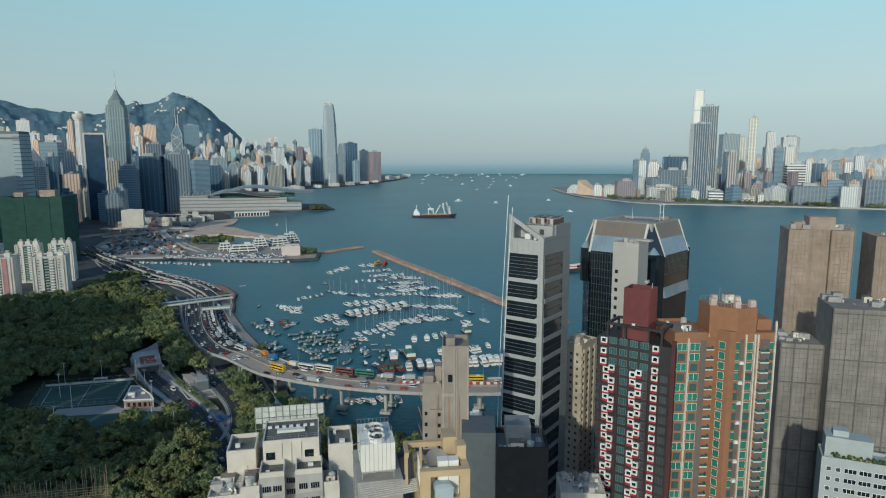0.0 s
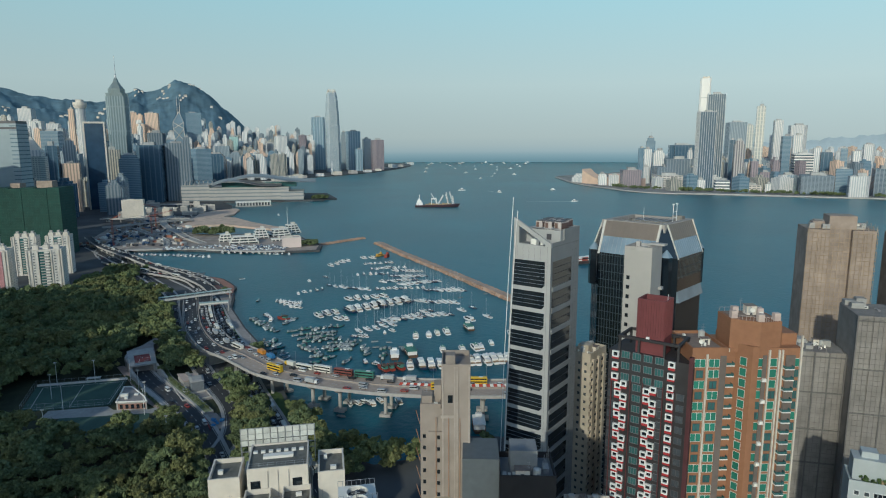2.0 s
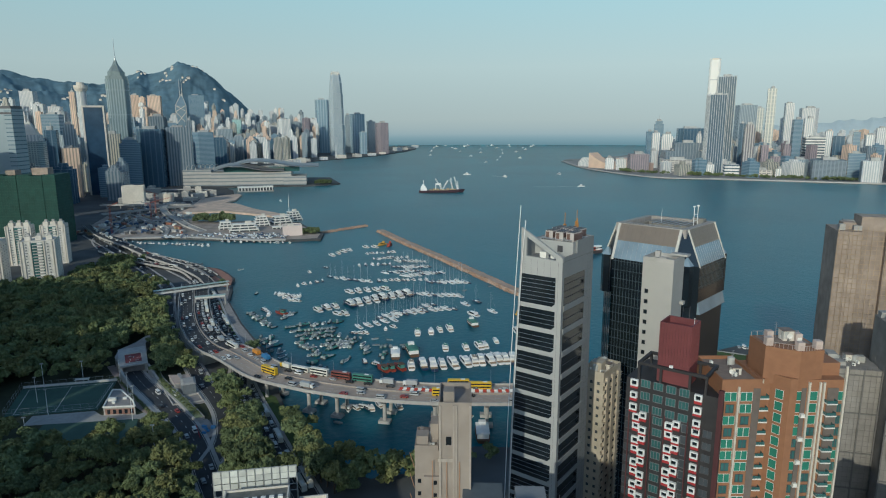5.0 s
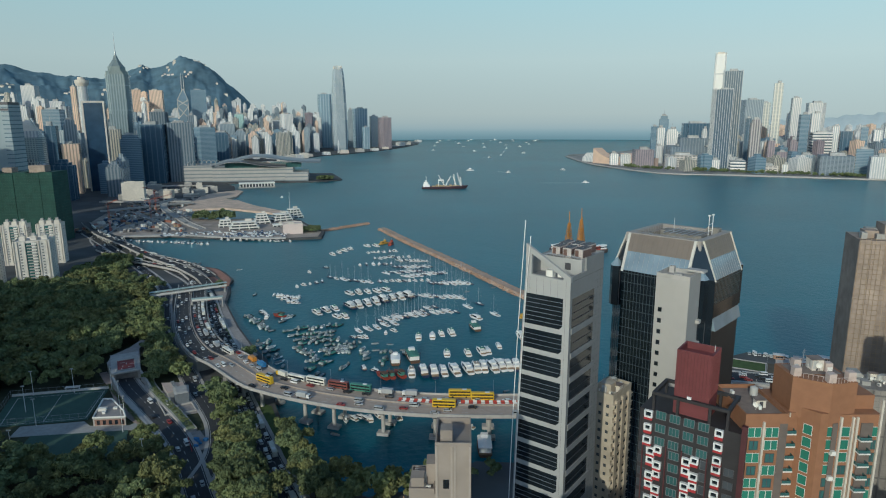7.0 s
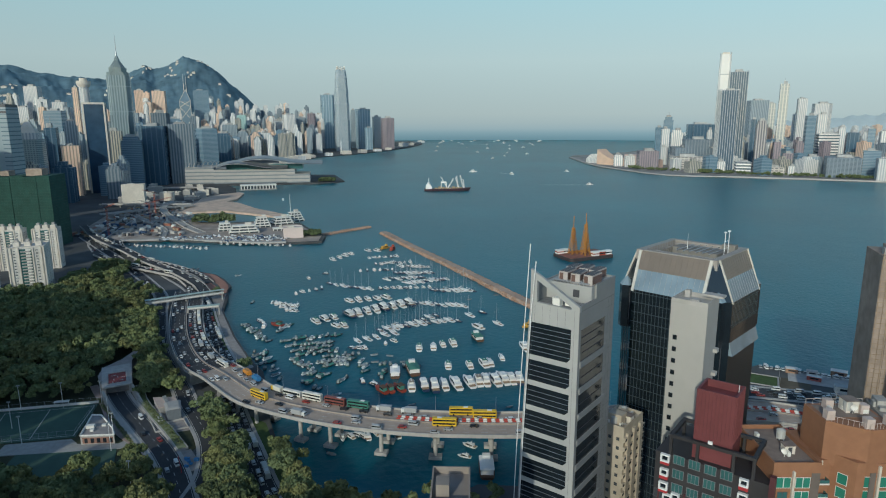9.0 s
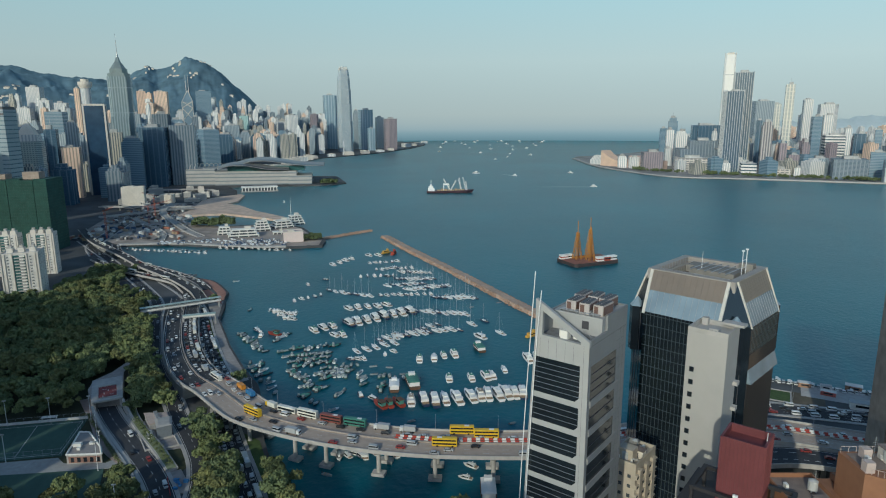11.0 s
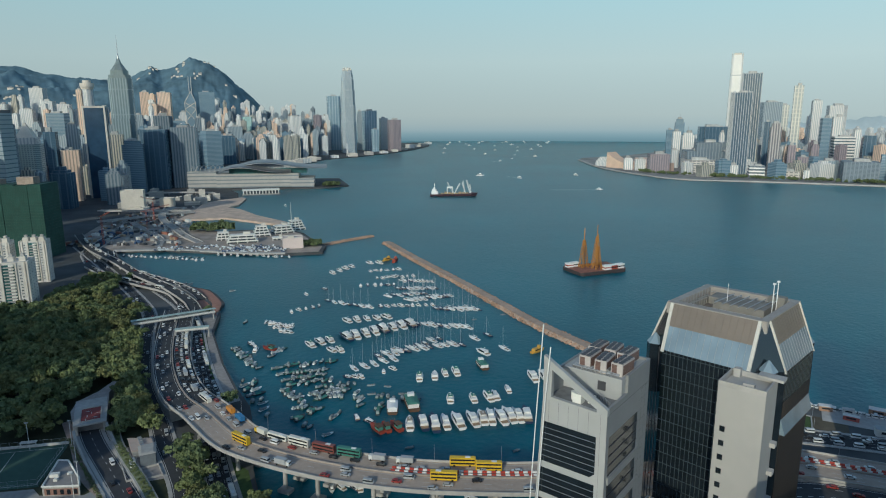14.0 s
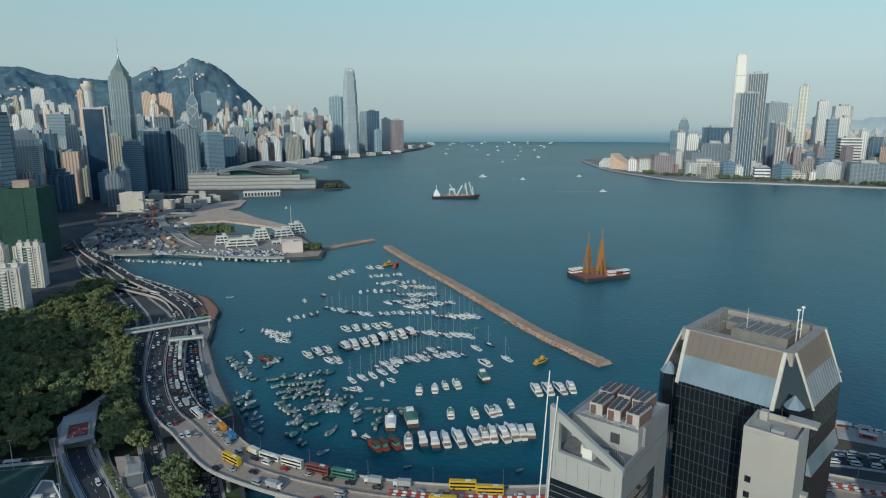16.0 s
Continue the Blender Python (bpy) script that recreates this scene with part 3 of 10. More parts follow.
# ---- near towers: each stands with its nearest corner on the thing's origin, front along -x, side along +y ----
GLASS_DARK = glass_pane("dark_glass", (0.012, 0.018, 0.024))
GLASS_TEAL = glass_pane("teal_glass", (0.05, 0.13, 0.13), 0.12)
GLASS_GREEN = glass_pane("green_glass", (0.045, 0.20, 0.145), 0.18, 0.6)
GLASS_BLUE = glass_pane("pale_blue_glass", (0.24, 0.31, 0.36), 0.12)
GLASS_GREY = glass_pane("grey_window_glass", (0.07, 0.08, 0.09), 0.15)
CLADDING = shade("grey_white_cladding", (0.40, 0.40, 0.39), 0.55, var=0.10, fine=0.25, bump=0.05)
# darker copy of CLADDING, with the side's shade put into the colour
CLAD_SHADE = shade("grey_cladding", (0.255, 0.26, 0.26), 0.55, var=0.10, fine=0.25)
MAROON_DARK = shade("dark_maroon_pier", (0.085, 0.030, 0.033), 0.6, var=0.2, fine=0.4)
MAROON = shade("maroon_panel", (0.155, 0.045, 0.048), 0.6, var=0.18, fine=0.4)
CHARCOAL = shade("charcoal_wall", (0.034, 0.032, 0.034), 0.6, var=0.25, fine=0.4)
FRAME_GREY = shade("grey_window_frame", (0.16, 0.17, 0.18), 0.5)
RED = shade("red_panel", (0.38, 0.035, 0.04), 0.5, var=0.12)
ORANGE = shade("orange_tile", (0.29, 0.143, 0.078), 0.75, var=0.14, fine=0.6)
BEIGE = shade("stained_beige_render", (0.46, 0.40, 0.315), 0.85, var=0.28, fine=0.25, bump=0.2)
TAUPE = shade("taupe_render", (0.285, 0.245, 0.212), 0.8, var=0.24, fine=0.2)
TAN = shade("tan_concrete", (0.50, 0.37, 0.22), 0.85, var=0.22, fine=0.3, bump=0.2)
BROWN_ROOF = shade("brown_metal_roof", (0.25, 0.205, 0.165), 0.42, metal=0.3, var=0.10, fine=0.3)
NET_GREEN = shade("green_netting", (0.022, 0.072, 0.058), 0.8, var=0.3, fine=0.12, coarse=0.03)
NET_GREY = shade("grey_netting", (0.262, 0.242, 0.22), 0.85, var=0.3, fine=0.25, coarse=0.05)
NET_BROWN = shade("brown_netting", (0.335, 0.27, 0.222), 0.85, var=0.34, fine=0.25, coarse=0.05)
BAMBOO = shade("bamboo_pole", (0.40, 0.30, 0.20), 0.8, var=0.2)
TANK_WHITE = shade("white_tank_panel", (0.78, 0.76, 0.70), 0.5, var=0.08)


def at_front(x, z, y=0.0):
    return pose(x, y, z)


def at_side(y, z, x=0.0):
    return pose(x, y, z, 0, 0, 90)


def window_mesh(name, w, h, frame_m, glass_m, bar=0.12, deep=0.10, split=0, foot=0.0, foot_m=None):
    """A framed window in one piece, its sill line centred on the origin, facing -y: panes set back between frame bars, and a panel of that height at its foot."""
    bm = bmesh.new()
    xs = [-w / 2, -w / 2 + bar]
    for k in range(split):
        x = -w / 2 + w * (k + 1) / (split + 1)
        xs += [x - 0.05, x + 0.05]
    xs += [w / 2 - bar, w / 2]
    zs = ([-foot] if foot else []) + [0, bar, h - bar, h]
    first = 1 if foot else 0
    g = [[bm.verts.new((x, -deep, z)) for z in zs] for x in xs]
    for i in range(len(xs) - 1):
        for j in range(len(zs) - 1):
            q = (g[i][j], g[i + 1][j], g[i + 1][j + 1], g[i][j + 1])
            if j == first + 1 and i % 2:
                e = [bm.verts.new((v.co.x, -deep * 0.35, v.co.z)) for v in q]
                bm.faces.new(e).material_index = 1
                for k in range(4):
                    bm.faces.new((q[k], q[(k + 1) % 4], e[(k + 1) % 4], e[k]))
            else:
                bm.faces.new(q).material_index = 2 if foot and j == 0 else 0
    loop = [c[0] for c in g] + g[-1][1:] + [c[-1] for c in g[-2::-1]] + g[0][-2:0:-1]
    back = [bm.verts.new((v.co.x, 0.03, v.co.z)) for v in loop]
    for k in range(len(loop)):
        m = (k + 1) % len(loop)
        low = foot and max(loop[k].co.z, loop[m].co.z) <= 0
        bm.faces.new((loop[m], loop[k], back[k], back[m])).material_index = 2 if low else 0
    return link_mesh(name, bm, (frame_m, glass_m, foot_m or frame_m))


def chiller_mesh():
    bm = bmesh.new()
    cbox(bm, 0, 0, 0, 2.3, 5.0, 2.45)
    return link_mesh("chiller", bm, shade("chiller_paint", (0.50, 0.45, 0.42), 0.6, var=0.15))


def louvre_mesh(w, n):
    """A louvred panel facing -y, its slats joined at their edges."""
    bm = bmesh.new()
    row = None
    for k in range(2 * n + 1):
        z = 1.9 * k / (2 * n)
        now = [bm.verts.new((x, -0.03 - (0.09 if k % 2 else 0), z)) for x in (-w / 2, w / 2)]
        if row:
            bm.faces.new((row[0], row[1], now[1], now[0]))
        row = now
    return link_mesh("louvre", bm, shade("brown_louvre", (0.17, 0.105, 0.085), 0.6, var=0.2))


LOUVRE_LONG, LOUVRE_END = louvre_mesh(4.6, 7), louvre_mesh(1.0, 7)
CHILLER = chiller_mesh()
FAN = bmesh.new()
prism(FAN, ring(0.46, 12), 0, 0.17)
FAN = link_mesh("fan", FAN, DARK_STEEL)


def white_tower():
    t = thing("office_tower", -84.4, 363.3, 3, 43, "tall grey-white office tower with dark glass bands and a raked top", "building")
    H, SX, SY = 118.6, 14.4, 20.0

    def left(z):
        return -SX + 1.6 - 3.2 * (1 - min(1, z / H) ** 2.0)

    base, first = 4.6, 8.2
    z1 = H - base                       # top of the highest glass band
    levels = [(z1 - first, z1)]
    z = z1 - first - 1.35
    while z > 8:
        levels.append((z - 5.25, z))
        z -= 6.6
    bm = bmesh.new()
    cuts = sorted({0.0, H - 0.2} | {v for a, b in levels for v in (a, b)})
    for a, b in zip(cuts, cuts[1:]):
        prism(bm, [(left(a), 0), (0, 0), (0, SY), (left(a), SY)], a, b, [(left(b), 0), (0, 0), (0, SY), (left(b), SY)], cap=False)
    bmesh.ops.remove_doubles(bm, verts=bm.verts, dist=0.01)
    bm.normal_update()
    # faces turned to +x get the copy with painted shade
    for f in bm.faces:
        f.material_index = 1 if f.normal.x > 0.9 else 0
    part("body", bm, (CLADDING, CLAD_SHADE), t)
    # open joints between the cladding panels
    bm = bmesh.new()
    for z in np.arange(6.0, H, 2.2):
        box(bm, 0.0, 14.6, z - 0.02, 0.006, SY, z + 0.02)
    for y in (16.4, 18.2):
        box(bm, 0.0, y - 0.02, 4, 0.007, y + 0.02, H)
    for x in (-1.2,):
        box(bm, x - 0.02, -0.006, 4, x + 0.02, 0, H)
    for x in np.arange(-11.5, -1.5, 2.0):
        box(bm, x - 0.02, -0.007, H - base, x + 0.02, 0, H - 0.2)
    tagged(part("panel_joint", bm, DARK_STEEL, t), kind="stuff")
    for a, b in levels:
        # front band: glass with cut corners and thin rails
        bm = bmesh.new()
        la, lb, r, c = left(a) + 0.7, left(b) + 0.7, -1.9, 0.9
        v = [bm.verts.new(p) for p in ((la, -0.03, a), (r - c, -0.03, a), (r, -0.03, a + c), (r, -0.03, b), (lb, -0.03, b))]
        bm.faces.new(v)
        w = part("front_glass", bm, GLASS_DARK, t)
        bm = bmesh.new()
        n = max(2, round((b - a) / 1.25))
        for k in range(1, n):
            zz = a + (b - a) * k / n
            box(bm, left(zz) + 0.75, -0.14, zz - 0.035, r - 0.05, -0.03, zz + 0.035)
        tagged(part("rail", bm, STEEL, w), kind="stuff")
        # side band: glass with deep fins
        bm = bmesh.new()
        v = [bm.verts.new(p) for p in ((0.03, 1.2, a + 0.45), (0.03, 14.5, a + 0.45), (0.03, 14.5, b), (0.03, 1.2, b))]
        bm.faces.new(v)
        w = part("side_glass", bm, GLASS_DARK, t)
        bm = bmesh.new()
        n = max(2, round((b - a) / 2.2))
        for k in range(1, n):
            zz = a + 0.5 + (b - a - 0.5) * k / n
            box(bm, 0.031, 1.3, zz - 0.025, 0.16, 14.5, zz + 0.025)
        part("fin", bm, DARK_STEEL, w)
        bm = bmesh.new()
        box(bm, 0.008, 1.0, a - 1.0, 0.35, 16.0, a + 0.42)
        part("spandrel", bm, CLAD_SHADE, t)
    # raked frame over the terrace
    top = H + 8.4
    lt = left(H)
    bm = bmesh.new()
    for y0, y1 in ((0.0, 0.9),):
        v = [(lt, H - 0.2), (0, H - 0.2), (0, H + 1.0), (lt, top)]
        o = [bm.verts.new((x, y0, z)) for x, z in v]
        i = [bm.verts.new((x, y1, z)) for x, z in v]
        hole = [(lt + 1.7, H + 0.5), (-2.0, H + 0.15), (-2.0, H + 0.7), (lt + 1.7, top - 2.5)]
        ho = [bm.verts.new((x, y0, z)) for x, z in hole]
        hi = [bm.verts.new((x, y1, z)) for x, z in hole]
        for k in range(4):
            m = (k + 1) % 4
            bm.faces.new((o[k], o[m], ho[m], ho[k]))
            bm.faces.new((i[m], i[k], hi[k], hi[m]))
            bm.faces.new((o[m], o[k], i[k], i[m]))
            bm.faces.new((ho[k], ho[m], hi[m], hi[k]))
    part("raked_frame", bm, CLADDING, t)
    bm = bmesh.new()
    box(bm, lt, 0.9, H - 0.2, 0, SY, H)
    part("terrace", bm, ROOF_GREY, t)
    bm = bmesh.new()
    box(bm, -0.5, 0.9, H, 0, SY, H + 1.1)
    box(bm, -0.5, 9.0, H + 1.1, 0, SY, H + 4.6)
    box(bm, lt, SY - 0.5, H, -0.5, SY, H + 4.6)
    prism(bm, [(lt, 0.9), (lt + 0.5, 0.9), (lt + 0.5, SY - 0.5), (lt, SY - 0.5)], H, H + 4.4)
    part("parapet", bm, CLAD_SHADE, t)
    bm = bmesh.new()
    box(bm, lt + 0.5, 7.2, H, -0.5, SY - 0.5, H + 4.2)
    part("plant_deck", bm, CLADDING, t, "white walled plant deck on the roof")
    bm = bmesh.new()
    for k in range(5):
        rod(bm, (lt + 2, 7.7 + k * 0.35, H + 4.6), (-1.4, 7.7 + k * 0.35, H + 4.6), 0.12)
    for k in range(9):
        cbox(bm, lt + 2 + k, 8.4, H + 4.2, 0.15, 1.8, 0.55)
    cbox(bm, -4.5, 9.0, H + 4.2, 1.6, 1.3, 0.9)
    part("pipework", bm, STEEL, t)
    for i, (x, y) in enumerate(((-8.6, 10.9), (-5.4, 10.5), (-2.0, 10.9), (-9.4, 16.5), (-6.3, 16.9), (-3.2, 16.4))):
        unit = piece("chiller", CHILLER, t, pose(x, y, H + 4.2, 0, 0, (0, 4, -3)[i % 3]))
        piece("louvre", LOUVRE_LONG, unit, pose(1.15, 0, 0.25, 0, 0, 90))
        piece("louvre", LOUVRE_LONG, unit, pose(-1.15, 0, 0.25, 0, 0, -90))
        piece("louvre", LOUVRE_END, unit, pose(-0.45, -2.5, 0.25))
        for k in range(5):
            for s in (-0.55, 0.55):
                piece("fan", FAN, unit, pose(s, -2.0 + k, 2.45))
    bm = bmesh.new()
    cbox(bm, -6.6, 2.2, H, 1.7, 1.7, 1.9)
    cbox(bm, -4.6, 3.6, H, 1.0, 1.4, 1.2)
    rod(bm, (-8, 3, H), (-8, 3, H + 1.5), 0.5, 10)
    part("terrace_unit", bm, TANK_WHITE, t)
    bm = bmesh.new()
    for k in range(8):
        rod(bm, (-4.5 + k * 0.5, 6.4 - k * 0.45, H), (-4.5 + k * 0.5, 6.4 - k * 0.45, H + 1.1), 0.05, 4)
    rod(bm, (-4.5, 6.4, H + 1.1), (-1.0, 3.25, H + 1.1), 0.05, 4)
    part("railing", bm, STEEL, t)
    bm = bmesh.new()
    box(bm, -5.2, 7.1, H + 1.2, -3.6, 7.2, H + 3.0)
    part("vent", bm, DARK_STEEL, t)
    # two slim masts along the curved edge
    for dx, y, h in ((-0.5, -0.6, 14.5), (1.1, -0.6, 10.5)):
        bm = bmesh.new()
        pts = [Vector((left(z) + dx - 0.3, y, z)) for z in np.linspace(2, H, 12)]
        pts.append(Vector((left(H) + dx + 0.5, y, H + h)))
        for a, b in zip(pts, pts[1:]):
            rod(bm, a, b, 0.11, 6)
        part("mast", bm, WHITE_PAINT, t, "slim white mast beside the raked edge")


white_tower()


CREAM_RIB = shade("cream_rib", (0.62, 0.59, 0.53), 0.55, var=0.1)


def dark_tower():
    t = thing("glass_tower", -147.4, 428.8, 3, 36, "dark glass office tower with cut corners and sloping brown roof", "building")
    H = 117.9

    def oct_(a, c):
        return [(-a + c, -a), (a - c, -a), (a, -a + c), (a, a - c), (a - c, a), (-a + c, a), (-a, a - c), (-a, -a + c)]

    A, C = 18.6, 6.9
    zb, zm = H - 12.5, H - 6.0
    bm = bmesh.new()
    prism(bm, oct_(A, C), 0, zb)
    part("body", bm, GLASS_DARK, t, "dark mirror glass walls")
    # slim mullions and floor lines
    bm = bmesh.new()
    for k in range(1, 19):
        x = -A + C + (2 * A - 2 * C) * k / 19
        box(bm, x - 0.07, -A - 0.10, 5, x + 0.07, -A - 0.005, zb)
        box(bm, A + 0.005, x - 0.07, 5, A + 0.10, x + 0.07, zb)
    for i in range(0, 31):
        z = 4 + i * 3.35
        box(bm, -A + C, -A - 0.07, z - 0.09, A - C, -A - 0.004, z + 0.09)
        box(bm, A + 0.004, -A + C, z - 0.09, A + 0.07, A - C, z + 0.09)
    part("mullion_grid", bm, shade("dull_mullion", (0.095, 0.115, 0.12), 0.45, metal=0.4), t)
    # corner piers
    for sx, sy in ((-1, -1), (1, -1), (1, 1), (-1, 1)):
        bm = bmesh.new()
        q = Matrix.Rotation(math.atan2(sy, sx), 4, "Z")
        for off in (-2.4, 0.0, 2.4):
            v = box(bm, A * 1.414 - C * 0.707 - 0.05, off - 0.12, 4, A * 1.414 - C * 0.707 + 0.12, off + 0.12, zb)
            for w in v:
                w.co = q @ w.co
        part("corner_pier", bm, DARK_STEEL, t)
    # bevelled roof: pale glass skirt below, brown metal above, on the four broad sides
    S = 13.6
    for i in range(4):
        q = Matrix.Rotation(i * math.pi / 2, 4, "Z")
        for nm, mt, z0, z1, y0, y1, w0, w1, lb in (("glass_skirt", GLASS_BLUE, zb, zm, A + 0.05, 16.0, A - C, 11.8, "pale blue sloping glass"), ("roof_slope", BROWN_ROOF, zm, H, 16.0, S, 11.8, 11.9, "brown metal roof slope")):
            bm = bmesh.new()
            v = [bm.verts.new(q @ Vector(p)) for p in ((-w0, -y0, z0), (w0, -y0, z0), (w1, -y1, z1), (-w1, -y1, z1))]
            u = [bm.verts.new(q @ Vector(p)) for p in ((-w0, -y0 + 0.4, z0), (w0, -y0 + 0.4, z0), (w1, -y1 + 0.4, z1), (-w1, -y1 + 0.4, z1))]
            bm.faces.new(v)
            bm.faces.new(u[::-1])
            for k in range(4):
                bm.faces.new((v[(k + 1) % 4], v[k], u[k], u[(k + 1) % 4]))
            slope = part(nm, bm, mt, t, lb)
            bm = bmesh.new()
            for k in range(1, 13):
                f = k / 13
                rod(bm, q @ Vector((-w0 + 2 * w0 * f, -y0 - 0.03, z0)), q @ Vector((-w1 + 2 * w1 * f, -y1 - 0.03, z1)), 0.05, 4)
            part("seam", bm, STEEL if nm == "glass_skirt" else BROWN_ROOF, slope)
        # white rib at both ends of the slope
        for s in (-1, 1):
            bm = bmesh.new()
            pts = [Vector((s * (A - C), -A - 0.1, zb - 0.5)), Vector((s * 11.8, -16.1, zm)), Vector((s * 11.9, -S - 0.1, H + 0.2))]
            for a, b in zip(pts, pts[1:]):
                d = Vector(((0.2 if i == 1 else 0.46) * s, 0, 0))
                q4 = [a - d, a + d, b + d, b - d]
                v = [bm.verts.new(q @ (p + Vector((0, -0.25, 0)))) for p in q4]
                u = [bm.verts.new(q @ (p + Vector((0, 0.35, 0)))) for p in q4]
                for f in ((v[0], v[1], v[2], v[3]), (u[3], u[2], u[1], u[0])):
                    bm.faces.new(f)
                for k in range(4):
                    bm.faces.new((v[(k + 1) % 4], v[k], u[k], u[(k + 1) % 4]))
            part("rib", bm, CREAM_RIB, t, "cream painted roof rib")
        # glazed corner between the slopes, and a small corner turret
        q = Matrix.Rotation(i * math.pi / 2, 4, "Z")
        bm = bmesh.new()
        v = [bm.verts.new(q @ Vector(p)) for p in ((A - C, -A, zb), (A, -A + C, zb), (16.0, -11.8, zm), (11.8, -16.0, zm), (11.9, -S, H), (S, -11.9, H))]
        bm.faces.new((v[0], v[1], v[2], v[3]))
        bm.faces.new((v[3], v[2], v[5], v[4]))
        part("corner_glazing", bm, GLASS_DARK, t)
        bm = bmesh.new()
        c = q @ Vector((A - C / 2 + 0.3, -A + C / 2 - 0.3, 0))
        pl = ring(2.3, 6, c.x, c.y, 0.3)
        prism(bm, pl, zb - 14, zb + 0.6)
        turret = part("turret", bm, GLASS_DARK, t, "small glazed corner turret")
        bm = bmesh.new()
        prism(bm, [(c.x + (x - c.x) * 1.06, c.y + (y - c.y) * 1.06) for x, y in pl], zb + 0.6, zb + 3.4, [(c.x + (x - c.x) * 0.1, c.y + (y - c.y) * 0.1) for x, y in pl])
        part("cone_roof", bm, GLASS_BLUE, turret, "pale glass cone roof")
    # shining ledges on the side away from the front
    for z in (zb - 17.5,):
        bm = bmesh.new()
        v = [bm.verts.new(p) for p in ((A + 1.3, -A + C, z), (A + 1.3, A - C, z), (A + 0.02, A - C, z + 4.4), (A + 0.02, -A + C, z + 4.4))]
        bm.faces.new(v)
        u = [bm.verts.new(p) for p in ((A + 0.02, -A + C, z - 0.1), (A + 0.02, A - C, z - 0.1))]
        bm.faces.new((v[1], v[0], u[0], u[1]))
        bm.faces.new((v[0], v[3], u[0]))
        bm.faces.new((v[2], v[1], u[1]))
        part("ledge", bm, GLASS_BLUE, t, "sloping pale glass ledge")
    bm = bmesh.new()
    box(bm, A + 0.001, -A + C, 5, A + 0.14, A - C, zb - 17.7)
    part("side_wall", bm, shade("brown_stone_wall", (0.055, 0.047, 0.041), 0.3, var=0.2, fine=0.15), t, "dark brown polished side wall")
    bm = bmesh.new()
    box(bm, A + 0.001, -A + C, zb - 13.2, A + 0.14, A - C, zb - 8.5)
    part("brown_band", bm, shade("bronze_glass", (0.032, 0.028, 0.025), 0.12, var=0.2, fine=0.1, spec=0.8), t, "bronze glass band")
    # roof well with plant
    bm = bmesh.new()
    cbox(bm, 0, 0, H - 3.0, 24, 24, 0.3)
    part("roof", bm, shade("brown_roof_deck", (0.20, 0.17, 0.145), 0.9, var=0.25, fine=0.3), t)
    bm = bmesh.new()
    for i in range(4):
        v = box(bm, -S, -S, H - 3, S - 2.2, -S + 2.2, H + 0.3)
        q = Matrix.Rotation(i * math.pi / 2, 4, "Z")
        for w in v:
            w.co = q @ w.co
    part("parapet", bm, shade("roof_kerb", (0.36, 0.33, 0.30), 0.7), t)
    bm = bmesh.new()
    cbox(bm, 2, 2, H - 2.7, 14, 9, 2.6)
    cbox(bm, -6, 6, H - 2.7, 5, 6, 2.2)
    for k in range(9):
        cbox(bm, -9.5, -9 + k * 1.7, H - 2.7, 1.6, 1.2, 2.0)
        cbox(bm, -6 + k * 1.6, -9.8, H - 2.7, 1.1, 1.3, 1.9)
    cbox(bm, 8.6, 9.6, H - 2.7, 4.4, 2.6, 4.2)
    part("plant_room", bm, shade("roof_plant_grey", (0.24, 0.225, 0.20), 0.7, var=0.3, fine=0.4), t)
    bm = bmesh.new()
    for y in (-11.4, -10.6, 9.4):
        rod(bm, (-11, y, H - 0.6), (11, y, H - 0.6), 0.09, 5)
    for k in range(12):
        rod(bm, (-11 + 2 * k, -11.4, H - 2.7), (-11 + 2 * k, -11.4, H + 0.4), 0.06, 4)
        rod(bm, (-11.3, -11 + 2 * k, H - 2.7), (-11.3, -11 + 2 * k, H + 0.4), 0.06, 4)
    rod(bm, (-11, -11.4, H + 0.4), (11, -11.4, H + 0.4), 0.06, 4)
    for k in range(6):
        rod(bm, (-4 + 2.2 * k, -4, H - 0.1), (-3 + 2.2 * k, 8, H + 0.3), 0.14, 6)
    part("roof_pipe", bm, STEEL, t, "grey roof pipes and rails")
    bm = bmesh.new()
    rod(bm, (-2, 0, H - 2.7), (-2, 0, H + 5.2), 0.12, 5, 0.05)
    part("antenna", bm, WHITE_PAINT, t)
    bm = bmesh.new()
    for s in (-1.0, 1.0):
        rod(bm, (9.5, 4 + s * 1.7, H - 2.7), (9.5, 4 + s * 1.7, H + 6.5), 0.13, 6)
    for z in (1.2, 3.6):
        rod(bm, (9.5, 2.3, H + z), (9.5, 5.7, H + z), 0.09, 5)
    for s in (-1.7, 1.7):
        cbox(bm, 9.5, 4 + s, H + 6.5, 0.8, 0.45, 0.45)
    part("lattice_mast", bm, WHITE_PAINT, t)


dark_tower()


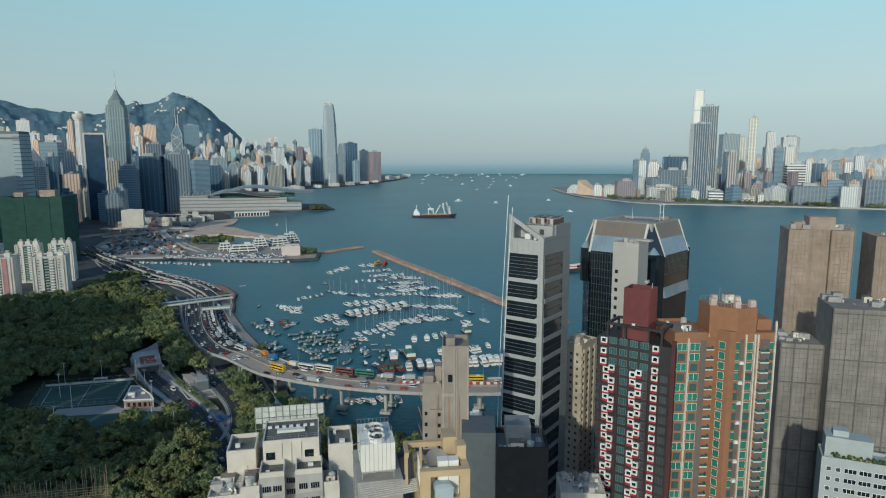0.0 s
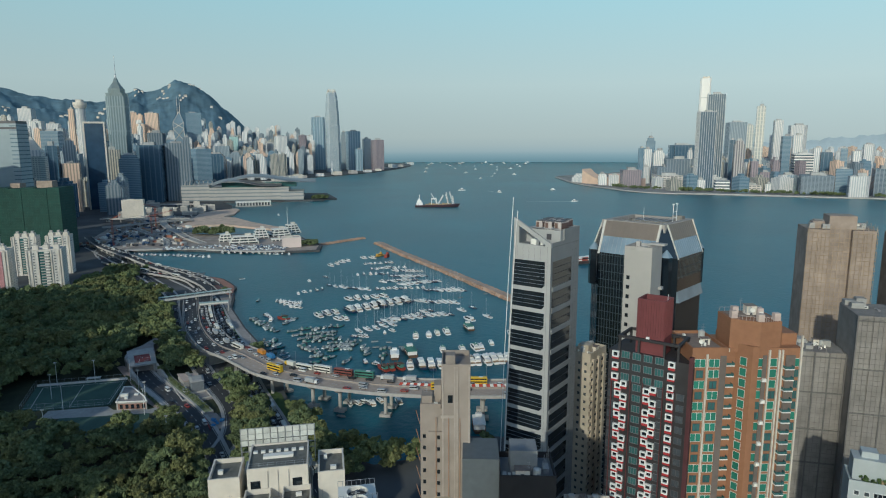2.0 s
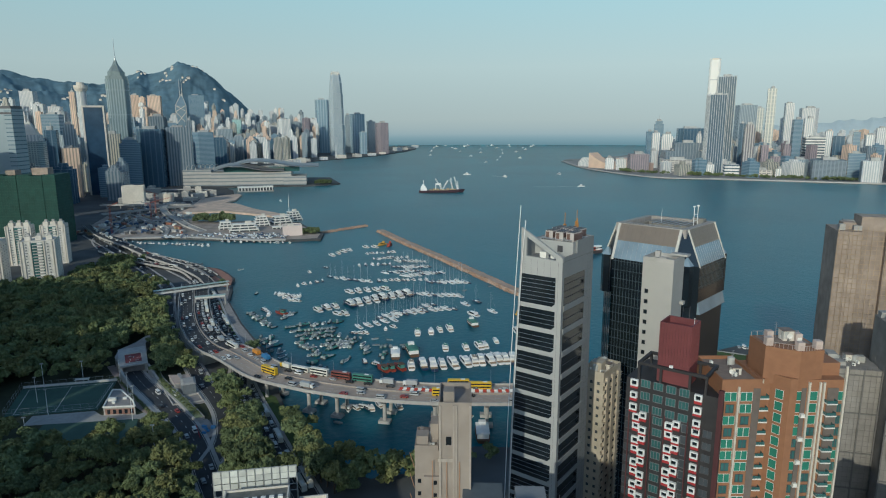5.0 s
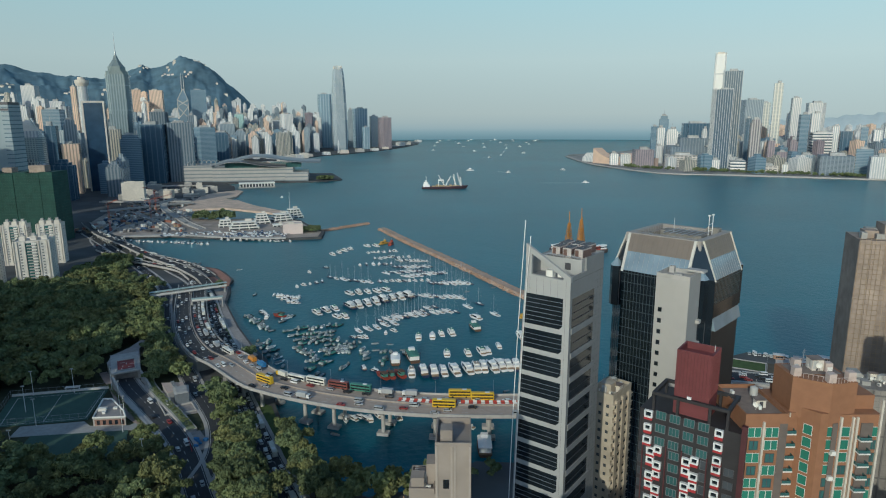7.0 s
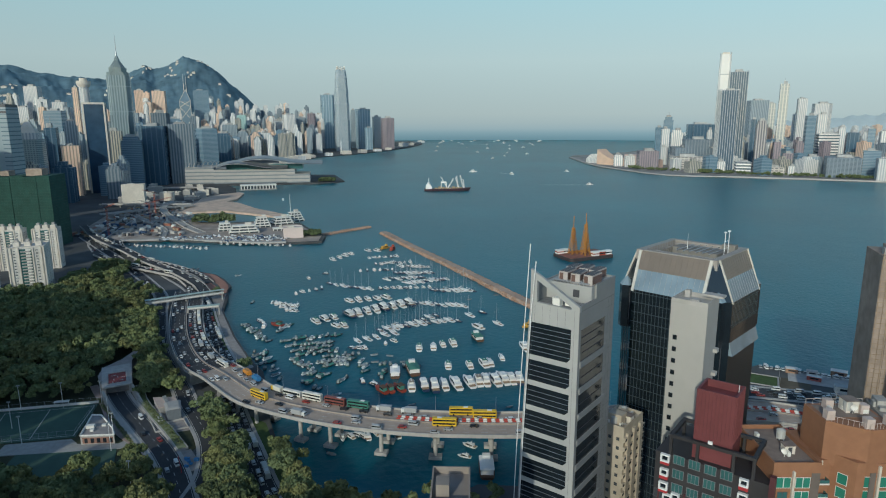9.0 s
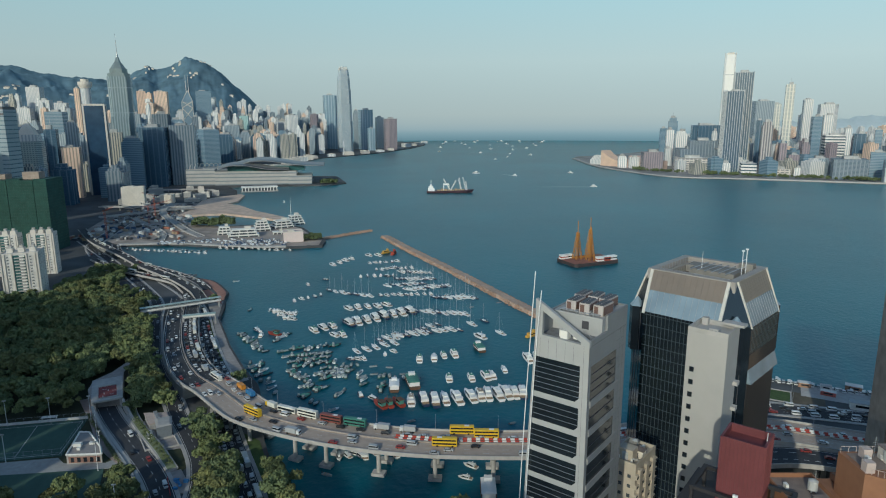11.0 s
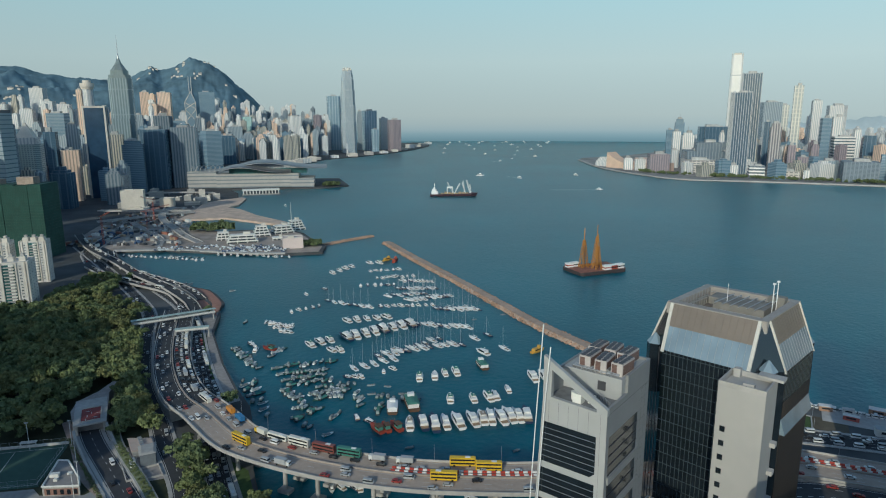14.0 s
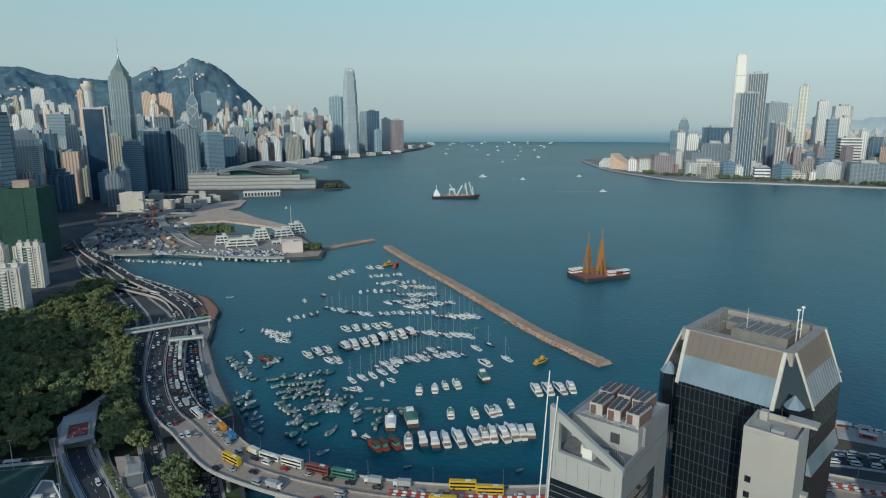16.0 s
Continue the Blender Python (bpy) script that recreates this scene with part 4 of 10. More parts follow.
def stair_tower():
    t = thing("slab_tower", -95.8, 402.6, 3, 40, "slim plain concrete slab tower with a column of small windows", "building")
    H = 114.0
    bm = bmesh.new()
    box(bm, -9.5, 0, 0, 0, 9, H)
    part("body", bm, shade("smooth_pale_concrete", (0.42, 0.405, 0.38), 0.75, var=0.06, fine=0.3), t)
    bm = bmesh.new()
    for a in ((-9.5, 0, -9.1, 9), (-0.4, 0, 0, 9), (-9.1, 0, -0.4, 0.4), (-9.1, 8.6, -0.4, 9)):
        box(bm, a[0], a[1], H, a[2], a[3], H + 1.2)
    part("parapet", bm, CONCRETE_PALE, t)
    bm = bmesh.new()
    box(bm, -3.6, 6.6, H + 1.2, 1.6, 9.4, H + 1.8)
    box(bm, -8.6, 7.2, H, -7.2, 8.6, H + 1.9)
    cbox(bm, -4, 2.5, H, 2.2, 1.6, 1.2)
    part("roof_hood", bm, CONCRETE_PALE, t, "pale canopy on the roof")
    m = window_mesh("window", 1.3, 1.5, CONCRETE, GLASS_DARK, 0.1, 0.06)
    z = 8.0
    while z < H - 10:
        piece("window", m, t, at_front(-7.9, z))
        z += 3.3
    bm = bmesh.new()
    for z in np.arange(H - 14, 30, -6.6):
        box(bm, 0.002, 7.0, z, 1.1, 8.8, z + 1.0)
    tagged(part("side_ledge", bm, CONCRETE_PALE, t), kind="stuff")


stair_tower()


def maroon_tower():
    t = thing("apartment_tower", -53.0, 392.2, 3, 42.7, "charcoal and maroon apartment tower with white-framed box windows", "building", "apartment towers")
    H, SX, SY = 94.0, 23.4, 16.0
    bm = bmesh.new()
    box(bm, -SX, 0, 0, 0, SY, H - 3)
    part("body", bm, CHARCOAL, t)
    bm = bmesh.new()
    box(bm, -0.9, -0.35, 0, 0.2, 0.7, H - 1.0)
    part("corner_pier", bm, MAROON_DARK, t)
    for x in (-SX + 1.2, -SX + 6.7, -SX + 10.3, -SX + 15.9, -SX + 18.9):
        bm = bmesh.new()
        box(bm, x - 0.14, -0.3, 0, x + 0.14, 0, H - 11)
        part("maroon_pier", bm, MAROON_DARK, t)
    boxw = []
    for w, h, foot in ((1.9, 1.75, 0.55), (1.75, 1.65, 0.7)):
        boxw.append(window_mesh("box_window", w, h, WHITE_PAINT, GLASS_DARK, 0.3, 0.75, 0, foot, RED))
    wide = window_mesh("window", 2.4, 2.1, FRAME_GREY, GLASS_TEAL, 0.12, 0.08, 2)
    slim = window_mesh("window", 1.6, 2.2, FRAME_GREY, GLASS_GREY, 0.1, 0.08)
    grey = window_mesh("window", 2.1, 2.0, DARK_STEEL, GLASS_GREY, 0.12, 0.08, 1)
    floor = 3.15
    n = int((H - 14 - 14) / floor)
    for i in range(n):
        z = H - 14 - i * floor
        jit = 0.5 * (i % 2)
        for u, k in ((3.2 + 0.0, i), (4.9, i + 1), (11.5, i), (13.3, i + 1)):
            piece("box_window", boxw[k % 2], t, at_front(-SX + u, z + (0.9 if k % 2 else 0)))
        piece("box_window", boxw[i % 2], t, at_front(-SX + 18.0, z + 0.4))
        piece("window", wide, t, at_front(-SX + 8.5, z))
        piece("window", slim, t, at_front(-SX + 15.2, z) if i % 3 else at_front(-SX + 15.25, z - 0.1))
        piece("window", grey, t, at_front(-SX + 20.6, z + 0.1))
        piece("window", grey, t, at_front(-SX + 1.2, z + 0.1))
    for i in range(3):
        z = H - 11 + i * 3.3 - 0.4
        for u in (5.0, 8.2, 11.4, 14.6):
            piece("window", wide, t, at_front(-SX + u, z))
        piece("box_window", boxw[i % 2], t, at_front(-SX + 2.2, z))
        piece("box_window", boxw[(i + 1) % 2], t, at_front(-SX + 18.0, z))
    # roof frame and the ribbed lift house
    bm = bmesh.new()
    for x in (-SX + 3, -SX + 8.5, -SX + 15.6, -4.0):
        box(bm, x - 0.3, 0.1, H - 3, x + 0.3, 0.7, H + 1.6)
        box(bm, x - 0.3, 9.0, H - 3, x + 0.3, 9.6, H + 1.6)
    box(bm, -SX + 2.6, 0, H + 1.0, -3.6, 0.8, H + 1.7)
    box(bm, -SX + 2.6, 8.9, H + 1.0, -3.6, 9.7, H + 1.7)
    box(bm, -SX + 2.6, 0.8, H + 1.0, -SX + 3.4, 8.9, H + 1.7)
    box(bm, -4.4, 0.8, H + 1.0, -3.6, 8.9, H + 1.7)
    part("roof_frame", bm, CHARCOAL, t)
    bm = bmesh.new()
    x0, x1, y0, y1, za, zb = -16.4, -8.6, 1.9, 8.9, H - 3, H + 12.6
    for a in ((x0, y0, x1, y0 + 0.4), (x0, y1 - 0.4, x1, y1), (x0, y0 + 0.4, x0 + 0.4, y1 - 0.4), (x1 - 0.4, y0 + 0.4, x1, y1 - 0.4)):
        box(bm, a[0], a[1], za, a[2], a[3], zb)
    box(bm, x0 + 0.4, y0 + 0.4, za, x1 - 0.4, y1 - 0.4, zb - 1.6)
    house = part("lift_house", bm, MAROON, t, "open-topped maroon ribbed roof enclosure")
    bm = bmesh.new()
    for k in range(11):
        box(bm, x0 + 0.3 + k * 0.72 - 0.09, y0 - 0.16, za + 5.2, x0 + 0.3 + k * 0.72 + 0.09, y0, zb)
        box(bm, x1, y0 + 0.3 + k * 0.64 - 0.09, za + 5.2, x1 + 0.16, y0 + 0.3 + k * 0.64 + 0.09, zb)
    part("rib", bm, MAROON, house)
    bm = bmesh.new()
    rod(bm, (-9, 5, zb - 1.6), (-9, 5, zb + 1.6), 0.07, 4)
    cbox(bm, -12.6, 0.6, H + 1.7, 0.9, 0.4, 0.6)
    part("lamp", bm, WHITE_PAINT, t)


maroon_tower()


def orange_tower():
    t = thing("apartment_tower", -49.4, 422.0, 3, 80, "orange tiled apartment tower with green windows and balconies", "building", "apartment towers")
    H = 95.0
    bm = bmesh.new()
    box(bm, -29.6, 0, 0, -20.2, 16, H - 0.6)
    box(bm, -20.2, 3.2, 0, -16.4, 16, H - 1)
    prism(bm, [(-16.4, 3.2), (-13.6, -0.6), (-11.9, -0.6), (-11.9, 16), (-16.4, 16)], 0, H + 0.5)
    box(bm, -11.9, 0.2, 0, 0, 16, H)
    part("body", bm, ORANGE, t)
    bm = bmesh.new()
    prism(bm, [(-18.0, 4.0), (-11.6, -0.2), (-5.6, 0.8), (-5.6, 12), (-18.0, 12)], H - 2, H + 7.2)
    box(bm, -4.2, 3, H, 0.0, 10, H + 3.2)
    block = part("roof_block", bm, ORANGE, t)
    bm = bmesh.new()
    for x, y in ((-16.9, 5.0), (-14.4, 9.8), (-11.4, 1.2), (-8.5, 7.5), (-6.6, 2.2)):
        cbox(bm, x, y, H + 7.2, 1.6, 1.6, 2.0)
    for a, b in (((-17.8, 4.2), (-11.6, 0.1)), ((-11.6, 0.1), (-5.9, 1.1)), ((-17.8, 11.7), (-5.9, 11.7))):
        for k in range(9):
            f = k / 8
            x, y = a[0] + (b[0] - a[0]) * f, a[1] + (b[1] - a[1]) * f
            rod(bm, (x, y, H + 7.2), (x, y, H + 8.4), 0.05, 4)
        rod(bm, (*a, H + 8.4), (*b, H + 8.4), 0.05, 4)
    part("roof_tank", bm, shade("pinkish_render", (0.55, 0.45, 0.40), 0.8, var=0.15), block)
    bm = bmesh.new()
    for x, y, top in ((-25.6, -0.25, H - 1.5), (-8.7, -0.05, H - 0.5), (-6.1, -0.05, H - 0.5), (-5.2, -0.05, H - 0.5), (-0.2, -0.05, H + 3.5)):
        box(bm, x - 0.22, y - 0.25, 0, x + 0.22, y + 0.3, top)
    for x in (-18.2,):
        box(bm, x - 0.12, 3.0, H - 2, x + 0.12, 3.3, H - 1)
    part("white_pier", bm, shade("cream_strip", (0.60, 0.55, 0.47), 0.6), t, "cream upright strip")
    bm = bmesh.new()
    box(bm, -10.4, -0.02, 0, -9.3, 0.3, H - 2)
    box(bm, -4.2, -0.02, 0, -1.6, 0.3, H - 2)
    box(bm, -22.0, -0.06, 0, -20.3, 0.2, H - 2)
    part("grey_bay", bm, shade("grey_brown_tile", (0.15, 0.125, 0.11), 0.7), t)
    wg = window_mesh("window", 2.9, 2.3, WHITE_PAINT, GLASS_GREEN, 0.06, 0.12, 1)
    wn_ = window_mesh("window", 1.9, 2.3, WHITE_PAINT, GLASS_GREEN, 0.06, 0.12)
    wd = window_mesh("window", 2.0, 2.2, DARK_STEEL, GLASS_TEAL, 0.09, 0.12, 1)
    bal = bmesh.new()
    box(bal, -1.25, -1.45, 0, 1.25, 0.1, 0.32)
    for q in ((-1.2, -1.4, 1.2, -1.3), (-1.2, -1.3, -1.1, 0), (1.1, -1.3, 1.2, 0)):
        box(bal, q[0], q[1], 0.25, q[2], q[3], 1.0, 1)
    bal = link_mesh("balcony", bal, (shade("pale_balcony", (0.74, 0.72, 0.68), 0.6), GLASS_TEAL))
    ac = bmesh.new()
    box(ac, -0.5, -0.75, 0, 0.5, 0.02, 0.75)
    box(ac, -0.7, -0.85, -0.12, 0.7, 0.02, 0)
    ac = link_mesh("air_conditioner", ac, TANK_WHITE)
    floor, z, i = 3.05, H - 5.2, 0
    r = random.Random(5)
    while z > 16:
        for u, y in ((-27.4, 0), (-23.6, 0)):
            piece("window", wg if r.random() > 0.35 else wd, t, at_front(u, z, y))
        piece("window", wn_, t, pose(-15.0, 1.3, z, 0, 0, -53.6))
        for u in (-11.2, -7.4, -2.9, -1.0):
            piece("window", wn_ if r.random() > 0.35 else wd, t, at_front(u, z, 0.2 if u > -11.5 else 0))
        piece("balcony", bal, t, at_front(-18.3, z - 0.5, 3.2))
        piece("balcony", bal, t, at_front(-3.6, z - 0.5, 0.0))
        if i % 2:
            piece("air_conditioner", ac, t, at_front(-9.9, z - 0.9, 0.0))
        z -= floor
        i += 1


orange_tower()


def beige_tower():
    t = thing("apartment_block", -108.5, 388.0, 3, 40, "old stained beige apartment block with small windows", "building", "apartment towers")
    H = 74.5
    bm = bmesh.new()
    box(bm, -8, 0, 0, 0, 13, H)
    part("body", bm, BEIGE, t)
    for y in (2.2, 6.4, 10.6):
        bm = bmesh.new()
        box(bm, 0, y - 0.9, 0, 0.8, y + 0.9, H - 1)
        part("bay", bm, BEIGE, t)
    bm = bmesh.new()
    for a in ((-8, 0, 0, 0.3), (-8, 12.7, 0, 13), (-8, 0.3, -7.7, 12.7), (-0.3, 0.3, 0, 12.7)):
        box(bm, a[0], a[1], H, a[2], a[3], H + 1.1)
    cbox(bm, -4, 4, H, 4, 3.5, 3.2)
    cbox(bm, -5, 9.5, H, 2.4, 2.4, 2.2)
    for k in range(6):
        rod(bm, (-7 + k * 1.1, 1.2 + k * 1.7, H), (-7 + k * 1.1, 1.2 + k * 1.7, H + 2.4), 0.08, 4)
    part("roof_room", bm, BEIGE, t)
    w = window_mesh("window", 1.15, 1.25, BEIGE, GLASS_GREY, 0.1, 0.10)
    wa = bmesh.new()
    box(wa, -0.75, -0.55, 0.1, 0.75, 0.02, 1.35, 0)
    box(wa, -0.62, -0.57, 0.3, 0.62, -0.55, 1.2, 1)
    box(wa, -0.85, -0.75, 1.36, 0.85, 0.02, 1.44, 0)
    wa = link_mesh("bay_window", wa, (BEIGE, GLASS_GREY))
    z = H - 3.5
    while z > 14:
        for x in (-6.7, -4.2, -1.7):
            piece("window", w, t, at_front(x, z))
        for y in (0.7, 4.3, 8.5, 12.2):
            piece("bay_window", wa, t, at_side(y, z))
        z -= 2.85


beige_tower()


# ---- rooftops and lower blocks close by ----
DECK_TILE = shade("worn_deck_tile", (0.155, 0.155, 0.138), 0.9, var=0.35, fine=0.8, coarse=0.25)


def terrace_block():
    t = thing("terrace_block", -47.0, 277.2, 3, 90, "white stepped apartment block with a steel sign frame on its roof", "building")
    bm = bmesh.new()
    box(bm, 0.3, 0, 60, 14.0, 12.5, 75.8)
    part("penthouse", bm, WHITE_WALL, t)
    bm = bmesh.new()
    box(bm, -0.2, -6.5, 0, 5.6, 0, 70.0)
    box(bm, 8.2, -6.5, 0, 14.6, 0, 70.0)
    box(bm, 5.6, -3.0, 0, 8.2, 0, 69.0)
    box(bm, 0.3, 0, 0, 14.0, 12.5, 60)
    part("body", bm, CONCRETE_PALE, t)
    bm = bmesh.new()
    rim(bm, -0.2, -6.5, 5.6, 0, 70.0, 1.3)
    rim(bm, 8.2, -6.5, 14.6, 0, 70.0, 1.3)
    rim(bm, 0.3, 0, 14.0, 12.5, 75.8, 0.5)
    part("parapet", bm, WHITE_WALL, t)
    bm = bmesh.new()
    box(bm, 0.1, -6.2, 70.0, 5.3, -0.01, 70.06)
    box(bm, 8.5, -6.2, 70.0, 14.3, -0.01, 70.06)
    box(bm, 0.6, 0.3, 75.8, 13.7, 12.2, 75.86)
    part("roof_deck", bm, DECK_TILE, t)
    bm = bmesh.new()
    box(bm, 3.5, 5.0, 75.86, 10.5, 6.6, 76.5)
    for k in range(7):
        cbox(bm, 1.5 + k * 1.8, 8.5, 75.86, 1.0, 0.8, 0.5)
    part("roof_light", bm, TANK_WHITE, t)
    bm = bmesh.new()
    for x in (2.0, 11.4):
        box(bm, x - 1.0, -0.05, 70.6, x + 1.2, 0.0, 73.2)
    part("door_opening", bm, GLASS_DARK, t)
    bm = bmesh.new()
    for x in (4.9, 7.2, 9.6):
        rod(bm, (x, -0.12, 62), (x, -0.12, 75.5), 0.09, 5)
    part("drainpipe", bm, CONCRETE_PALE, t)
    w = window_mesh("window", 2.1, 1.6, STEEL, GLASS_DARK, 0.08, 0.1, 3)
    z = 66.2
    while z > 30:
        for x in (1.4, 3.9, 10.0, 12.8):
            piece("window", w, t, at_front(x, z, -6.5))
        piece("window", w, t, at_front(6.9, z, -3.0))
        z -= 3.0
    bm = bmesh.new()
    z = 64.0
    while z > 30:
        for x0, x1 in ((-0.2, 5.6), (8.2, 14.6)):
            box(bm, x0, -6.62, z, x1, -6.5, z + 1.3)
        z -= 3.0
    part("grey_band", bm, CONCRETE, t)
    # wings at both sides
    for x0, x1, y0, y1, z in ((-8.6, -1.6, 1.5, 11.5, 73.6), (16.2, 22.4, 0.0, 11.0, 73.8), (-4.5, -0.2, -7.5, 1.5, 68.5), (14.6, 18.6, -6.0, 0.0, 67.0)):
        bm = bmesh.new()
        box(bm, x0, y0, 0, x1, y1, z - 1)
        rim(bm, x0, y0, x1, y1, z - 1, 1.2, 0.4)
        wing = part("wing", bm, WHITE_WALL, t)
        bm = bmesh.new()
        box(bm, x0 + 0.4, y0 + 0.4, z - 1, x1 - 0.4, y1 - 0.4, z - 0.92)
        part("roof_deck", bm, DECK_TILE, wing)
    for x, y, z, sx, sy, h in ((-6.4, 6.0, 72.68, 1.2, 0.9, 0.9), (19.8, 3.2, 72.88, 1.4, 1.0, 0.8), (18.0, 8.4, 72.88, 0.8, 0.8, 1.1), (11.8, -2.4, 70.06, 1.3, 0.8, 0.7), (1.6, -4.4, 70.06, 0.9, 0.7, 0.7)):
        bm = bmesh.new()
        cbox(bm, x, y, z, sx, sy, h)
        part("air_unit", bm, TANK_WHITE, t)
    bm = bmesh.new()
    for x in (3.0, 5.0, 7.0, 9.0, 11.0, 13.0):
        rod(bm, (x, 0.4, 76.3), (x, 0.4, 77.3), 0.035, 4)
    for z in (76.8, 77.3):
        rod(bm, (0.5, 0.4, z), (13.8, 0.4, z), 0.03, 4)
    part("railing", bm, STEEL, t)
    # sign frame of steel lattice with pale panels
    bm = bmesh.new()
    X0, X1, Y, Z0, Z1 = -3.0, 15.4, 17.0, 69.0, 78.4
    for k in range(11):
        x = X0 + (X1 - X0) * k / 10
        rod(bm, (x, Y, Z0), (x, Y, Z1), 0.12, 5)
        rod(bm, (x, Y + 2.2, Z0), (x, Y, Z1 - 1), 0.09, 4)
    for z in (72.2, 73.8, 75.4, 76.9, 78.4):
        rod(bm, (X0, Y, z), (X1, Y, z), 0.1, 5)
    part("sign_frame", bm, STEEL, t)
    pan = bmesh.new()
    box(pan, -0.78, -0.06, 0.0, 0.78, 0.0, 1.35)
    pan = link_mesh("sign_panel", pan, shade("weathered_sign_panel", (0.55, 0.56, 0.52), 0.6, var=0.25, fine=0.6, rnd=0.5))
    for i, z in enumerate((72.3, 73.9, 75.5, 77.0)):
        for k in range(10):
            if (i, k) in ((1, 9), (0, 9), (0, 0)):
                continue
            piece("sign_panel", pan, t, pose(X0 + (X1 - X0) * (k + 0.5) / 10, Y - 0.12, z))
    bm = bmesh.new()
    box(bm, X0 + 1, 12.5, 0, X1 - 1, 18.5, 69.0)
    part("rear_block", bm, CONCRETE_PALE, t)


terrace_block()


def cluttered_roof(name, x, y, turn, sx, sy, h, wall, label, seed):
    """An older block with tanks, pipes, frames and aerials on its flat roof."""
    r = random.Random(seed)
    t = thing(name, x, y, 3, turn, label, "building")
    bm = bmesh.new()
    box(bm, -sx, 0, 0, 0, sy, h)
    part("body", bm, wall, t)
    bm = bmesh.new()
    rim(bm, -sx, 0, 0, sy, h, 1.0)
    part("parapet", bm, wall, t)
    bm = bmesh.new()
    for k in range(5):
        cbox(bm, -r.uniform(1.5, sx - 1.5), r.uniform(1.5, sy - 1.5), h, r.uniform(1.2, 3), r.uniform(1.2, 3), r.uniform(0.8, 2.6))
    part("roof_hut", bm, CONCRETE_PALE, t)
    bm = bmesh.new()
    for k in range(8):
        a = Vector((-r.uniform(0.6, sx - 0.6), r.uniform(0.6, sy - 0.6), h))
        rod(bm, a, a + Vector((0, 0, r.uniform(1.5, 4))), 0.06, 4)
        b = a + Vector((r.uniform(-3, 3), r.uniform(-3, 3), 0))
        rod(bm, a + Vector((0, 0, 1.4)), b + Vector((0, 0, 1.5)), 0.08, 4)
    part("pipework", bm, STEEL, t)
    w = window_mesh("window", 1.6, 1.4, STEEL, GLASS_GREY, 0.09, 0.07, 1)
    z = h - 3
    while z > max(12, h - 45):
        u = 1.6
        while u < sx - 1:
            piece("window", w, t, at_front(-u, z))
            u += 2.9
        z -= 3.0
    return t


cluttered_roof("old_block", -40.5, 275.5, 90, 10.5, 10, 65.5, WHITE_WALL, "old pale block with a cluttered roof of pipes and huts", 3)
cluttered_roof("old_block", -52.0, 372.0, 75, 13, 12, 48, WHITE_WALL, "low pale block with roof huts beside towers", 8)
cluttered_roof("old_block", 28.2, 301.66, 88, 4.0, 5, 106.5, CONCRETE_PALE, "grey block crossed by bundles of roof pipes", 6)


def cooling_roof():
    t = thing("cooling_plant", 30.37, 302.62, 67.44, 90, "white cooling towers on a railed roof block", "cooling tower")
    t.scale = (0.56, 0.56, 0.56)
    bm = bmesh.new()
    box(bm, -10.5, 0, -115, 0, 17, 72.0)
    part("block", bm, CONCRETE, t)
    for y, z in ((1.0, 74.0), (9.0, 72.8)):
        bm = bmesh.new()
        box(bm, -9.5, y, z, -1.6, y + 6.6, z + 6.6)
        unit = part("casing", bm, TANK_WHITE, t, "white panelled cooling tower casing")
        bm = bmesh.new()
        for k in range(1, 8):
            box(bm, -9.5 + k * 0.98 - 0.05, y - 0.06, z, -9.5 + k * 0.98 + 0.05, y, z + 6.6)
        for x in (-9.2, -1.9):
            for yy in (y + 0.3, y + 6.3):
                rod(bm, (x, yy, 72.0), (x, yy, z), 0.15, 4)
        part("rib", bm, CONCRETE_PALE, unit)
        for k, x in enumerate((-5.6,)):
            for yy in (y + 2.0, y + 4.9):
                bm = bmesh.new()
                n = 18
                o, i = ring(1.9 if y < 5 else 2.4, n, x, yy), ring(1.7 if y < 5 else 2.2, n, x, yy)
                for a, b in (((o, 0), (o, 1.2)), ((o, 1.2), (i, 1.2)), ((i, 1.2), (i, 0.1))):
                    va = [bm.verts.new((p[0], p[1], z + 6.6 + a[1])) for p in a[0]]
                    vb = [bm.verts.new((p[0], p[1], z + 6.6 + b[1])) for p in b[0]]
                    for q in range(n):
                        bm.faces.new((va[q], va[(q + 1) % n], vb[(q + 1) % n], vb[q]))
                fan = part("fan_ring", bm, TANK_WHITE, unit)
                bm = bmesh.new()
                prism(bm, i, z + 6.6, z + 6.75)
                prism(bm, ring(0.55, 10, x, yy), z + 6.75, z + 7.9)
                for q in range(5):
                    rod(bm, (x, yy, z + 7.3), (x + 1.6 * math.cos(q * 1.257), yy + 1.6 * math.sin(q * 1.257), z + 7.2), 0.12, 4)
                part("fan", bm, DARK_STEEL, unit)
                if y > 5:
                    break
        bm = bmesh.new()
        for k in range(9):
            for yy in (y, y + 6.6):
                rod(bm, (-9.5 + k * 0.98, yy, z + 6.6), (-9.5 + k * 0.98, yy, z + 7.8), 0.05, 4)
        for yy in (y, y + 6.6):
            rod(bm, (-9.5, yy, z + 7.8), (-1.6, yy, z + 7.8), 0.05, 4)
        part("railing", bm, STEEL, unit)
    bm = bmesh.new()
    for k in range(7):
        rod(bm, (-10, -0.2 - k * 0.5, 71 - k * 0.25), (3.5, -0.6 - k * 0.5, 72 - k * 0.2), 0.22, 6)
    part("pipe_bundle", bm, CONCRETE_PALE, t, "bundle of pale roof pipes")


cooling_roof()


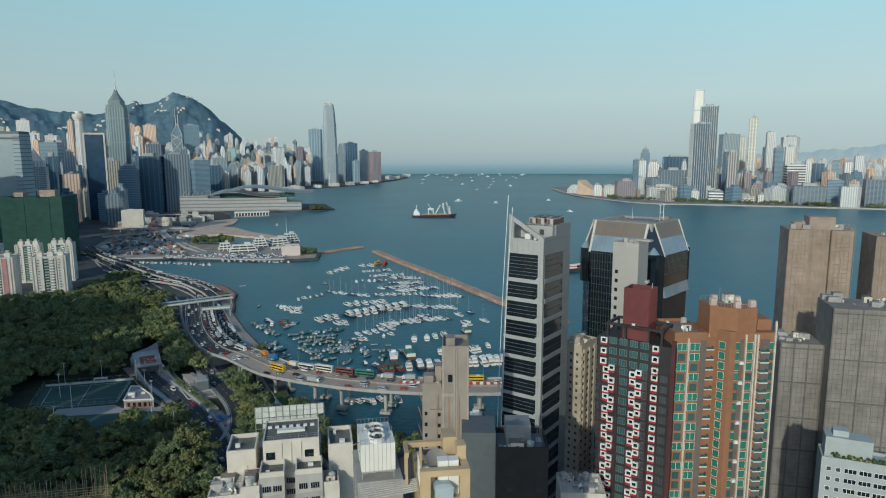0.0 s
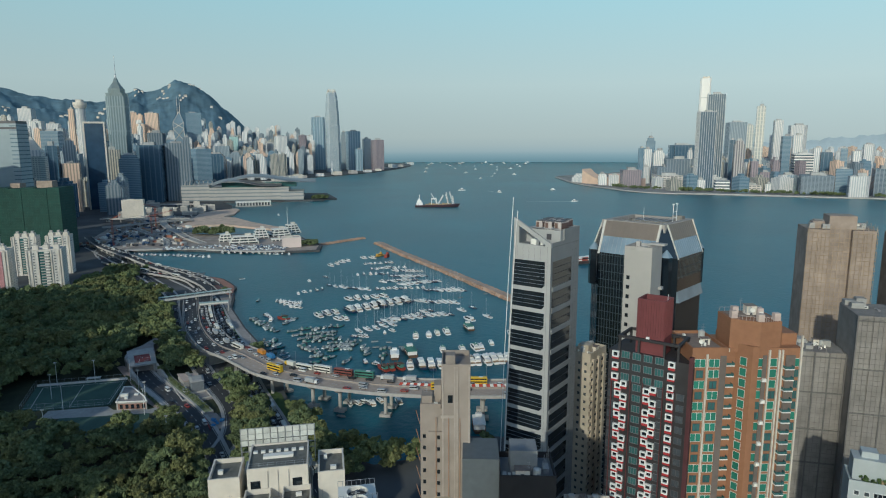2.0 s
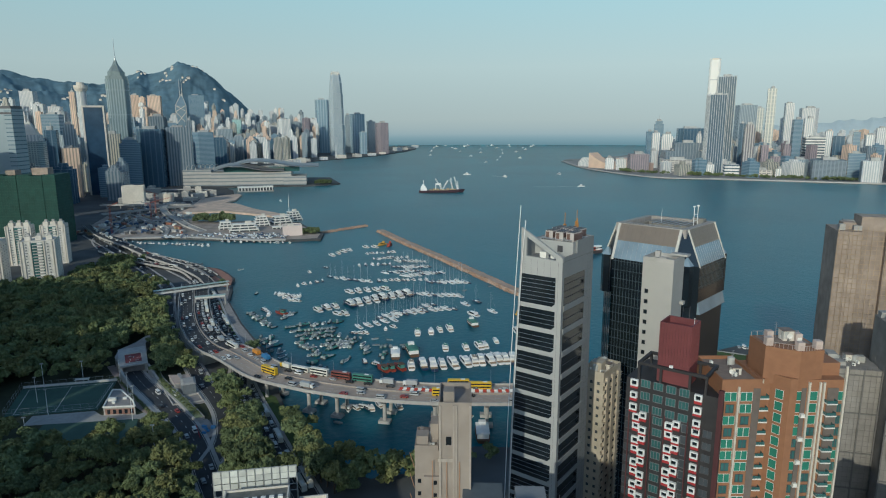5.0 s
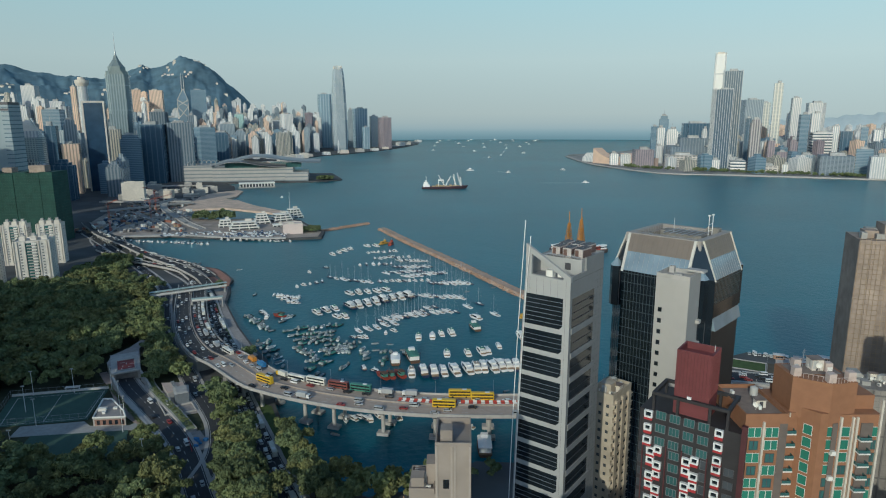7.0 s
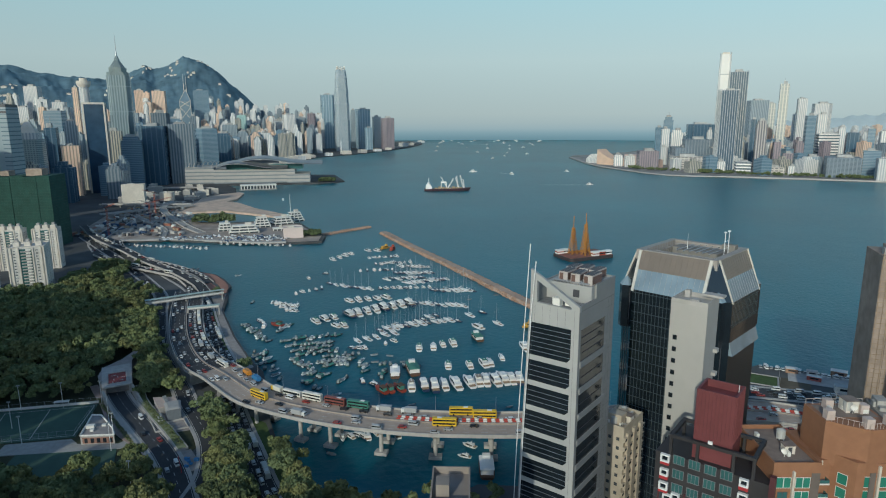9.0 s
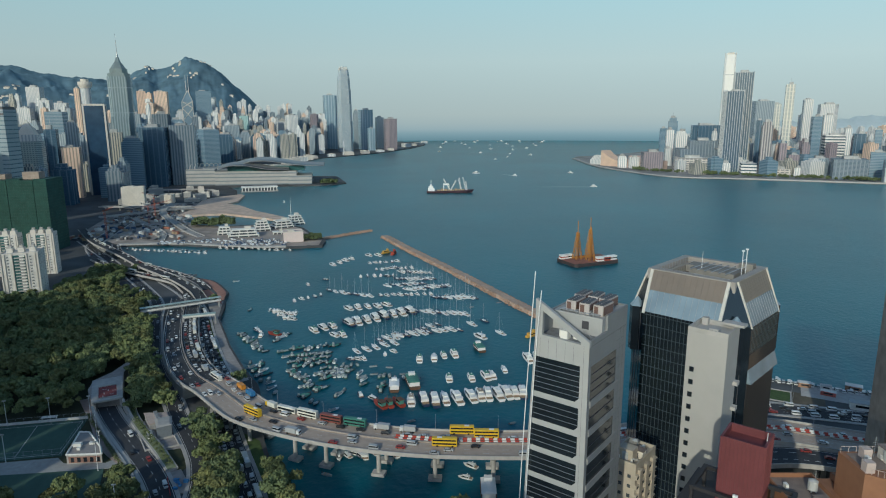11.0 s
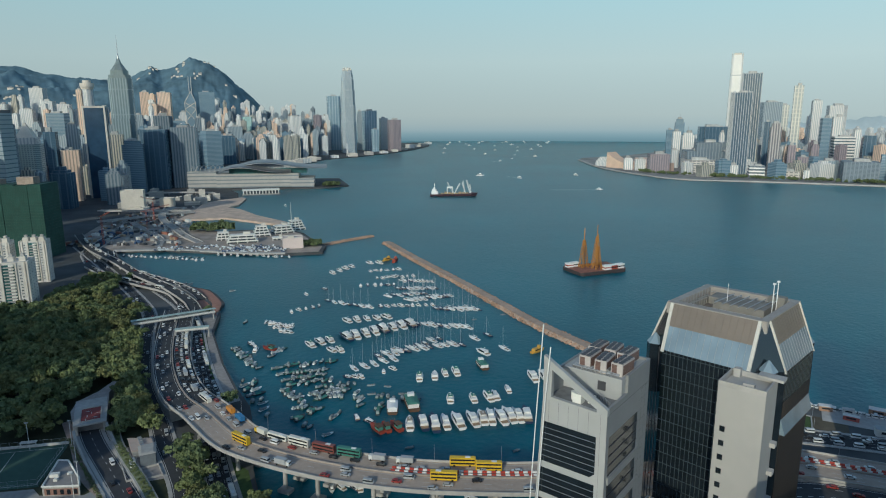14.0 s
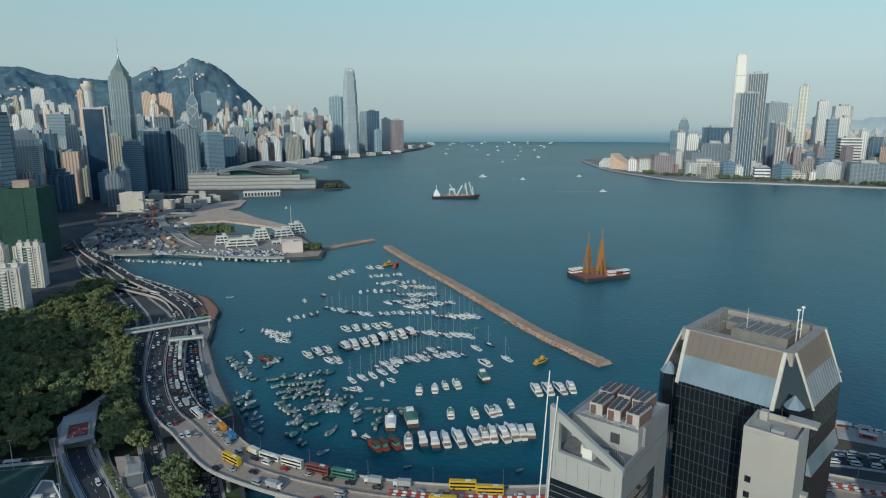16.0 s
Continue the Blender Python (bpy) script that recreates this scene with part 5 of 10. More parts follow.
def tan_frame_block():
    t = thing("roof_frame_block", 37.37, 309.90, 67.44, 86, "tan concrete block with an open roof frame and dish", "building")
    t.scale = (0.56, 0.56, 0.56)
    H = 79.5
    bm = bmesh.new()
    box(bm, -10.8, 1.0, -115, 0, 24, H - 7)
    part("body", bm, TAN, t)
    bm = bmesh.new()
    for x0, x1 in ((-10.8, -8.6), (-2.2, 0.0)):
        box(bm, x0, 0, -115, x1, 1.6, H - 1.4)
    box(bm, -10.8, 0, H - 1.4, 0, 1.6, H)
    box(bm, -1.6, 1.6, H - 1.3, 0, 14, H)
    part("portal", bm, TAN, t)
    bm = bmesh.new()
    box(bm, -13.5, 14.0, H - 1.2, -2.0, 15.2, H)
    box(bm, -13.5, 9.0, H - 1.2, -12.6, 14.0, H)
    for x in (-13.0, -9.5, -6.0, -2.6):
        box(bm, x - 0.3, 14.2, H - 8, x + 0.3, 14.8, H - 1.2)
    box(bm, -13.4, 9.2, H - 8, -12.8, 9.8, H - 1.2)
    part("roof_beam", bm, TAN, t)
    bm = bmesh.new()
    box(bm, -7.6, 0.2, H - 9.5, -3.6, 3.4, H - 4.2)
    prism(bm, [(-7.9, 0.0), (-3.3, 0.0), (-3.3, 3.6), (-7.9, 3.6)], H - 4.2, H - 3.6, [(-7.0, 0.8), (-4.2, 0.8), (-4.2, 2.8), (-7.0, 2.8)])
    part("water_tank", bm, shade("blue_grey_tank", (0.38, 0.44, 0.46), 0.6), t)
    bm = bmesh.new()
    for k in range(2):
        box(bm, -6.6 + k * 2.3, 2.6, H - 7, -4.4 + k * 2.3, 5.0, H - 0.6 + 1.4)
    part("tank_cabinet", bm, TANK_WHITE, t)
    # dish
    bm = bmesh.new()
    m = pose(-6.2, 8.4, H - 2.5, 38, 12, 20)
    last = None
    for k in range(5):
        r, z = 3.2 * (k + 0.01) / 4, 0.9 * (k / 4) ** 2
        now = [bm.verts.new(m @ Vector((r * math.cos(a * 0.3927), r * math.sin(a * 0.3927), z))) for a in range(16)]
        if last:
            for a in range(16):
                bm.faces.new((last[a], last[(a + 1) % 16], now[(a + 1) % 16], now[a]))
        last = now
    rod(bm, m @ Vector((0, 0, 0)), (-6.2, 8.4, H - 7), 0.3, 6)
    part("dish", bm, shade("grey_dish", (0.33, 0.31, 0.28), 0.6, var=0.2), t, "large grey satellite dish")
    bm = bmesh.new()
    for k in range(9):
        rod(bm, (-10.4, 2 + k * 1.1, H - 7), (-10.4, 2 + k * 1.1, H - 1), 0.07, 4)
    for z in (H - 1.0, H - 2.6, H - 4.4):
        rod(bm, (-10.4, 2, z), (-10.4, 10.8, z), 0.07, 4)
    part("railing", bm, TANK_WHITE, t)
    bm = bmesh.new()
    box(bm, -4.6, 10.5, H - 7, -1.4, 15.5, H + 2.5)
    box(bm, -2.2, 4.5, H - 7, -0.2, 7.5, H + 3.2)
    part("stair_house", bm, TAN, t)


tan_frame_block()


def slender_tower():
    t = thing("slab_tower", -51.6, 331.0, 3, 78, "tall narrow taupe slab tower with pipes on its end wall", "building")
    bm = bmesh.new()
    box(bm, -7.2, 0, 0, 0, 11, 94.6)
    box(bm, -12.6, 1.2, 0, -7.2, 10, 84.0)
    box(bm, -10.6, 0.5, 0, -7.2, 1.2, 78.0)
    part("body", bm, TAUPE, t)
    bm = bmesh.new()
    for x in (-6.9, -3.9, -3.3, -0.3):
        box(bm, x - 0.22, -0.25, 0, x + 0.22, 0, 95.4)
    box(bm, -7.4, -0.2, 82.0, -4.0, 0, 82.8)
    part("rib", bm, shade("pale_taupe", (0.36, 0.315, 0.275), 0.8), t)
    bm = bmesh.new()
    rim(bm, -7.2, 0, 0, 11, 94.6, 1.4)
    box(bm, -6.2, 2, 94.6, -3.8, 5, 97.6)
    box(bm, -12.2, 2, 84, -9.6, 5, 87)
    box(bm, -9.2, 4, 84, -7.4, 8, 89)
    rim(bm, -12.6, 1.2, -7.4, 10, 84, 1.2)
    part("roof_room", bm, TAUPE, t)
    bm = bmesh.new()
    for x in (-2.6, -5.4, -8.6):
        rod(bm, (x, -0.15 if x > -7 else 0.35, 5), (x, -0.15 if x > -7 else 0.35, 82), 0.1, 5)
    for k in range(5):
        rod(bm, (-12.7, 1.1, 60 + k * 5), (-13.6, 0.2, 64 + k * 5), 0.1, 4)
    part("drainpipe", bm, shade("rust_pipe", (0.35, 0.20, 0.12), 0.7), t)
    w = window_mesh("window", 0.9, 1.2, TAUPE, GLASS_DARK, 0.08, 0.05)
    z = 76.0
    while z > 18:
        piece("window", w, t, at_front(-11.6, z, 1.2))
        piece("window", w, t, at_front(-8.0, z, 0.5))
        z -= 3.1
    bm = bmesh.new()
    box(bm, -5.6, -0.04, 86, -4.4, 0.02, 88)
    part("opening", bm, GLASS_DARK, t)


slender_tower()


def charcoal_block():
    t = thing("charcoal_block", -36.0, 348.0, 3, 77, "charcoal office block with a grey roof house", "building")
    H = 71.5
    bm = bmesh.new()
    box(bm, -13.2, 0, 0, 0, 12, H)
    part("body", bm, CHARCOAL, t)
    bm = bmesh.new()
    rim(bm, -13.2, 0, 0, 12, H, 1.6, 0.3)
    part("parapet", bm, CHARCOAL, t)
    bm = bmesh.new()
    box(bm, -12.9, 0.3, H, -0.3, 11.7, H + 0.1)
    box(bm, -10.6, 3.2, H, -4.2, 9.5, H + 6.2)
    part("roof_house", bm, shade("mid_grey_panel", (0.22, 0.23, 0.24), 0.7, var=0.15), t)
    bm = bmesh.new()
    for k in range(6):
        rod(bm, (-3.4 + 0.5 * k, 2 + k * 1.4, H), (-3.4 + 0.5 * k, 2 + k * 1.4, H + 2.5 + (k % 3)), 0.07, 4)
    cbox(bm, -2, 5, H, 1.4, 3, 1.5)
    cbox(bm, -12, 1.8, H, 0.9, 1.6, 1.2)
    part("aerial", bm, STEEL, t)
    w = window_mesh("window", 1.4, 1.3, CHARCOAL, GLASS_GREY, 0.08, 0.07)
    z = H - 6
    while z > 25:
        for x in (-9.6, -2.2):
            piece("window", w, t, at_front(x, z))
        z -= 4.6
    bm = bmesh.new()
    box(bm, -22, 3, 0, -13.2, 14, H + 4)
    part("rear_wing", bm, shade("slate_panel", (0.10, 0.115, 0.125), 0.55), t)


charcoal_block()


def garden_block():
    t = thing("white_block", -24.0, 466.0, 3, 55, "white apartment block with a roof garden and dark windows", "building")
    H, SX = 57.0, 36.0
    COOL = shade("cool_white_render", (0.40, 0.435, 0.44), 0.7, var=0.14, fine=0.3)
    bm = bmesh.new()
    box(bm, -SX, 0, 0, 0, 9, H)
    part("body", bm, COOL, t)
    bm = bmesh.new()
    rim(bm, -SX, 0, 0, 9, H, 1.0)
    box(bm, -SX + 1, 2.6, H, -SX + 13, 8.4, H + 6.2)
    box(bm, -SX + 3, 4, H + 6.2, -SX + 7, 7.5, H + 8.0)
    part("roof_house", bm, COOL, t)
    bm = bmesh.new()
    r = random.Random(4)
    for k in range(60):
        x, y = -SX + r.uniform(3, 16), r.uniform(0.5, 2.4)
        m = pose(x, y, H + r.uniform(0.3, 1.4), r.uniform(0, 90), r.uniform(0, 90), r.uniform(0, 360))
        tbox(bm, m, 0.7, 0.7, 0.5)
    part("roof_plant_bed", bm, GRASS, t, "green shrubs in roof planters")
    bm = bmesh.new()
    for k in range(8):
        cbox(bm, -SX + 8 + 0.7 * k, 1.6, H, 0.5, 0.9, 1.1)
    part("planter", bm, TAN, t)
    w = window_mesh("window", 3.2, 1.5, WHITE_PAINT, GLASS_DARK, 0.1, 0.1, 2)
    s = window_mesh("window", 1.3, 1.4, WHITE_PAINT, GLASS_GREY, 0.1, 0.1)
    z = H - 3.2
    while z > 25:
        for k in range(8):
            piece("window", w, t, at_front(-SX + 7.5 + k * 3.7, z))
        piece("window", s, t, at_front(-SX + 2, z))
        piece("window", s, t, at_front(-SX + 4.4, z))
        z -= 3.1


garden_block()


def netted_tower(x, y, turn, sx, sy, h, net, pole, label, extra=(), seed=1, bays=(), seams=0):
    """A tower wrapped in scaffold netting, with ledgers and standards standing off it."""
    r = random.Random(seed)
    t = thing("scaffolded_tower", x, y, 3, turn, label, "building", "scaffolded towers")
    bm = bmesh.new()
    nx, ny = max(3, int(sx / 4.5)), max(3, int(sy / 4.5))
    pts = []
    for i in range(nx):
        d = 0.3 * (i % 2) - (3.0 if i in bays else 0)
        pts += [(-sx + sx * i / nx, -d), (-sx + sx * (i + 1) / nx, -d)]
    for i in range(ny):
        d = 0.3 * (i % 2)
        pts += [(d, sy * i / ny), (d, sy * (i + 1) / ny)]
    pts += [(0, sy), (-sx, sy)]
    clean = [p for i, p in enumerate(pts) if p != pts[i - 1]]
    prism(bm, clean, 0, h)
    part("netting", bm, net, t)
    for x0, y0, x1, y1, z0, z1 in extra:
        bm = bmesh.new()
        box(bm, x0, y0, z0, x1, y1, z1)
        part("roof_block", bm, net, t)
    bm = bmesh.new()
    thin = 0.045 if seams else 0.075
    z = 6.0
    while z < h + 1:
        rod(bm, (-sx - 0.4, -0.6, z), (0.7, -0.6, z), thin, 4)
        rod(bm, (0.7, -0.6, z), (0.7, sy, z), thin, 4)
        z += 2.0 + r.uniform(-0.2, 0.2)
    k = 0.0
    while k < sx:
        rod(bm, (-k, -0.6, 4), (-k, -0.6, h + r.uniform(0.5, 2.8)), thin, 4)
        k += 1.7 + r.uniform(-0.3, 0.3)
    k = 0.0
    while k < sy:
        rod(bm, (0.7, k, 4), (0.7, k, h + r.uniform(0.5, 2.8)), thin, 4)
        k += 1.7 + r.uniform(-0.3, 0.3)
    tagged(part("scaffold", bm, pole, t), kind="stuff")
    if seams:
        z = h - 2.0
        while z > 5:
            bm = bmesh.new()
            box(bm, -sx - 0.4, -0.75, z, 0.8, -0.62, z + 0.5)
            box(bm, 0.75, -0.6, z, 0.88, sy, z + 0.5)
            part("netting_seam", bm, NET_SEAM, t)
            z -= seams * r.uniform(0.9, 1.1)
        for f in (0.0, 0.36, 0.68, 1.0):
            bm = bmesh.new()
            box(bm, -sx * f - 0.22, -0.78, 3, -sx * f + 0.22, -0.64, h)
            part("netting_seam", bm, NET_SEAM, t)
        bm = bmesh.new()
        box(bm, 0.78, sy * 0.48, 3, 0.9, sy * 0.48 + 0.4, h)
        part("netting_seam", bm, NET_SEAM, t)
    bm = bmesh.new()
    for i in range(7):
        cbox(bm, -r.uniform(2, sx - 2), r.uniform(2, sy - 2), h, r.uniform(2, 5), r.uniform(2, 5), r.uniform(1, 3.5))
    part("roof_plant", bm, CONCRETE, t)
    return t


NET_POLE = shade("dusty_scaffold_tube", (0.20, 0.187, 0.172), 0.8, var=0.2)
NET_SEAM = shade("dark_netting_edge", (0.155, 0.148, 0.14), 0.85, var=0.2)
netted_tower(-143, 536, 62, 27, 20, 110.5, NET_BROWN, BAMBOO, "brown apartment tower wrapped in bamboo scaffolding", ((-18, 3, -7, 14, 110.5, 116.5), (-24, 6, -19, 12, 110.5, 113.5)), 2, (2, 3))
netted_tower(-124, 562, 62, 24, 20, 109.0, NET_BROWN, BAMBOO, "brown apartment tower wrapped in bamboo scaffolding", ((-15, 3, -5, 14, 109, 114),), 3, (1, 3))
netted_tower(-101.5, 486.5, 66, 15.5, 14, 71.5, NET_GREY, NET_POLE, "grey apartment tower under scaffold netting", (), 4, (), 15)
netted_tower(-82, 512, 64, 31, 20, 88.0, NET_GREY, NET_POLE, "grey apartment tower under scaffold netting", ((-8, 6, -2, 14, 88, 93),), 5, (), 17)

# ---- blocks along the park's far edge ----
def housing_block(x, y, w, h, turn, deep, pink=False):
    """A white housing block with upright piers, a column of balconies and rows of windows; its right front corner on the origin."""
    t = thing("housing_block", x, y, 3, turn, "white housing block with columns of balconies", "building", "white housing blocks")
    bm = bmesh.new()
    box(bm, -w, 0, 0, 0, deep, h)
    part("body", bm, HOUSING_WALL, t)
    for u in (0.0, 0.1, 0.3, 0.68, 0.9, 0.97):
        bm = bmesh.new()
        box(bm, -w * (1 - u), -0.8, 0, -w * (1 - u) + 1.0, -0.004, h + 0.6)
        part("white_pier", bm, WHITE_WALL, t)
    # flat dark sheet on the wall stands for the balcony bay's shade
    bm = bmesh.new()
    box(bm, -w * 0.66, -0.06, 2, -w * 0.34, -0.02, h - 1)
    part("recess", bm, GLASS_TEAL, t, "flat dark panel for the shaded balcony bay")
    bal = bmesh.new()
    box(bal, -w * 0.12, -1.5, 0, w * 0.12, -0.07, 0.95)
    bal = link_mesh("balcony", bal, CONCRETE_PALE)
    bay = bmesh.new()
    box(bay, -w * 0.07, -0.8, 0, w * 0.07, -0.004, 1.5)
    bay = link_mesh("bay", bay, (TANK_WHITE))
    win = window_mesh("window", 2.0, 1.4, WHITE_PAINT, GLASS_GREY, 0.12, 0.1, 1)
    side = window_mesh("window", 1.5, 1.3, CONCRETE_PALE, GLASS_GREY, 0.1, 0.08)
    z = 3.0
    while z < h - 2:
        piece("balcony", bal, t, pose(-w * 0.5, 0, z))
        piece("bay", bay, t, pose(-w * 0.42, -0.06, z + 1.2))
        for u in (0.2, 0.8):
            piece("window", win, t, pose(-w * u, 0, z + 0.6))
        for v in (0.2, 0.5, 0.8):
            piece("window", side, t, pose(0, deep * v, z + 0.6, 0, 0, 90))
        z += 2.8
    bm = bmesh.new()
    rim(bm, -w, 0, 0, deep, h, 1.0)
    part("parapet", bm, WHITE_WALL, t)
    for u in (0.2, 0.5, 0.8):
        bm = bmesh.new()
        cbox(bm, -w * u, deep * 0.5, h, 5, 7, 4.0)
        house = part("roof_house", bm, WHITE_WALL, t)
        bm = bmesh.new()
        cbox(bm, -w * u, deep * 0.5, h + 4.0, 2.6, 3, 2.4)
        part("tank", bm, CONCRETE_PALE, house)
    if pink:
        bm = bmesh.new()
        box(bm, -w * 0.28, -0.5, 0, -w * 0.16, -0.02, h)
        part("pink_strip", bm, shade("pink_tile", (0.50, 0.25, 0.26), 0.7), t)


HOUSING_WALL = shade("aged_white_render", (0.60, 0.575, 0.53), 0.8, var=0.22, fine=0.3, bump=0.1)
housing_block(-700, 8, 25, 44, 96, 15)
housing_block(-697, -26, 25, 44, 96, 15)
housing_block(-583, 42, 30, 46, 101, 26)
housing_block(-583, -6, 32, 46, 101, 26, True)
housing_block(-720, -78, 30, 42, 96, 15)
t = thing("netted_block", -826, -45, 3, 84, "long building wrapped in dark green construction netting", "building")
bm = bmesh.new()
for k in range(6):
    box(bm, -96 + k * 16, 0.6 * (k % 2), 0, -80.05 + k * 16, 40, 90.5 + (1.2 if k % 2 else 0))
part("netting", bm, NET_GREEN, t)
bm = bmesh.new()
z = 6.0
while z < 92:
    rod(bm, (-96, -0.4, z), (0.4, -0.4, z), 0.1, 4)
    rod(bm, (0.4, -0.4, z), (0.4, 40, z), 0.1, 4)
    z += 3.6
for k in range(33):
    rod(bm, (-96 + k * 3, -0.4, 2), (-96 + k * 3, -0.4, 93), 0.09, 4)
tagged(part("scaffold", bm, shade("green_stained_pole", (0.05, 0.10, 0.08), 0.8), t), kind="stuff")
bm = bmesh.new()
cbox(bm, -22, 16, 91, 20, 14, 9)
cbox(bm, -60, 18, 91, 12, 14, 6)
part("roof_block", bm, NET_BROWN, t)
t = thing("office_slab", -952, -140, 3, 84, "plain grey-white office slab tower", "building")
bm = bmesh.new()
box(bm, -70, 0, 0, 0, 30, 178)
part("body", bm, facade("slab_front", (0.31, 0.37, 0.39), (0.12, 0.18, 0.22), floor=6.0, bay=70, part_h=0.2, rnd=0.0), t)
bm = bmesh.new()
box(bm, -69.5, 0.5, 178, -0.5, 29.5, 182)
box(bm, -70.2, -0.4, 170, 0.2, 0, 173)
part("roof_band", bm, DARK_STEEL, t)


# ---- well-known towers ----
def sky_tower_kowloon():
    t = thing("supertall_tower", -3052, 2312, 3, 60, "very tall pale glass tower bright in the sun", "building")
    bm = bmesh.new()
    H, a = 474.0, 29.0
    lv = [(0, 1.0), (60, 1.0), (300, 0.97), (430, 0.93), (H, 0.90)]
    for (z0, s0), (z1, s1) in zip(lv, lv[1:]):
        o = lambda s: [(-a * s, -a * s * 0.72), (-a * s * 0.72, -a * s), (a * s * 0.72, -a * s), (a * s, -a * s * 0.72), (a * s, a * s * 0.72), (a * s * 0.72, a * s), (-a * s * 0.72, a * s), (-a * s, a * s * 0.72)]
        prism(bm, o(s0), z0, z1, o(s1), cap=z1 == H)
    bmesh.ops.remove_doubles(bm, verts=bm.verts, dist=0.01)
    part("shaft", bm, facade("bright_glass_front", (0.80, 0.78, 0.73), (0.74, 0.73, 0.70), floor=4.2, bay=60, part_w=0.98, part_h=0.75, rnd=0.0, rough=0.25), t)
    bm = bmesh.new()
    for s in (-1, 1):
        box(bm, -a * 0.6, s * a * 0.86 - 1, H, a * 0.6, s * a * 0.86 + 1, H + 9)
        box(bm, s * a * 0.86 - 1, -a * 0.6, H, s * a * 0.86 + 1, a * 0.6, H + 9)
    part("crown", bm, WHITE_WALL, t)
    bm = bmesh.new()
    for z in (118, 250, 372):
        box(bm, -a * 0.72, -a - 0.4, z, a * 0.72, -a + 4, z + 5)
    part("plant_floor", bm, STEEL, t)


sky_tower_kowloon()


def harbour_tower():
    t = thing("supertall_tower", -3201, 358, 3, 8, "very tall grey tower tapering to a clawed crown", "building")
    H = 392.0
    # grey front lightened: the haze of distance is in its colours
    fm = facade("grey_glass_front", (0.47, 0.51, 0.53), (0.25, 0.32, 0.37), floor=4.0, bay=4.5, part_w=0.6, part_h=0.8, rnd=0.0, rough=0.3)
    lv = [(0, 35), (150, 35), (151, 33.5), (230, 33.5), (231, 31.5), (300, 31), (301, 29), (350, 27.5), (H, 22)]
    bm = bmesh.new()
    for (z0, a), (z1, b) in zip(lv, lv[1:]):
        o = lambda q: [(-q, -q * 0.62), (-q * 0.62, -q), (q * 0.62, -q), (q, -q * 0.62), (q, q * 0.62), (q * 0.62, q), (-q * 0.62, q), (-q, q * 0.62)]
        prism(bm, o(a), z0, z1, o(b), cap=z1 == H)
    bmesh.ops.remove_doubles(bm, verts=bm.verts, dist=0.01)
    part("shaft", bm, fm, t)
    for i in range(12):
        bm = bmesh.new()
        a = i * math.pi / 6
        c, s = math.cos(a), math.sin(a)
        pts = [(23.5, 372), (22.5, 395), (18, 408), (19, 395), (20, 372)]
        v = [bm.verts.new((x * c - 1.2 * s, x * s + 1.2 * c, z)) for x, z in pts]
        u = [bm.verts.new((x * c + 1.2 * s, x * s - 1.2 * c, z)) for x, z in pts]
        bm.faces.new(v)
        bm.faces.new(u[::-1])
        for k in range(5):
            bm.faces.new((v[(k + 1) % 5], v[k], u[k], u[(k + 1) % 5]))
        part("crown_claw", bm, WHITE_WALL, t)


harbour_tower()


def plaza_tower():
    t = thing("pyramid_tower", -1690, -208, 3, 10, "tall grey tower with a pyramid roof and mast", "building")
    fm = facade("grey_green_front", (0.29, 0.35, 0.37), (0.19, 0.25, 0.27), floor=60.0, bay=6.0, part_w=0.55, part_h=0.97, rnd=0.0, rough=0.4)
    bm = bmesh.new()

    def tri(q, k=0.30):
        return [(-q, -q * k), (-q * k, -q), (q * k, -q), (q, -q * k), (q, q * k), (q * k, q), (-q * k, q), (-q, q * k)]

    prism(bm, tri(25.5, 0.7), 0, 265)
    part("shaft", bm, fm, t)
    bm = bmesh.new()
    box(bm, 16, -24, 0, 33, 16, 170)
    box(bm, -32, -22, 0, -16, 16, 130)
    part("wing", bm, fm, t)
    bm = bmesh.new()
    prism(bm, tri(24, 0.6), 265, 273)
    prism(bm, tri(19, 0.5), 273, 284)
    prism(bm, tri(17.5, 0.5), 284, 300, tri(7.5, 0.5))
    prism(bm, tri(7, 0.5), 300, 312, tri(3, 0.5))
    part("pyramid_roof", bm, shade("dull_roof_metal", (0.24, 0.29, 0.29), 0.4, metal=0.3), t)
    bm = bmesh.new()
    rod(bm, (0, 0, 304), (0, 0, 322), 3.0, 8, 1.2)
    rod(bm, (0, 0, 322), (0, 0, 366), 0.8, 6, 0.25)
    part("mast", bm, STEEL, t)


plaza_tower()


def framed_tower():
    t = thing("framed_tower", -1488, -204, 3, 12, "dark glass slab tower with white corner edges", "building")
    bm = bmesh.new()
    box(bm, -15, -21, 0, 15, 21, 193)
    part("glass_body", bm, shade("navy_glass", (0.030, 0.066, 0.120), 0.2, var=0.2, fine=0.05, spec=0.6), t)
    for sx in (-1, 1):
        for sy in (-1, 1):
            bm = bmesh.new()
            cbox(bm, sx * 14.5, sy * 20.5, 0, 3.0, 3.4, 196)
            part("corner_edge", bm, WHITE_WALL, t)
    bm = bmesh.new()
    rim(bm, -15.5, -21.5, 15.5, 21.5, 192.5, 4.0, 1.5)
    part("top_edge", bm, WHITE_WALL, t)


framed_tower()


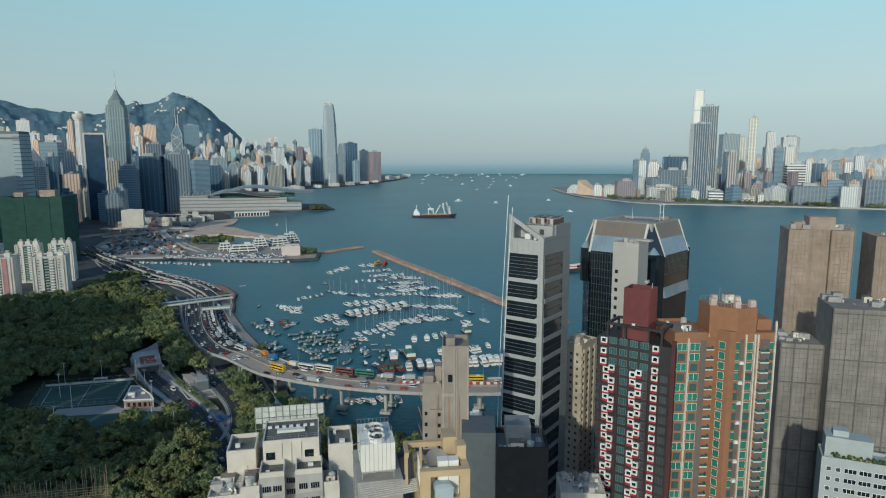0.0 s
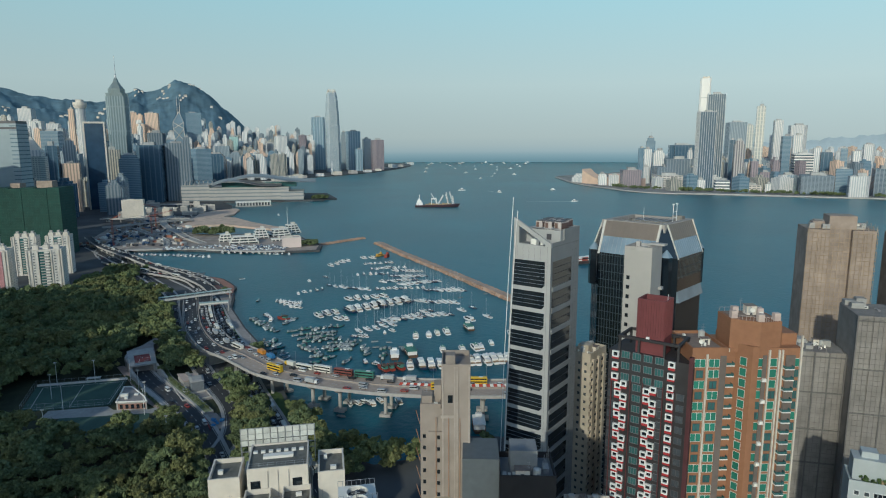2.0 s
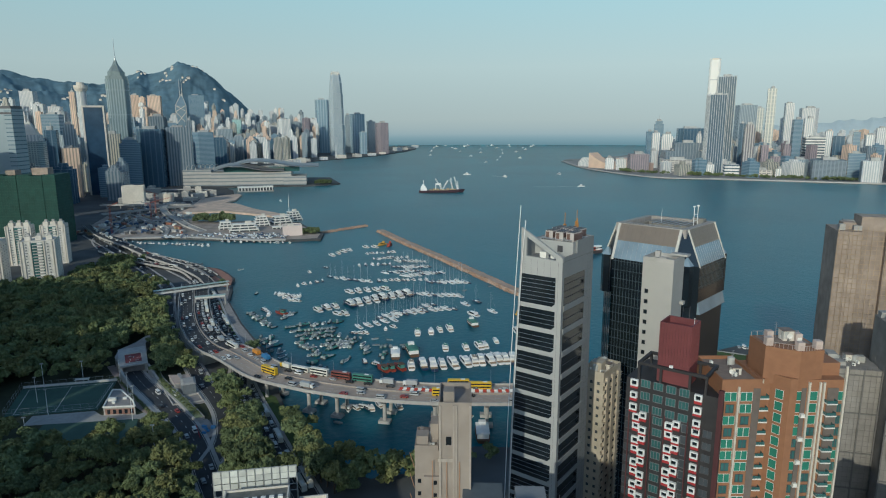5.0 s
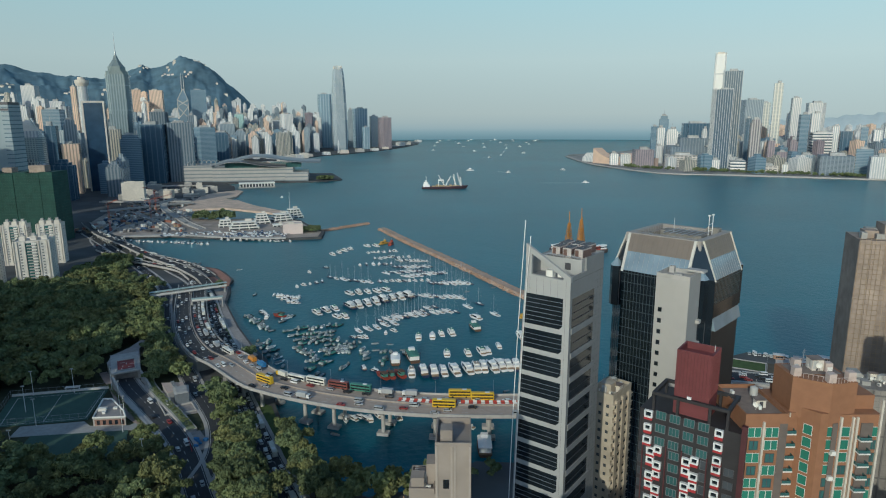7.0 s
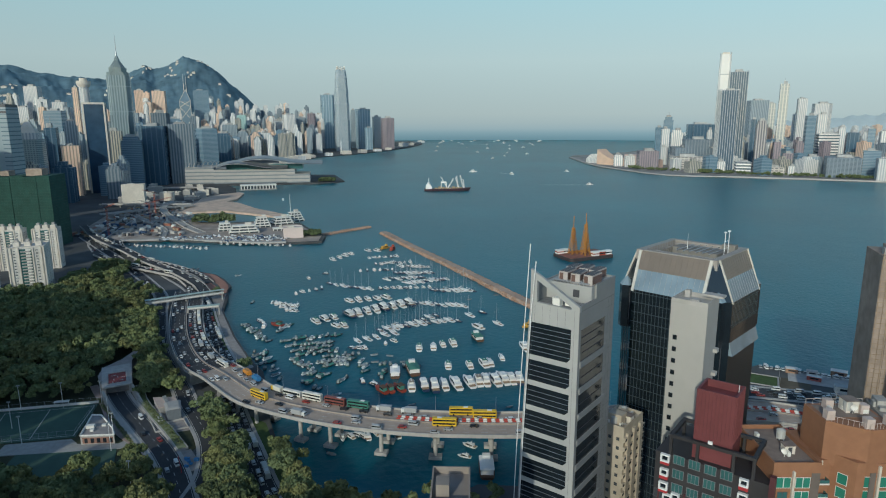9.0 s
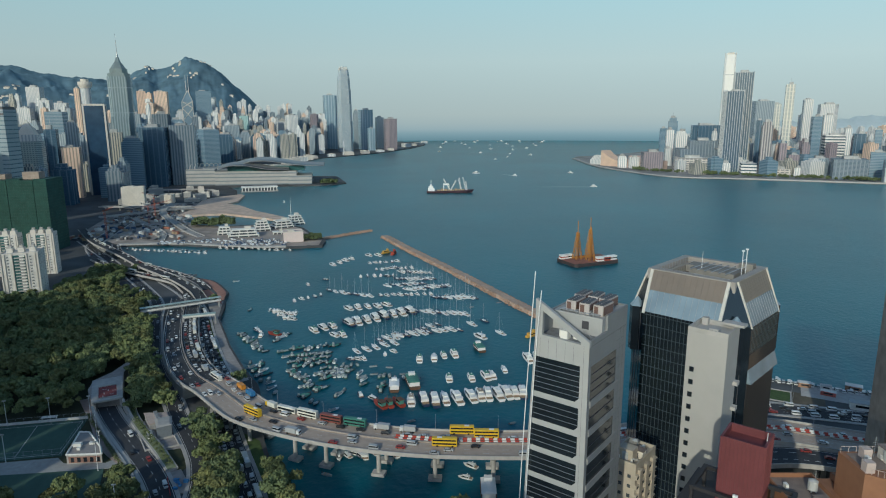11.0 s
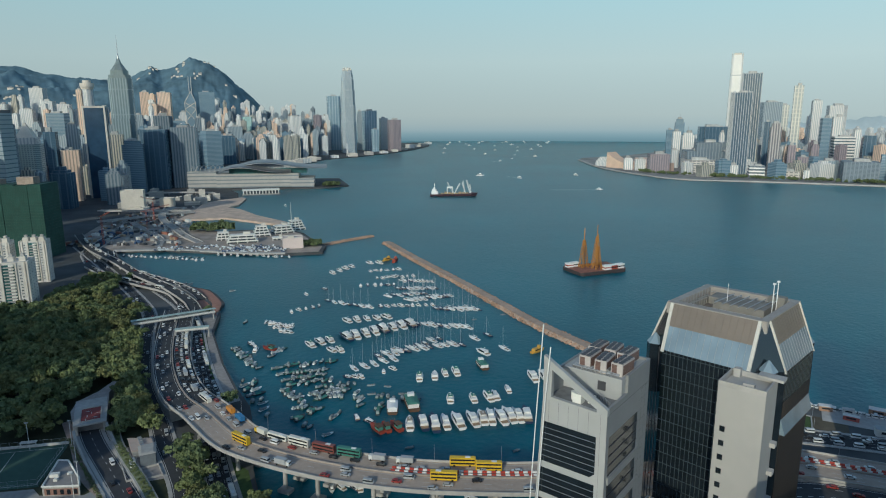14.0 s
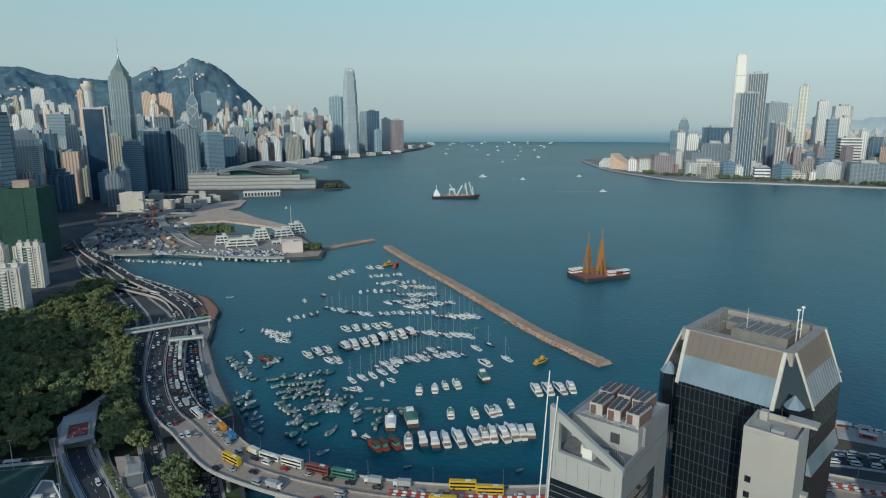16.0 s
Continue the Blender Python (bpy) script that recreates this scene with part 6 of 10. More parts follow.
def braced_tower():
    t = thing("braced_tower", -2893, -305, 3, 0, "faceted blue glass tower with white cross bracing and twin masts", "building")
    glass = shade("blue_mirror_glass", (0.17, 0.24, 0.30), 0.2, var=0.12, fine=0.02)
    a = 22.0
    bm = bmesh.new()
    for pts, h in (([(-a, -a), (a, -a), (0, 0)], 150), ([(a, -a), (a, a), (0, 0)], 262), ([(a, a), (-a, a), (0, 0)], 205), ([(-a, a), (-a, -a), (0, 0)], 110)):
        lo = [bm.verts.new((x, y, 0)) for x, y in pts]
        hi = [bm.verts.new((x, y, h - (28 if k < 2 else -18))) for k, (x, y) in enumerate(pts)]
        for k in range(3):
            bm.faces.new((lo[k], lo[(k + 1) % 3], hi[(k + 1) % 3], hi[k]))
        bm.faces.new(hi)
    part("shaft", bm, glass, t)
    bm = bmesh.new()
    for z in range(0, 240, 52):
        top = min(z + 52, 236)
        rod(bm, (a + 0.4, -a, z), (a + 0.4, a, top), 1.0, 4)
        rod(bm, (a + 0.4, a, z), (a + 0.4, -a, top), 1.0, 4)
    for y in (-a, a):
        rod(bm, (a + 0.4, y, 0), (a + 0.4, y, 236), 1.0, 4)
    rod(bm, (a, -a, 236), (0, 0, 282), 1.0, 4)
    rod(bm, (a, a, 236), (0, 0, 282), 1.0, 4)
    part("bracing", bm, WHITE_WALL, t)
    for y in (-5, 5):
        bm = bmesh.new()
        rod(bm, (2, y, 262), (2, y, 345), 1.3, 6, 0.5)
        part("mast", bm, WHITE_WALL, t)


braced_tower()


def round_tower():
    t = thing("round_tower", -2240, -480, 3, 0, "round pale tower with a ring-shaped top floor", "building")
    bm = bmesh.new()
    prism(bm, ring(15, 24), 0, 262)
    part("shaft", bm, STYLE["pale"][0], t)
    bm = bmesh.new()
    prism(bm, ring(17, 24), 262, 272, ring(21, 24))
    prism(bm, ring(21, 24), 272, 281)
    prism(bm, ring(12, 16), 281, 290)
    part("ring_floor", bm, WHITE_WALL, t)


round_tower()


def peaked_tower():
    t = thing("peaked_tower", -1290, -258, 3, 10, "grey-green tower with a white spired peak", "building")
    bm = bmesh.new()
    prism(bm, [(-22, -16), (-15, -23), (15, -23), (22, -16), (22, 16), (15, 23), (-15, 23), (-22, 16)], 0, 124)
    part("body", bm, facade("grey_green_pier_front", (0.40, 0.45, 0.43), (0.22, 0.28, 0.29), floor=3.6, bay=4.5, part_w=0.6, part_h=0.6), t)
    bm = bmesh.new()
    prism(bm, [(-17, -18), (17, -18), (17, 18), (-17, 18)], 124, 136)
    part("upper_floor", bm, STYLE["pale"][0], t)
    for q in range(4):
        bm = bmesh.new()
        m = Matrix.Rotation(q * math.pi / 2, 4, "Z")
        v = [bm.verts.new(m @ Vector(p)) for p in ((-15, -15, 136), (15, -15, 136), (0.8, -0.8, 163), (-0.8, -0.8, 163))]
        u = [bm.verts.new(m @ Vector(p)) for p in ((-14, -14, 136), (14, -14, 136))]
        bm.faces.new(v)
        bm.faces.new((v[1], v[0], u[0], u[1]))
        part("peak_face", bm, WHITE_WALL, t)
    bm = bmesh.new()
    rod(bm, (0, 0, 161), (0, 0, 190), 0.9, 5, 0.25)
    part("spire", bm, WHITE_PAINT, t)


peaked_tower()


def convention_hall():
    t = thing("convention_hall", -1650, 130, 3, 0, "waterfront convention hall with sweeping winged metal roofs", "building")
    wall = facade("hall_front", (0.46, 0.44, 0.41), (0.24, 0.27, 0.29), floor=9.0, bay=90.0, part_h=0.32, part_w=1.0, rnd=0.0)
    bm = bmesh.new()
    box(bm, -80, -120, 0, 20, 80, 34)
    box(bm, -60, 60, 0, 30, 118, 22)
    box(bm, -90, -190, 0, 10, -121, 40)
    part("podium", bm, wall, t)
    bm = bmesh.new()
    box(bm, -50, -90, 34, 8, 100, 46)
    part("glass_hall", bm, GLASS_TEAL, t)

    def wing(name, y0, y1, x0, x1, z, lift, droop):
        bm = bmesh.new()
        n, m_ = 18, 6
        top, low = [], []
        for i in range(n + 1):
            f = i / n
            y = y0 + (y1 - y0) * f
            zz = z + lift * math.sin(math.pi * (0.15 + 0.85 * f)) - droop * (2 * f - 1) ** 4 + 5 * math.sin(2 * math.pi * f)
            ra, rb = [], []
            for j in range(m_ + 1):
                g = j / m_
                w = 1 - 0.25 * (2 * f - 1) ** 2
                x = (x0 + x1) / 2 + (x1 - x0) / 2 * (2 * g - 1) * w
                arch = 6 * (1 - (2 * g - 1) ** 2)
                ra.append(bm.verts.new((x, y, zz + arch)))
                rb.append(bm.verts.new((x, y, zz + arch - 1.6)))
            top.append(ra)
            low.append(rb)
        for i in range(n):
            for j in range(m_):
                bm.faces.new((top[i][j], top[i + 1][j], top[i + 1][j + 1], top[i][j + 1]))
                bm.faces.new((low[i][j], low[i][j + 1], low[i + 1][j + 1], low[i + 1][j]))
            for j in (0, m_):
                bm.faces.new((top[i][j], low[i][j], low[i + 1][j], top[i + 1][j]))
        part(name, bm, shade(name + "_metal", (0.36, 0.36, 0.36), 0.45, metal=0.3, var=0.08), t, "sweeping pale metal roof wing", True)

    wing("roof_wing", -70, 150, -64, 26, 49, 8, 3)
    wing("low_roof_wing", -112, 62, -40, 34, 42, 5, 4)
    bm = bmesh.new()
    for k in range(7):
        y = -180 + k * 11
        n = 9
        for i in range(n):
            a0, a1 = math.pi * i / n, math.pi * (i + 1) / n
            rod(bm, (10 - 40 * math.cos(a0) - 40, y, 40 + 12 * math.sin(a0)), (10 - 40 * math.cos(a1) - 40, y, 40 + 12 * math.sin(a1)), 0.8, 4)
    part("arched_rib", bm, WHITE_WALL, t)


convention_hall()


def culture_hall():
    t = thing("culture_hall", -2050, 1262, 3, 28, "windowless cream culture hall with a swooping roof", "building")
    cream = shade("cream_tile", (0.66, 0.48, 0.36), 0.7, var=0.08, fine=0.05)
    bm = bmesh.new()
    pts = [(-45, 8), (-44, 52), (-25, 38), (0, 26), (20, 20), (45, 18), (45, 0), (-45, 0)]
    a = [bm.verts.new((x, -24, z)) for x, z in pts]
    b = [bm.verts.new((x, 24, z)) for x, z in pts]
    n = len(pts)
    bm.faces.new(a[::-1])
    bm.faces.new(b)
    for i in range(n):
        bm.faces.new((a[i], a[(i + 1) % n], b[(i + 1) % n], b[i]))
    bmesh.ops.recalc_face_normals(bm, faces=bm.faces)
    part("hall", bm, cream, t)
    bm = bmesh.new()
    box(bm, 46, -30, 0, 190, 20, 26)
    box(bm, 60, -10, 26, 150, 30, 38)
    part("low_wing", bm, shade("pale_pink_wall", (0.60, 0.46, 0.40), 0.7, var=0.1, fine=0.04), t)
    bm = bmesh.new()
    box(bm, -120, 10, 0, -50, 50, 16)
    for k in range(4):
        box(bm, -118 + k * 3, 12 + k * 2, 16 + k * 4, -56 - k * 5, 48 - k * 2, 19.5 + k * 4)
    part("terminal", bm, STYLE["white"][0], t)


culture_hall()

# ---- dense streets of towers further in ----
fill = random.Random(77)


crowd = {}


def crowd_tower(x, y, w, h, style):
    """One more tower of the far crowd, joined with the others of its look."""
    bm = crowd.setdefault(style, bmesh.new())
    d = w * fill.uniform(0.8, 1.1)
    k = fill.random()
    if k < 0.5:
        cbox(bm, x, y, 2.9, d, w, h)
    elif k < 0.8:
        cbox(bm, x, y, 2.9, d, w * 0.62, h)
        cbox(bm, x, y, 2.9, d * 0.62, w, h * 0.985)
    else:
        cbox(bm, x, y, 2.9, d, w, h * 0.93)
        cbox(bm, x, y, 2.9, d * 0.7, w * 0.7, h)
    cbox(bm, x, y, 2.9 + h, d * 0.4, w * 0.4, fill.uniform(3, 8))


def scatter(n, a0, a1, r0, r1, height, styles, wide, ok=None):
    for _ in range(n):
        a, rr = fill.uniform(a0, a1), fill.uniform(r0, r1)
        x, y = HOME.x - rr * math.sin(radians(a)), HOME.y + rr * math.cos(radians(a))
        if ok and not ok(x, y):
            continue
        crowd_tower(x, y, fill.uniform(*wide), height(rr, a) * fill.uniform(0.75, 1.15), fill.choice(styles))


RES = ["pale", "pale", "warm", "warm", "white", "grey", "beige", "brown"]
OFF = ["bluegrey", "bluegrey", "navy", "grey", "brown", "beige", "pale"]
scatter(170, 90.8, 101.2, 3050, 3800, lambda q, a: 95 + (q - 3050) * 0.15 + (a - 90) * 4.5, RES, (17, 27))
scatter(46, 92.5, 101.5, 2650, 3050, lambda q, a: 95, OFF + RES, (22, 38))
scatter(120, 101.5, 117.5, 1800, 2700, lambda q, a: 95 + (q - 1800) * 0.055, OFF + OFF + ["pale", "grey", "warm"], (20, 34))
scatter(46, 103.5, 117.5, 2650, 3400, lambda q, a: 170 + (q - 2650) * 0.12, RES, (16, 24))
scatter(40, 104.5, 118, 1250, 1800, lambda q, a: 72, OFF + ["plum", "white"], (20, 36), ok=lambda x, y: y < -130)
scatter(110, 44, 60, 2300, 3500, lambda q, a: 78, RES + ["bluegrey", "plum"], (20, 36))
scatter(100, 40, 56, 2700, 4000, lambda q, a: 105, ["pale", "warm", "white"], (18, 30))
scatter(26, 40, 62, 1900, 2400, lambda q, a: 42, OFF + RES, (25, 50), ok=lambda x, y: x < -1330 - (1700 - y) * 0.35 - 150 and y > 1330)

for style, bm in crowd.items():
    tagged(new("city_towers", link_mesh("city_towers", bm, STYLE[style][0])), "crowded far city towers, " + STYLE[style][1], "buildings", kind="stuff")

# houses on the ridge
def hill_house(a, rr, z, w):
    t = thing("hill_house", HOME.x - rr * math.sin(radians(a)), HOME.y + rr * math.cos(radians(a)), z, 10, "white houses on the wooded ridge", "house", "ridge houses")
    bm = bmesh.new()
    box(bm, -6, -w / 2, -14, 6, w / 2, 9)
    part("wall", bm, WHITE_WALL, t)
    bm = bmesh.new()
    box(bm, -6.4, -w / 2 - 0.4, 9, 6.4, w / 2 + 0.4, 10)
    box(bm, -3, -w / 4, 10, 3, w / 4, 13)
    part("roof", bm, ROOF_GREY, t)


bpy.context.view_layer.update()
hill = bpy.data.objects["hill"]
for a, r0, n in ((114.4, 4050, 7), (113.6, 4100, 5), (102.6, 4380, 8), (101.4, 4250, 7), (100.3, 4480, 5), (111.6, 3700, 4), (106.0, 4350, 3), (107.4, 4150, 4), (98.9, 4200, 2), (110.0, 4100, 3), (104.6, 4450, 4)):
    for k in range(n):
        b, rr = a + fill.uniform(-0.55, 0.55), r0 + fill.uniform(-60, 60)
        x, y = HOME.x - rr * math.sin(radians(b)), HOME.y + rr * math.cos(radians(b))
        ok, p, _, _ = hill.ray_cast(Vector((x, y, 2000)), Vector((0, 0, -1)))
        if ok:
            hill_house(b, rr, p.z - 3, fill.uniform(8, 22))

# hill colour paled towards the sky, with the haze painted in
FAR_HAZED = shade("far_hill", (0.44, 0.50, 0.53), 0.95, var=0.06, fine=0.01, spec=0.05)
far_ridge("hill_far", [(61, 20), (58, 90), (54, 135), (50, 150), (46, 180), (42, 200), (36, 160)], FAR_HAZED, "far hills in haze-pale colour behind the opposite shore", 4500, 3)

# unseen blocks added beside and behind the way to shade park and western streets
for x, y, h in ((10, 188, 115), (20, 62, 125), (40, -5, 140), (62, 12, 140), (72, 32, 130), (-60, -60, 165), (0, -20, 172), (-120, -70, 165), (-180, -85, 165), (-240, -105, 150), (45, 20, 120), (-300, -135, 130), (-380, -165, 115), (-30, -42, 178), (-150, -80, 165), (-210, -95, 155), (-270, -120, 145), (-340, -150, 120), (-30, -110, 180), (-150, -150, 190), (-90, -140, 190)):
    tower_block(x, y, 26, h, "pale", fill, turn=40, group="apartment blocks behind the park")
for x, y, h in ((-790, -185, 150), (-820, -260, 160), (-860, -210, 150), (-690, -320, 180), (-900, -330, 170), (-1000, -330, 190), (-1420, -440, 240), (-1330, -430, 240), (-1500, -485, 260), (-1140, -345, 215), (-1080, -410, 225), (-1240, -400, 210), (-950, -390, 200)):
    tower_block(x, y, 42, h, "grey", fill, turn=10, group="office blocks south of the road")


# ---- a bamboo-scaffolded roof and the clutter on near roofs ----
def bamboo_block():
    t = thing("scaffolded_block", -25, 205, 3, 0, "low block with bamboo scaffold poles above its roof", "building")
    bm = bmesh.new()
    box(bm, -20, 0, 0, 0, 36, 66)
    part("body", bm, CONCRETE, t)
    r = random.Random(21)
    bm = bmesh.new()
    for k in range(34):
        y = 1.0 + k * 1.08 + r.uniform(-0.2, 0.2)
        top = 71.0 + r.uniform(0, 1.4) + (2.0 if k > 27 else 0)
        rod(bm, (-21.0, y, 50), (-21.0 + r.uniform(-0.2, 0.2), y + r.uniform(-0.15, 0.15), top), 0.07, 4)
        if k % 2:
            rod(bm, (-19.8, y, 50), (-19.8, y, top - 1.2), 0.06, 4)
    tagged(part("bamboo_pole", bm, BAMBOO, t), kind="stuff")
    bm = bmesh.new()
    for z in (66.4, 67.6, 68.9):
        rod(bm, (-21.1, 0.5, z), (-21.1, 37.3, z + r.uniform(-0.15, 0.15)), 0.08, 4)
        rod(bm, (-19.9, 0.5, z), (-19.9, 37.3, z), 0.07, 4)
    for k in range(12):
        rod(bm, (-21.2, 1 + k * 3.2, 66.2), (-19.6, 1.2 + k * 3.2, 66.2), 0.07, 4)
    rod(bm, (-21.2, 14, 64), (-21.2, 20, 69), 0.07, 4)
    part("bamboo_ledger", bm, BAMBOO, t)
    bm = bmesh.new()
    box(bm, -20.8, 1, 65.9, -19.9, 36.5, 66.0)
    part("plank", bm, BAMBOO, t)


bamboo_block()

AC_UNIT = bmesh.new()
box(AC_UNIT, -0.55, -0.3, 0.15, 0.55, 0.3, 1.05, 0)
box(AC_UNIT, -0.5, -0.25, 0, 0.5, 0.25, 0.15, 1)
for q in (-0.22,):
    v = [AC_UNIT.verts.new((q + 0.36 * math.cos(k * 0.6283), -0.31, 0.6 + 0.36 * math.sin(k * 0.6283))) for k in range(10)]
    AC_UNIT.faces.new(v).material_index = 1
AC_UNIT = link_mesh("air_conditioner", AC_UNIT, (TANK_WHITE, DARK_STEEL))
TANK = bmesh.new()
prism(TANK, ring(0.9, 14), 0.5, 2.3)
prism(TANK, ring(0.9, 14), 2.3, 2.6, ring(0.25, 14))
for sx in (-0.5, 0.5):
    for sy in (-0.5, 0.5):
        box(TANK, sx - 0.08, sy - 0.08, 0, sx + 0.08, sy + 0.08, 0.5)
TANK = link_mesh("water_tank", TANK, shade("roof_tank_paint", (0.46, 0.46, 0.44), 0.6, var=0.2, rnd=0.4))
DISH = bmesh.new()
last = None
for k in range(4):
    rr, zz = 0.65 * (k + 0.02) / 3, 0.18 * (k / 3) ** 2
    now = [DISH.verts.new((rr * math.cos(a * 0.6283), zz * -1 - 0.2, 1.4 + rr * math.sin(a * 0.6283))) for a in range(10)]
    if last:
        for a in range(10):
            DISH.faces.new((last[a], last[(a + 1) % 10], now[(a + 1) % 10], now[a]))
    last = now
rod(DISH, (0, 0, 0), (0, -0.1, 1.4), 0.06, 5)
DISH = link_mesh("dish", DISH, TANK_WHITE)
DUCT = shade("dull_duct_metal", (0.40, 0.40, 0.38), 0.45, metal=0.5, var=0.25)
STAIN = shade("rusty_sheet_roof", (0.24, 0.19, 0.16), 0.8, var=0.35, fine=0.5)


def clutter(t, x0, y0, x1, y1, z, seed, n=8):
    """Air conditioners, tanks, ducts, sheet roofs, rails and aerials within a patch of flat roof."""
    r = random.Random(seed)
    X = lambda m=0.8: r.uniform(x0 + m, x1 - m) if x1 - x0 > 2 * m else (x0 + x1) / 2
    Y = lambda m=0.8: r.uniform(y0 + m, y1 - m) if y1 - y0 > 2 * m else (y0 + y1) / 2
    for k in range(n):
        piece("air_conditioner", AC_UNIT, t, pose(X(), Y(), z, 0, 0, r.choice((0, 90, 180, 270))))
    for k in range(max(1, n // 4)):
        piece("water_tank", TANK, t, pose(X(1.1), Y(1.1), z, 0, 0, 0))
    for k in range(max(1, n // 6)):
        piece("dish", DISH, t, pose(X(), Y(), z, 0, 0, r.uniform(-60, 60)))
    for k in range(n // 3):
        bm = bmesh.new()
        a, b = X(), Y()
        L = r.uniform(2, 5)
        c, d = (min(x1, a + L), b) if r.random() < 0.5 else (a, min(y1, b + L))
        for off in (0, 0.3, 0.6)[: r.randint(1, 3)]:
            q = (off, 0) if c == a else (0, off)
            rod(bm, (a + q[0], b + q[1], z + 0.4), (c + q[0], d + q[1], z + 0.4), 0.09, 5)
            rod(bm, (a + q[0], b + q[1], z), (a + q[0], b + q[1], z + 0.4), 0.09, 5)
            rod(bm, (c + q[0], d + q[1], z), (c + q[0], d + q[1], z + 0.4), 0.09, 5)
        part("pipe", bm, (DUCT, CONCRETE_PALE, STAIN)[k % 3], t)
    for k in range(max(1, n // 5)):
        a, b = X(1.4), Y(1.2)
        w, d, h = r.uniform(1.6, 3.4), r.uniform(1.4, 2.8), r.uniform(1.6, 2.6)
        bm = bmesh.new()
        box(bm, a - w / 2, b - d / 2, z, a + w / 2, b + d / 2, z + h)
        hut = part("roof_hut", bm, (WHITE_WALL, CONCRETE_PALE, CONCRETE)[k % 3], t)
        bm = bmesh.new()
        prism(bm, [(a - w / 2 - 0.2, b - d / 2 - 0.2), (a + w / 2 + 0.2, b - d / 2 - 0.2), (a + w / 2 + 0.2, b + d / 2 + 0.2), (a - w / 2 - 0.2, b + d / 2 + 0.2)], z + h, z + h + 0.12)
        part("sheet_roof", bm, (STAIN, DUCT, ROOF_GREY)[k % 3], hut)
        bm = bmesh.new()
        box(bm, a - 0.4, b - d / 2 - 0.03, z, a + 0.4, b - d / 2, z + 1.5)
        part("door", bm, DARK_STEEL, hut)
    bm = bmesh.new()
    a, b = X(), Y()
    rod(bm, (a, b, z), (a, b, z + 4.2), 0.05, 4)
    for k in range(4):
        rod(bm, (a - 0.5, b, z + 2.6 + k * 0.45), (a + 0.5, b, z + 2.6 + k * 0.45), 0.03, 3)
    part("aerial", bm, STEEL, t)


def find(name):
    return [o for o in bpy.data.objects if o.parent is None and o.name.split(".")[0] == name]


terr = find("terrace_block")[0]
for i, (x0, y0, x1, y1, z, n) in enumerate(((-4.1, -7.1, -0.6, 1.1, 67.6, 8), (15.0, -5.6, 18.2, -0.4, 66.1, 6))):
    clutter(terr, x0, y0, x1, y1, z, 60 + i, n)
for i, ob in enumerate(sorted(find("old_block"), key=lambda o: o.name)):
    sx, sy, h = ((10.5, 10, 65.5), (13, 12, 48), (4, 5, 106.5))[i]
    clutter(ob, -sx + 0.6, 0.6, -0.6, sy - 0.6, h, 80 + i, (14, 9, 2)[i])
clutter(find("roof_frame_block")[0], -10, 10, -5, 22, 72.5, 90, 7)
clutter(find("charcoal_block")[0], -12.5, 0.8, -1, 3, 71.6, 91, 5)
clutter(find("white_block")[0], -22, 1, -1, 8, 57, 92, 10)
clutter(find("apartment_block")[0], -7.4, 0.6, -0.6, 12.4, 74.5, 93, 8)
for ob in find("slab_tower"):
    if abs(ob.matrix_basis.translation.x + 51.6) < 1:
        clutter(ob, -12.2, 1.6, -7.8, 9.6, 84.0, 94, 4)
for i, ob in enumerate(find("scaffolded_tower")):
    sx, sy, h = ((27, 20, 110.5), (24, 20, 109), (15.5, 14, 71.5), (31, 20, 88))[i]
    clutter(ob, -sx + 2, 2, -2, sy - 2, h, 100 + i, 6)

# the orange tower's flat roofs
for ob in find("apartment_tower"):
    if abs(ob.matrix_basis.translation.x + 49.4) < 1:
        for k, (x0, y0, x1, y1, z) in enumerate(((-29.2, 0.4, -20.6, 15.6, 94.4), (-11.5, 12.4, -0.4, 15.6, 95.0), (-17.0, 5.5, -6.4, 11.2, 102.2))):
            bm = bmesh.new()
            box(bm, x0, y0, z, x1, y1, z + 0.05)
            part("roof_deck", bm, STAIN, ob)
            clutter(ob, x0 + 0.4, y0 + 0.4, x1 - 0.4, y1 - 0.4, z + 0.05, 120 + k, (2, 3, 4)[k])
        bm = bmesh.new()
        rim(bm, -29.6, 0, -20.2, 16, 94.4, 0.9, 0.3)
        part("parapet", bm, ORANGE, ob)


# ---- boats in the shelter ----
GEL = shade("white_gelcoat", (0.84, 0.83, 0.80), 0.3, var=0.08, rnd=0.25, space="object")
TEAK = shade("teak_deck", (0.36, 0.26, 0.17), 0.7, var=0.2, space="object")
BOAT_GLASS = shade("boat_window", (0.02, 0.025, 0.03), 0.1, spec=0.8)
CANVAS_BLUE = shade("blue_canvas", (0.05, 0.09, 0.17), 0.8, var=0.2)
HULL_BLUE = shade("navy_hull", (0.03, 0.05, 0.10), 0.35, var=0.15)
HULL_GREEN = shade("green_hull", (0.035, 0.10, 0.085), 0.6, var=0.3, rnd=0.6)
HULL_DARK = shade("dark_hull", (0.05, 0.06, 0.065), 0.7, var=0.3, rnd=0.5)
HULL_RED = shade("red_hull", (0.33, 0.06, 0.035), 0.6, var=0.25)
TARP_GREEN = shade("green_tarpaulin", (0.09, 0.25, 0.20), 0.8, var=0.3)
DECKHOUSE = shade("weathered_deckhouse", (0.33, 0.37, 0.36), 0.7, var=0.3, rnd=0.9, space="object")
TARP_GREY = shade("grey_tarpaulin", (0.30, 0.33, 0.33), 0.85, var=0.3, rnd=0.6)
WOOD_DARK = shade("dark_wood", (0.13, 0.075, 0.045), 0.7, var=0.3)
BOAT_YELLOW = shade("yellow_boat_paint", (0.60, 0.36, 0.07), 0.5, var=0.15)
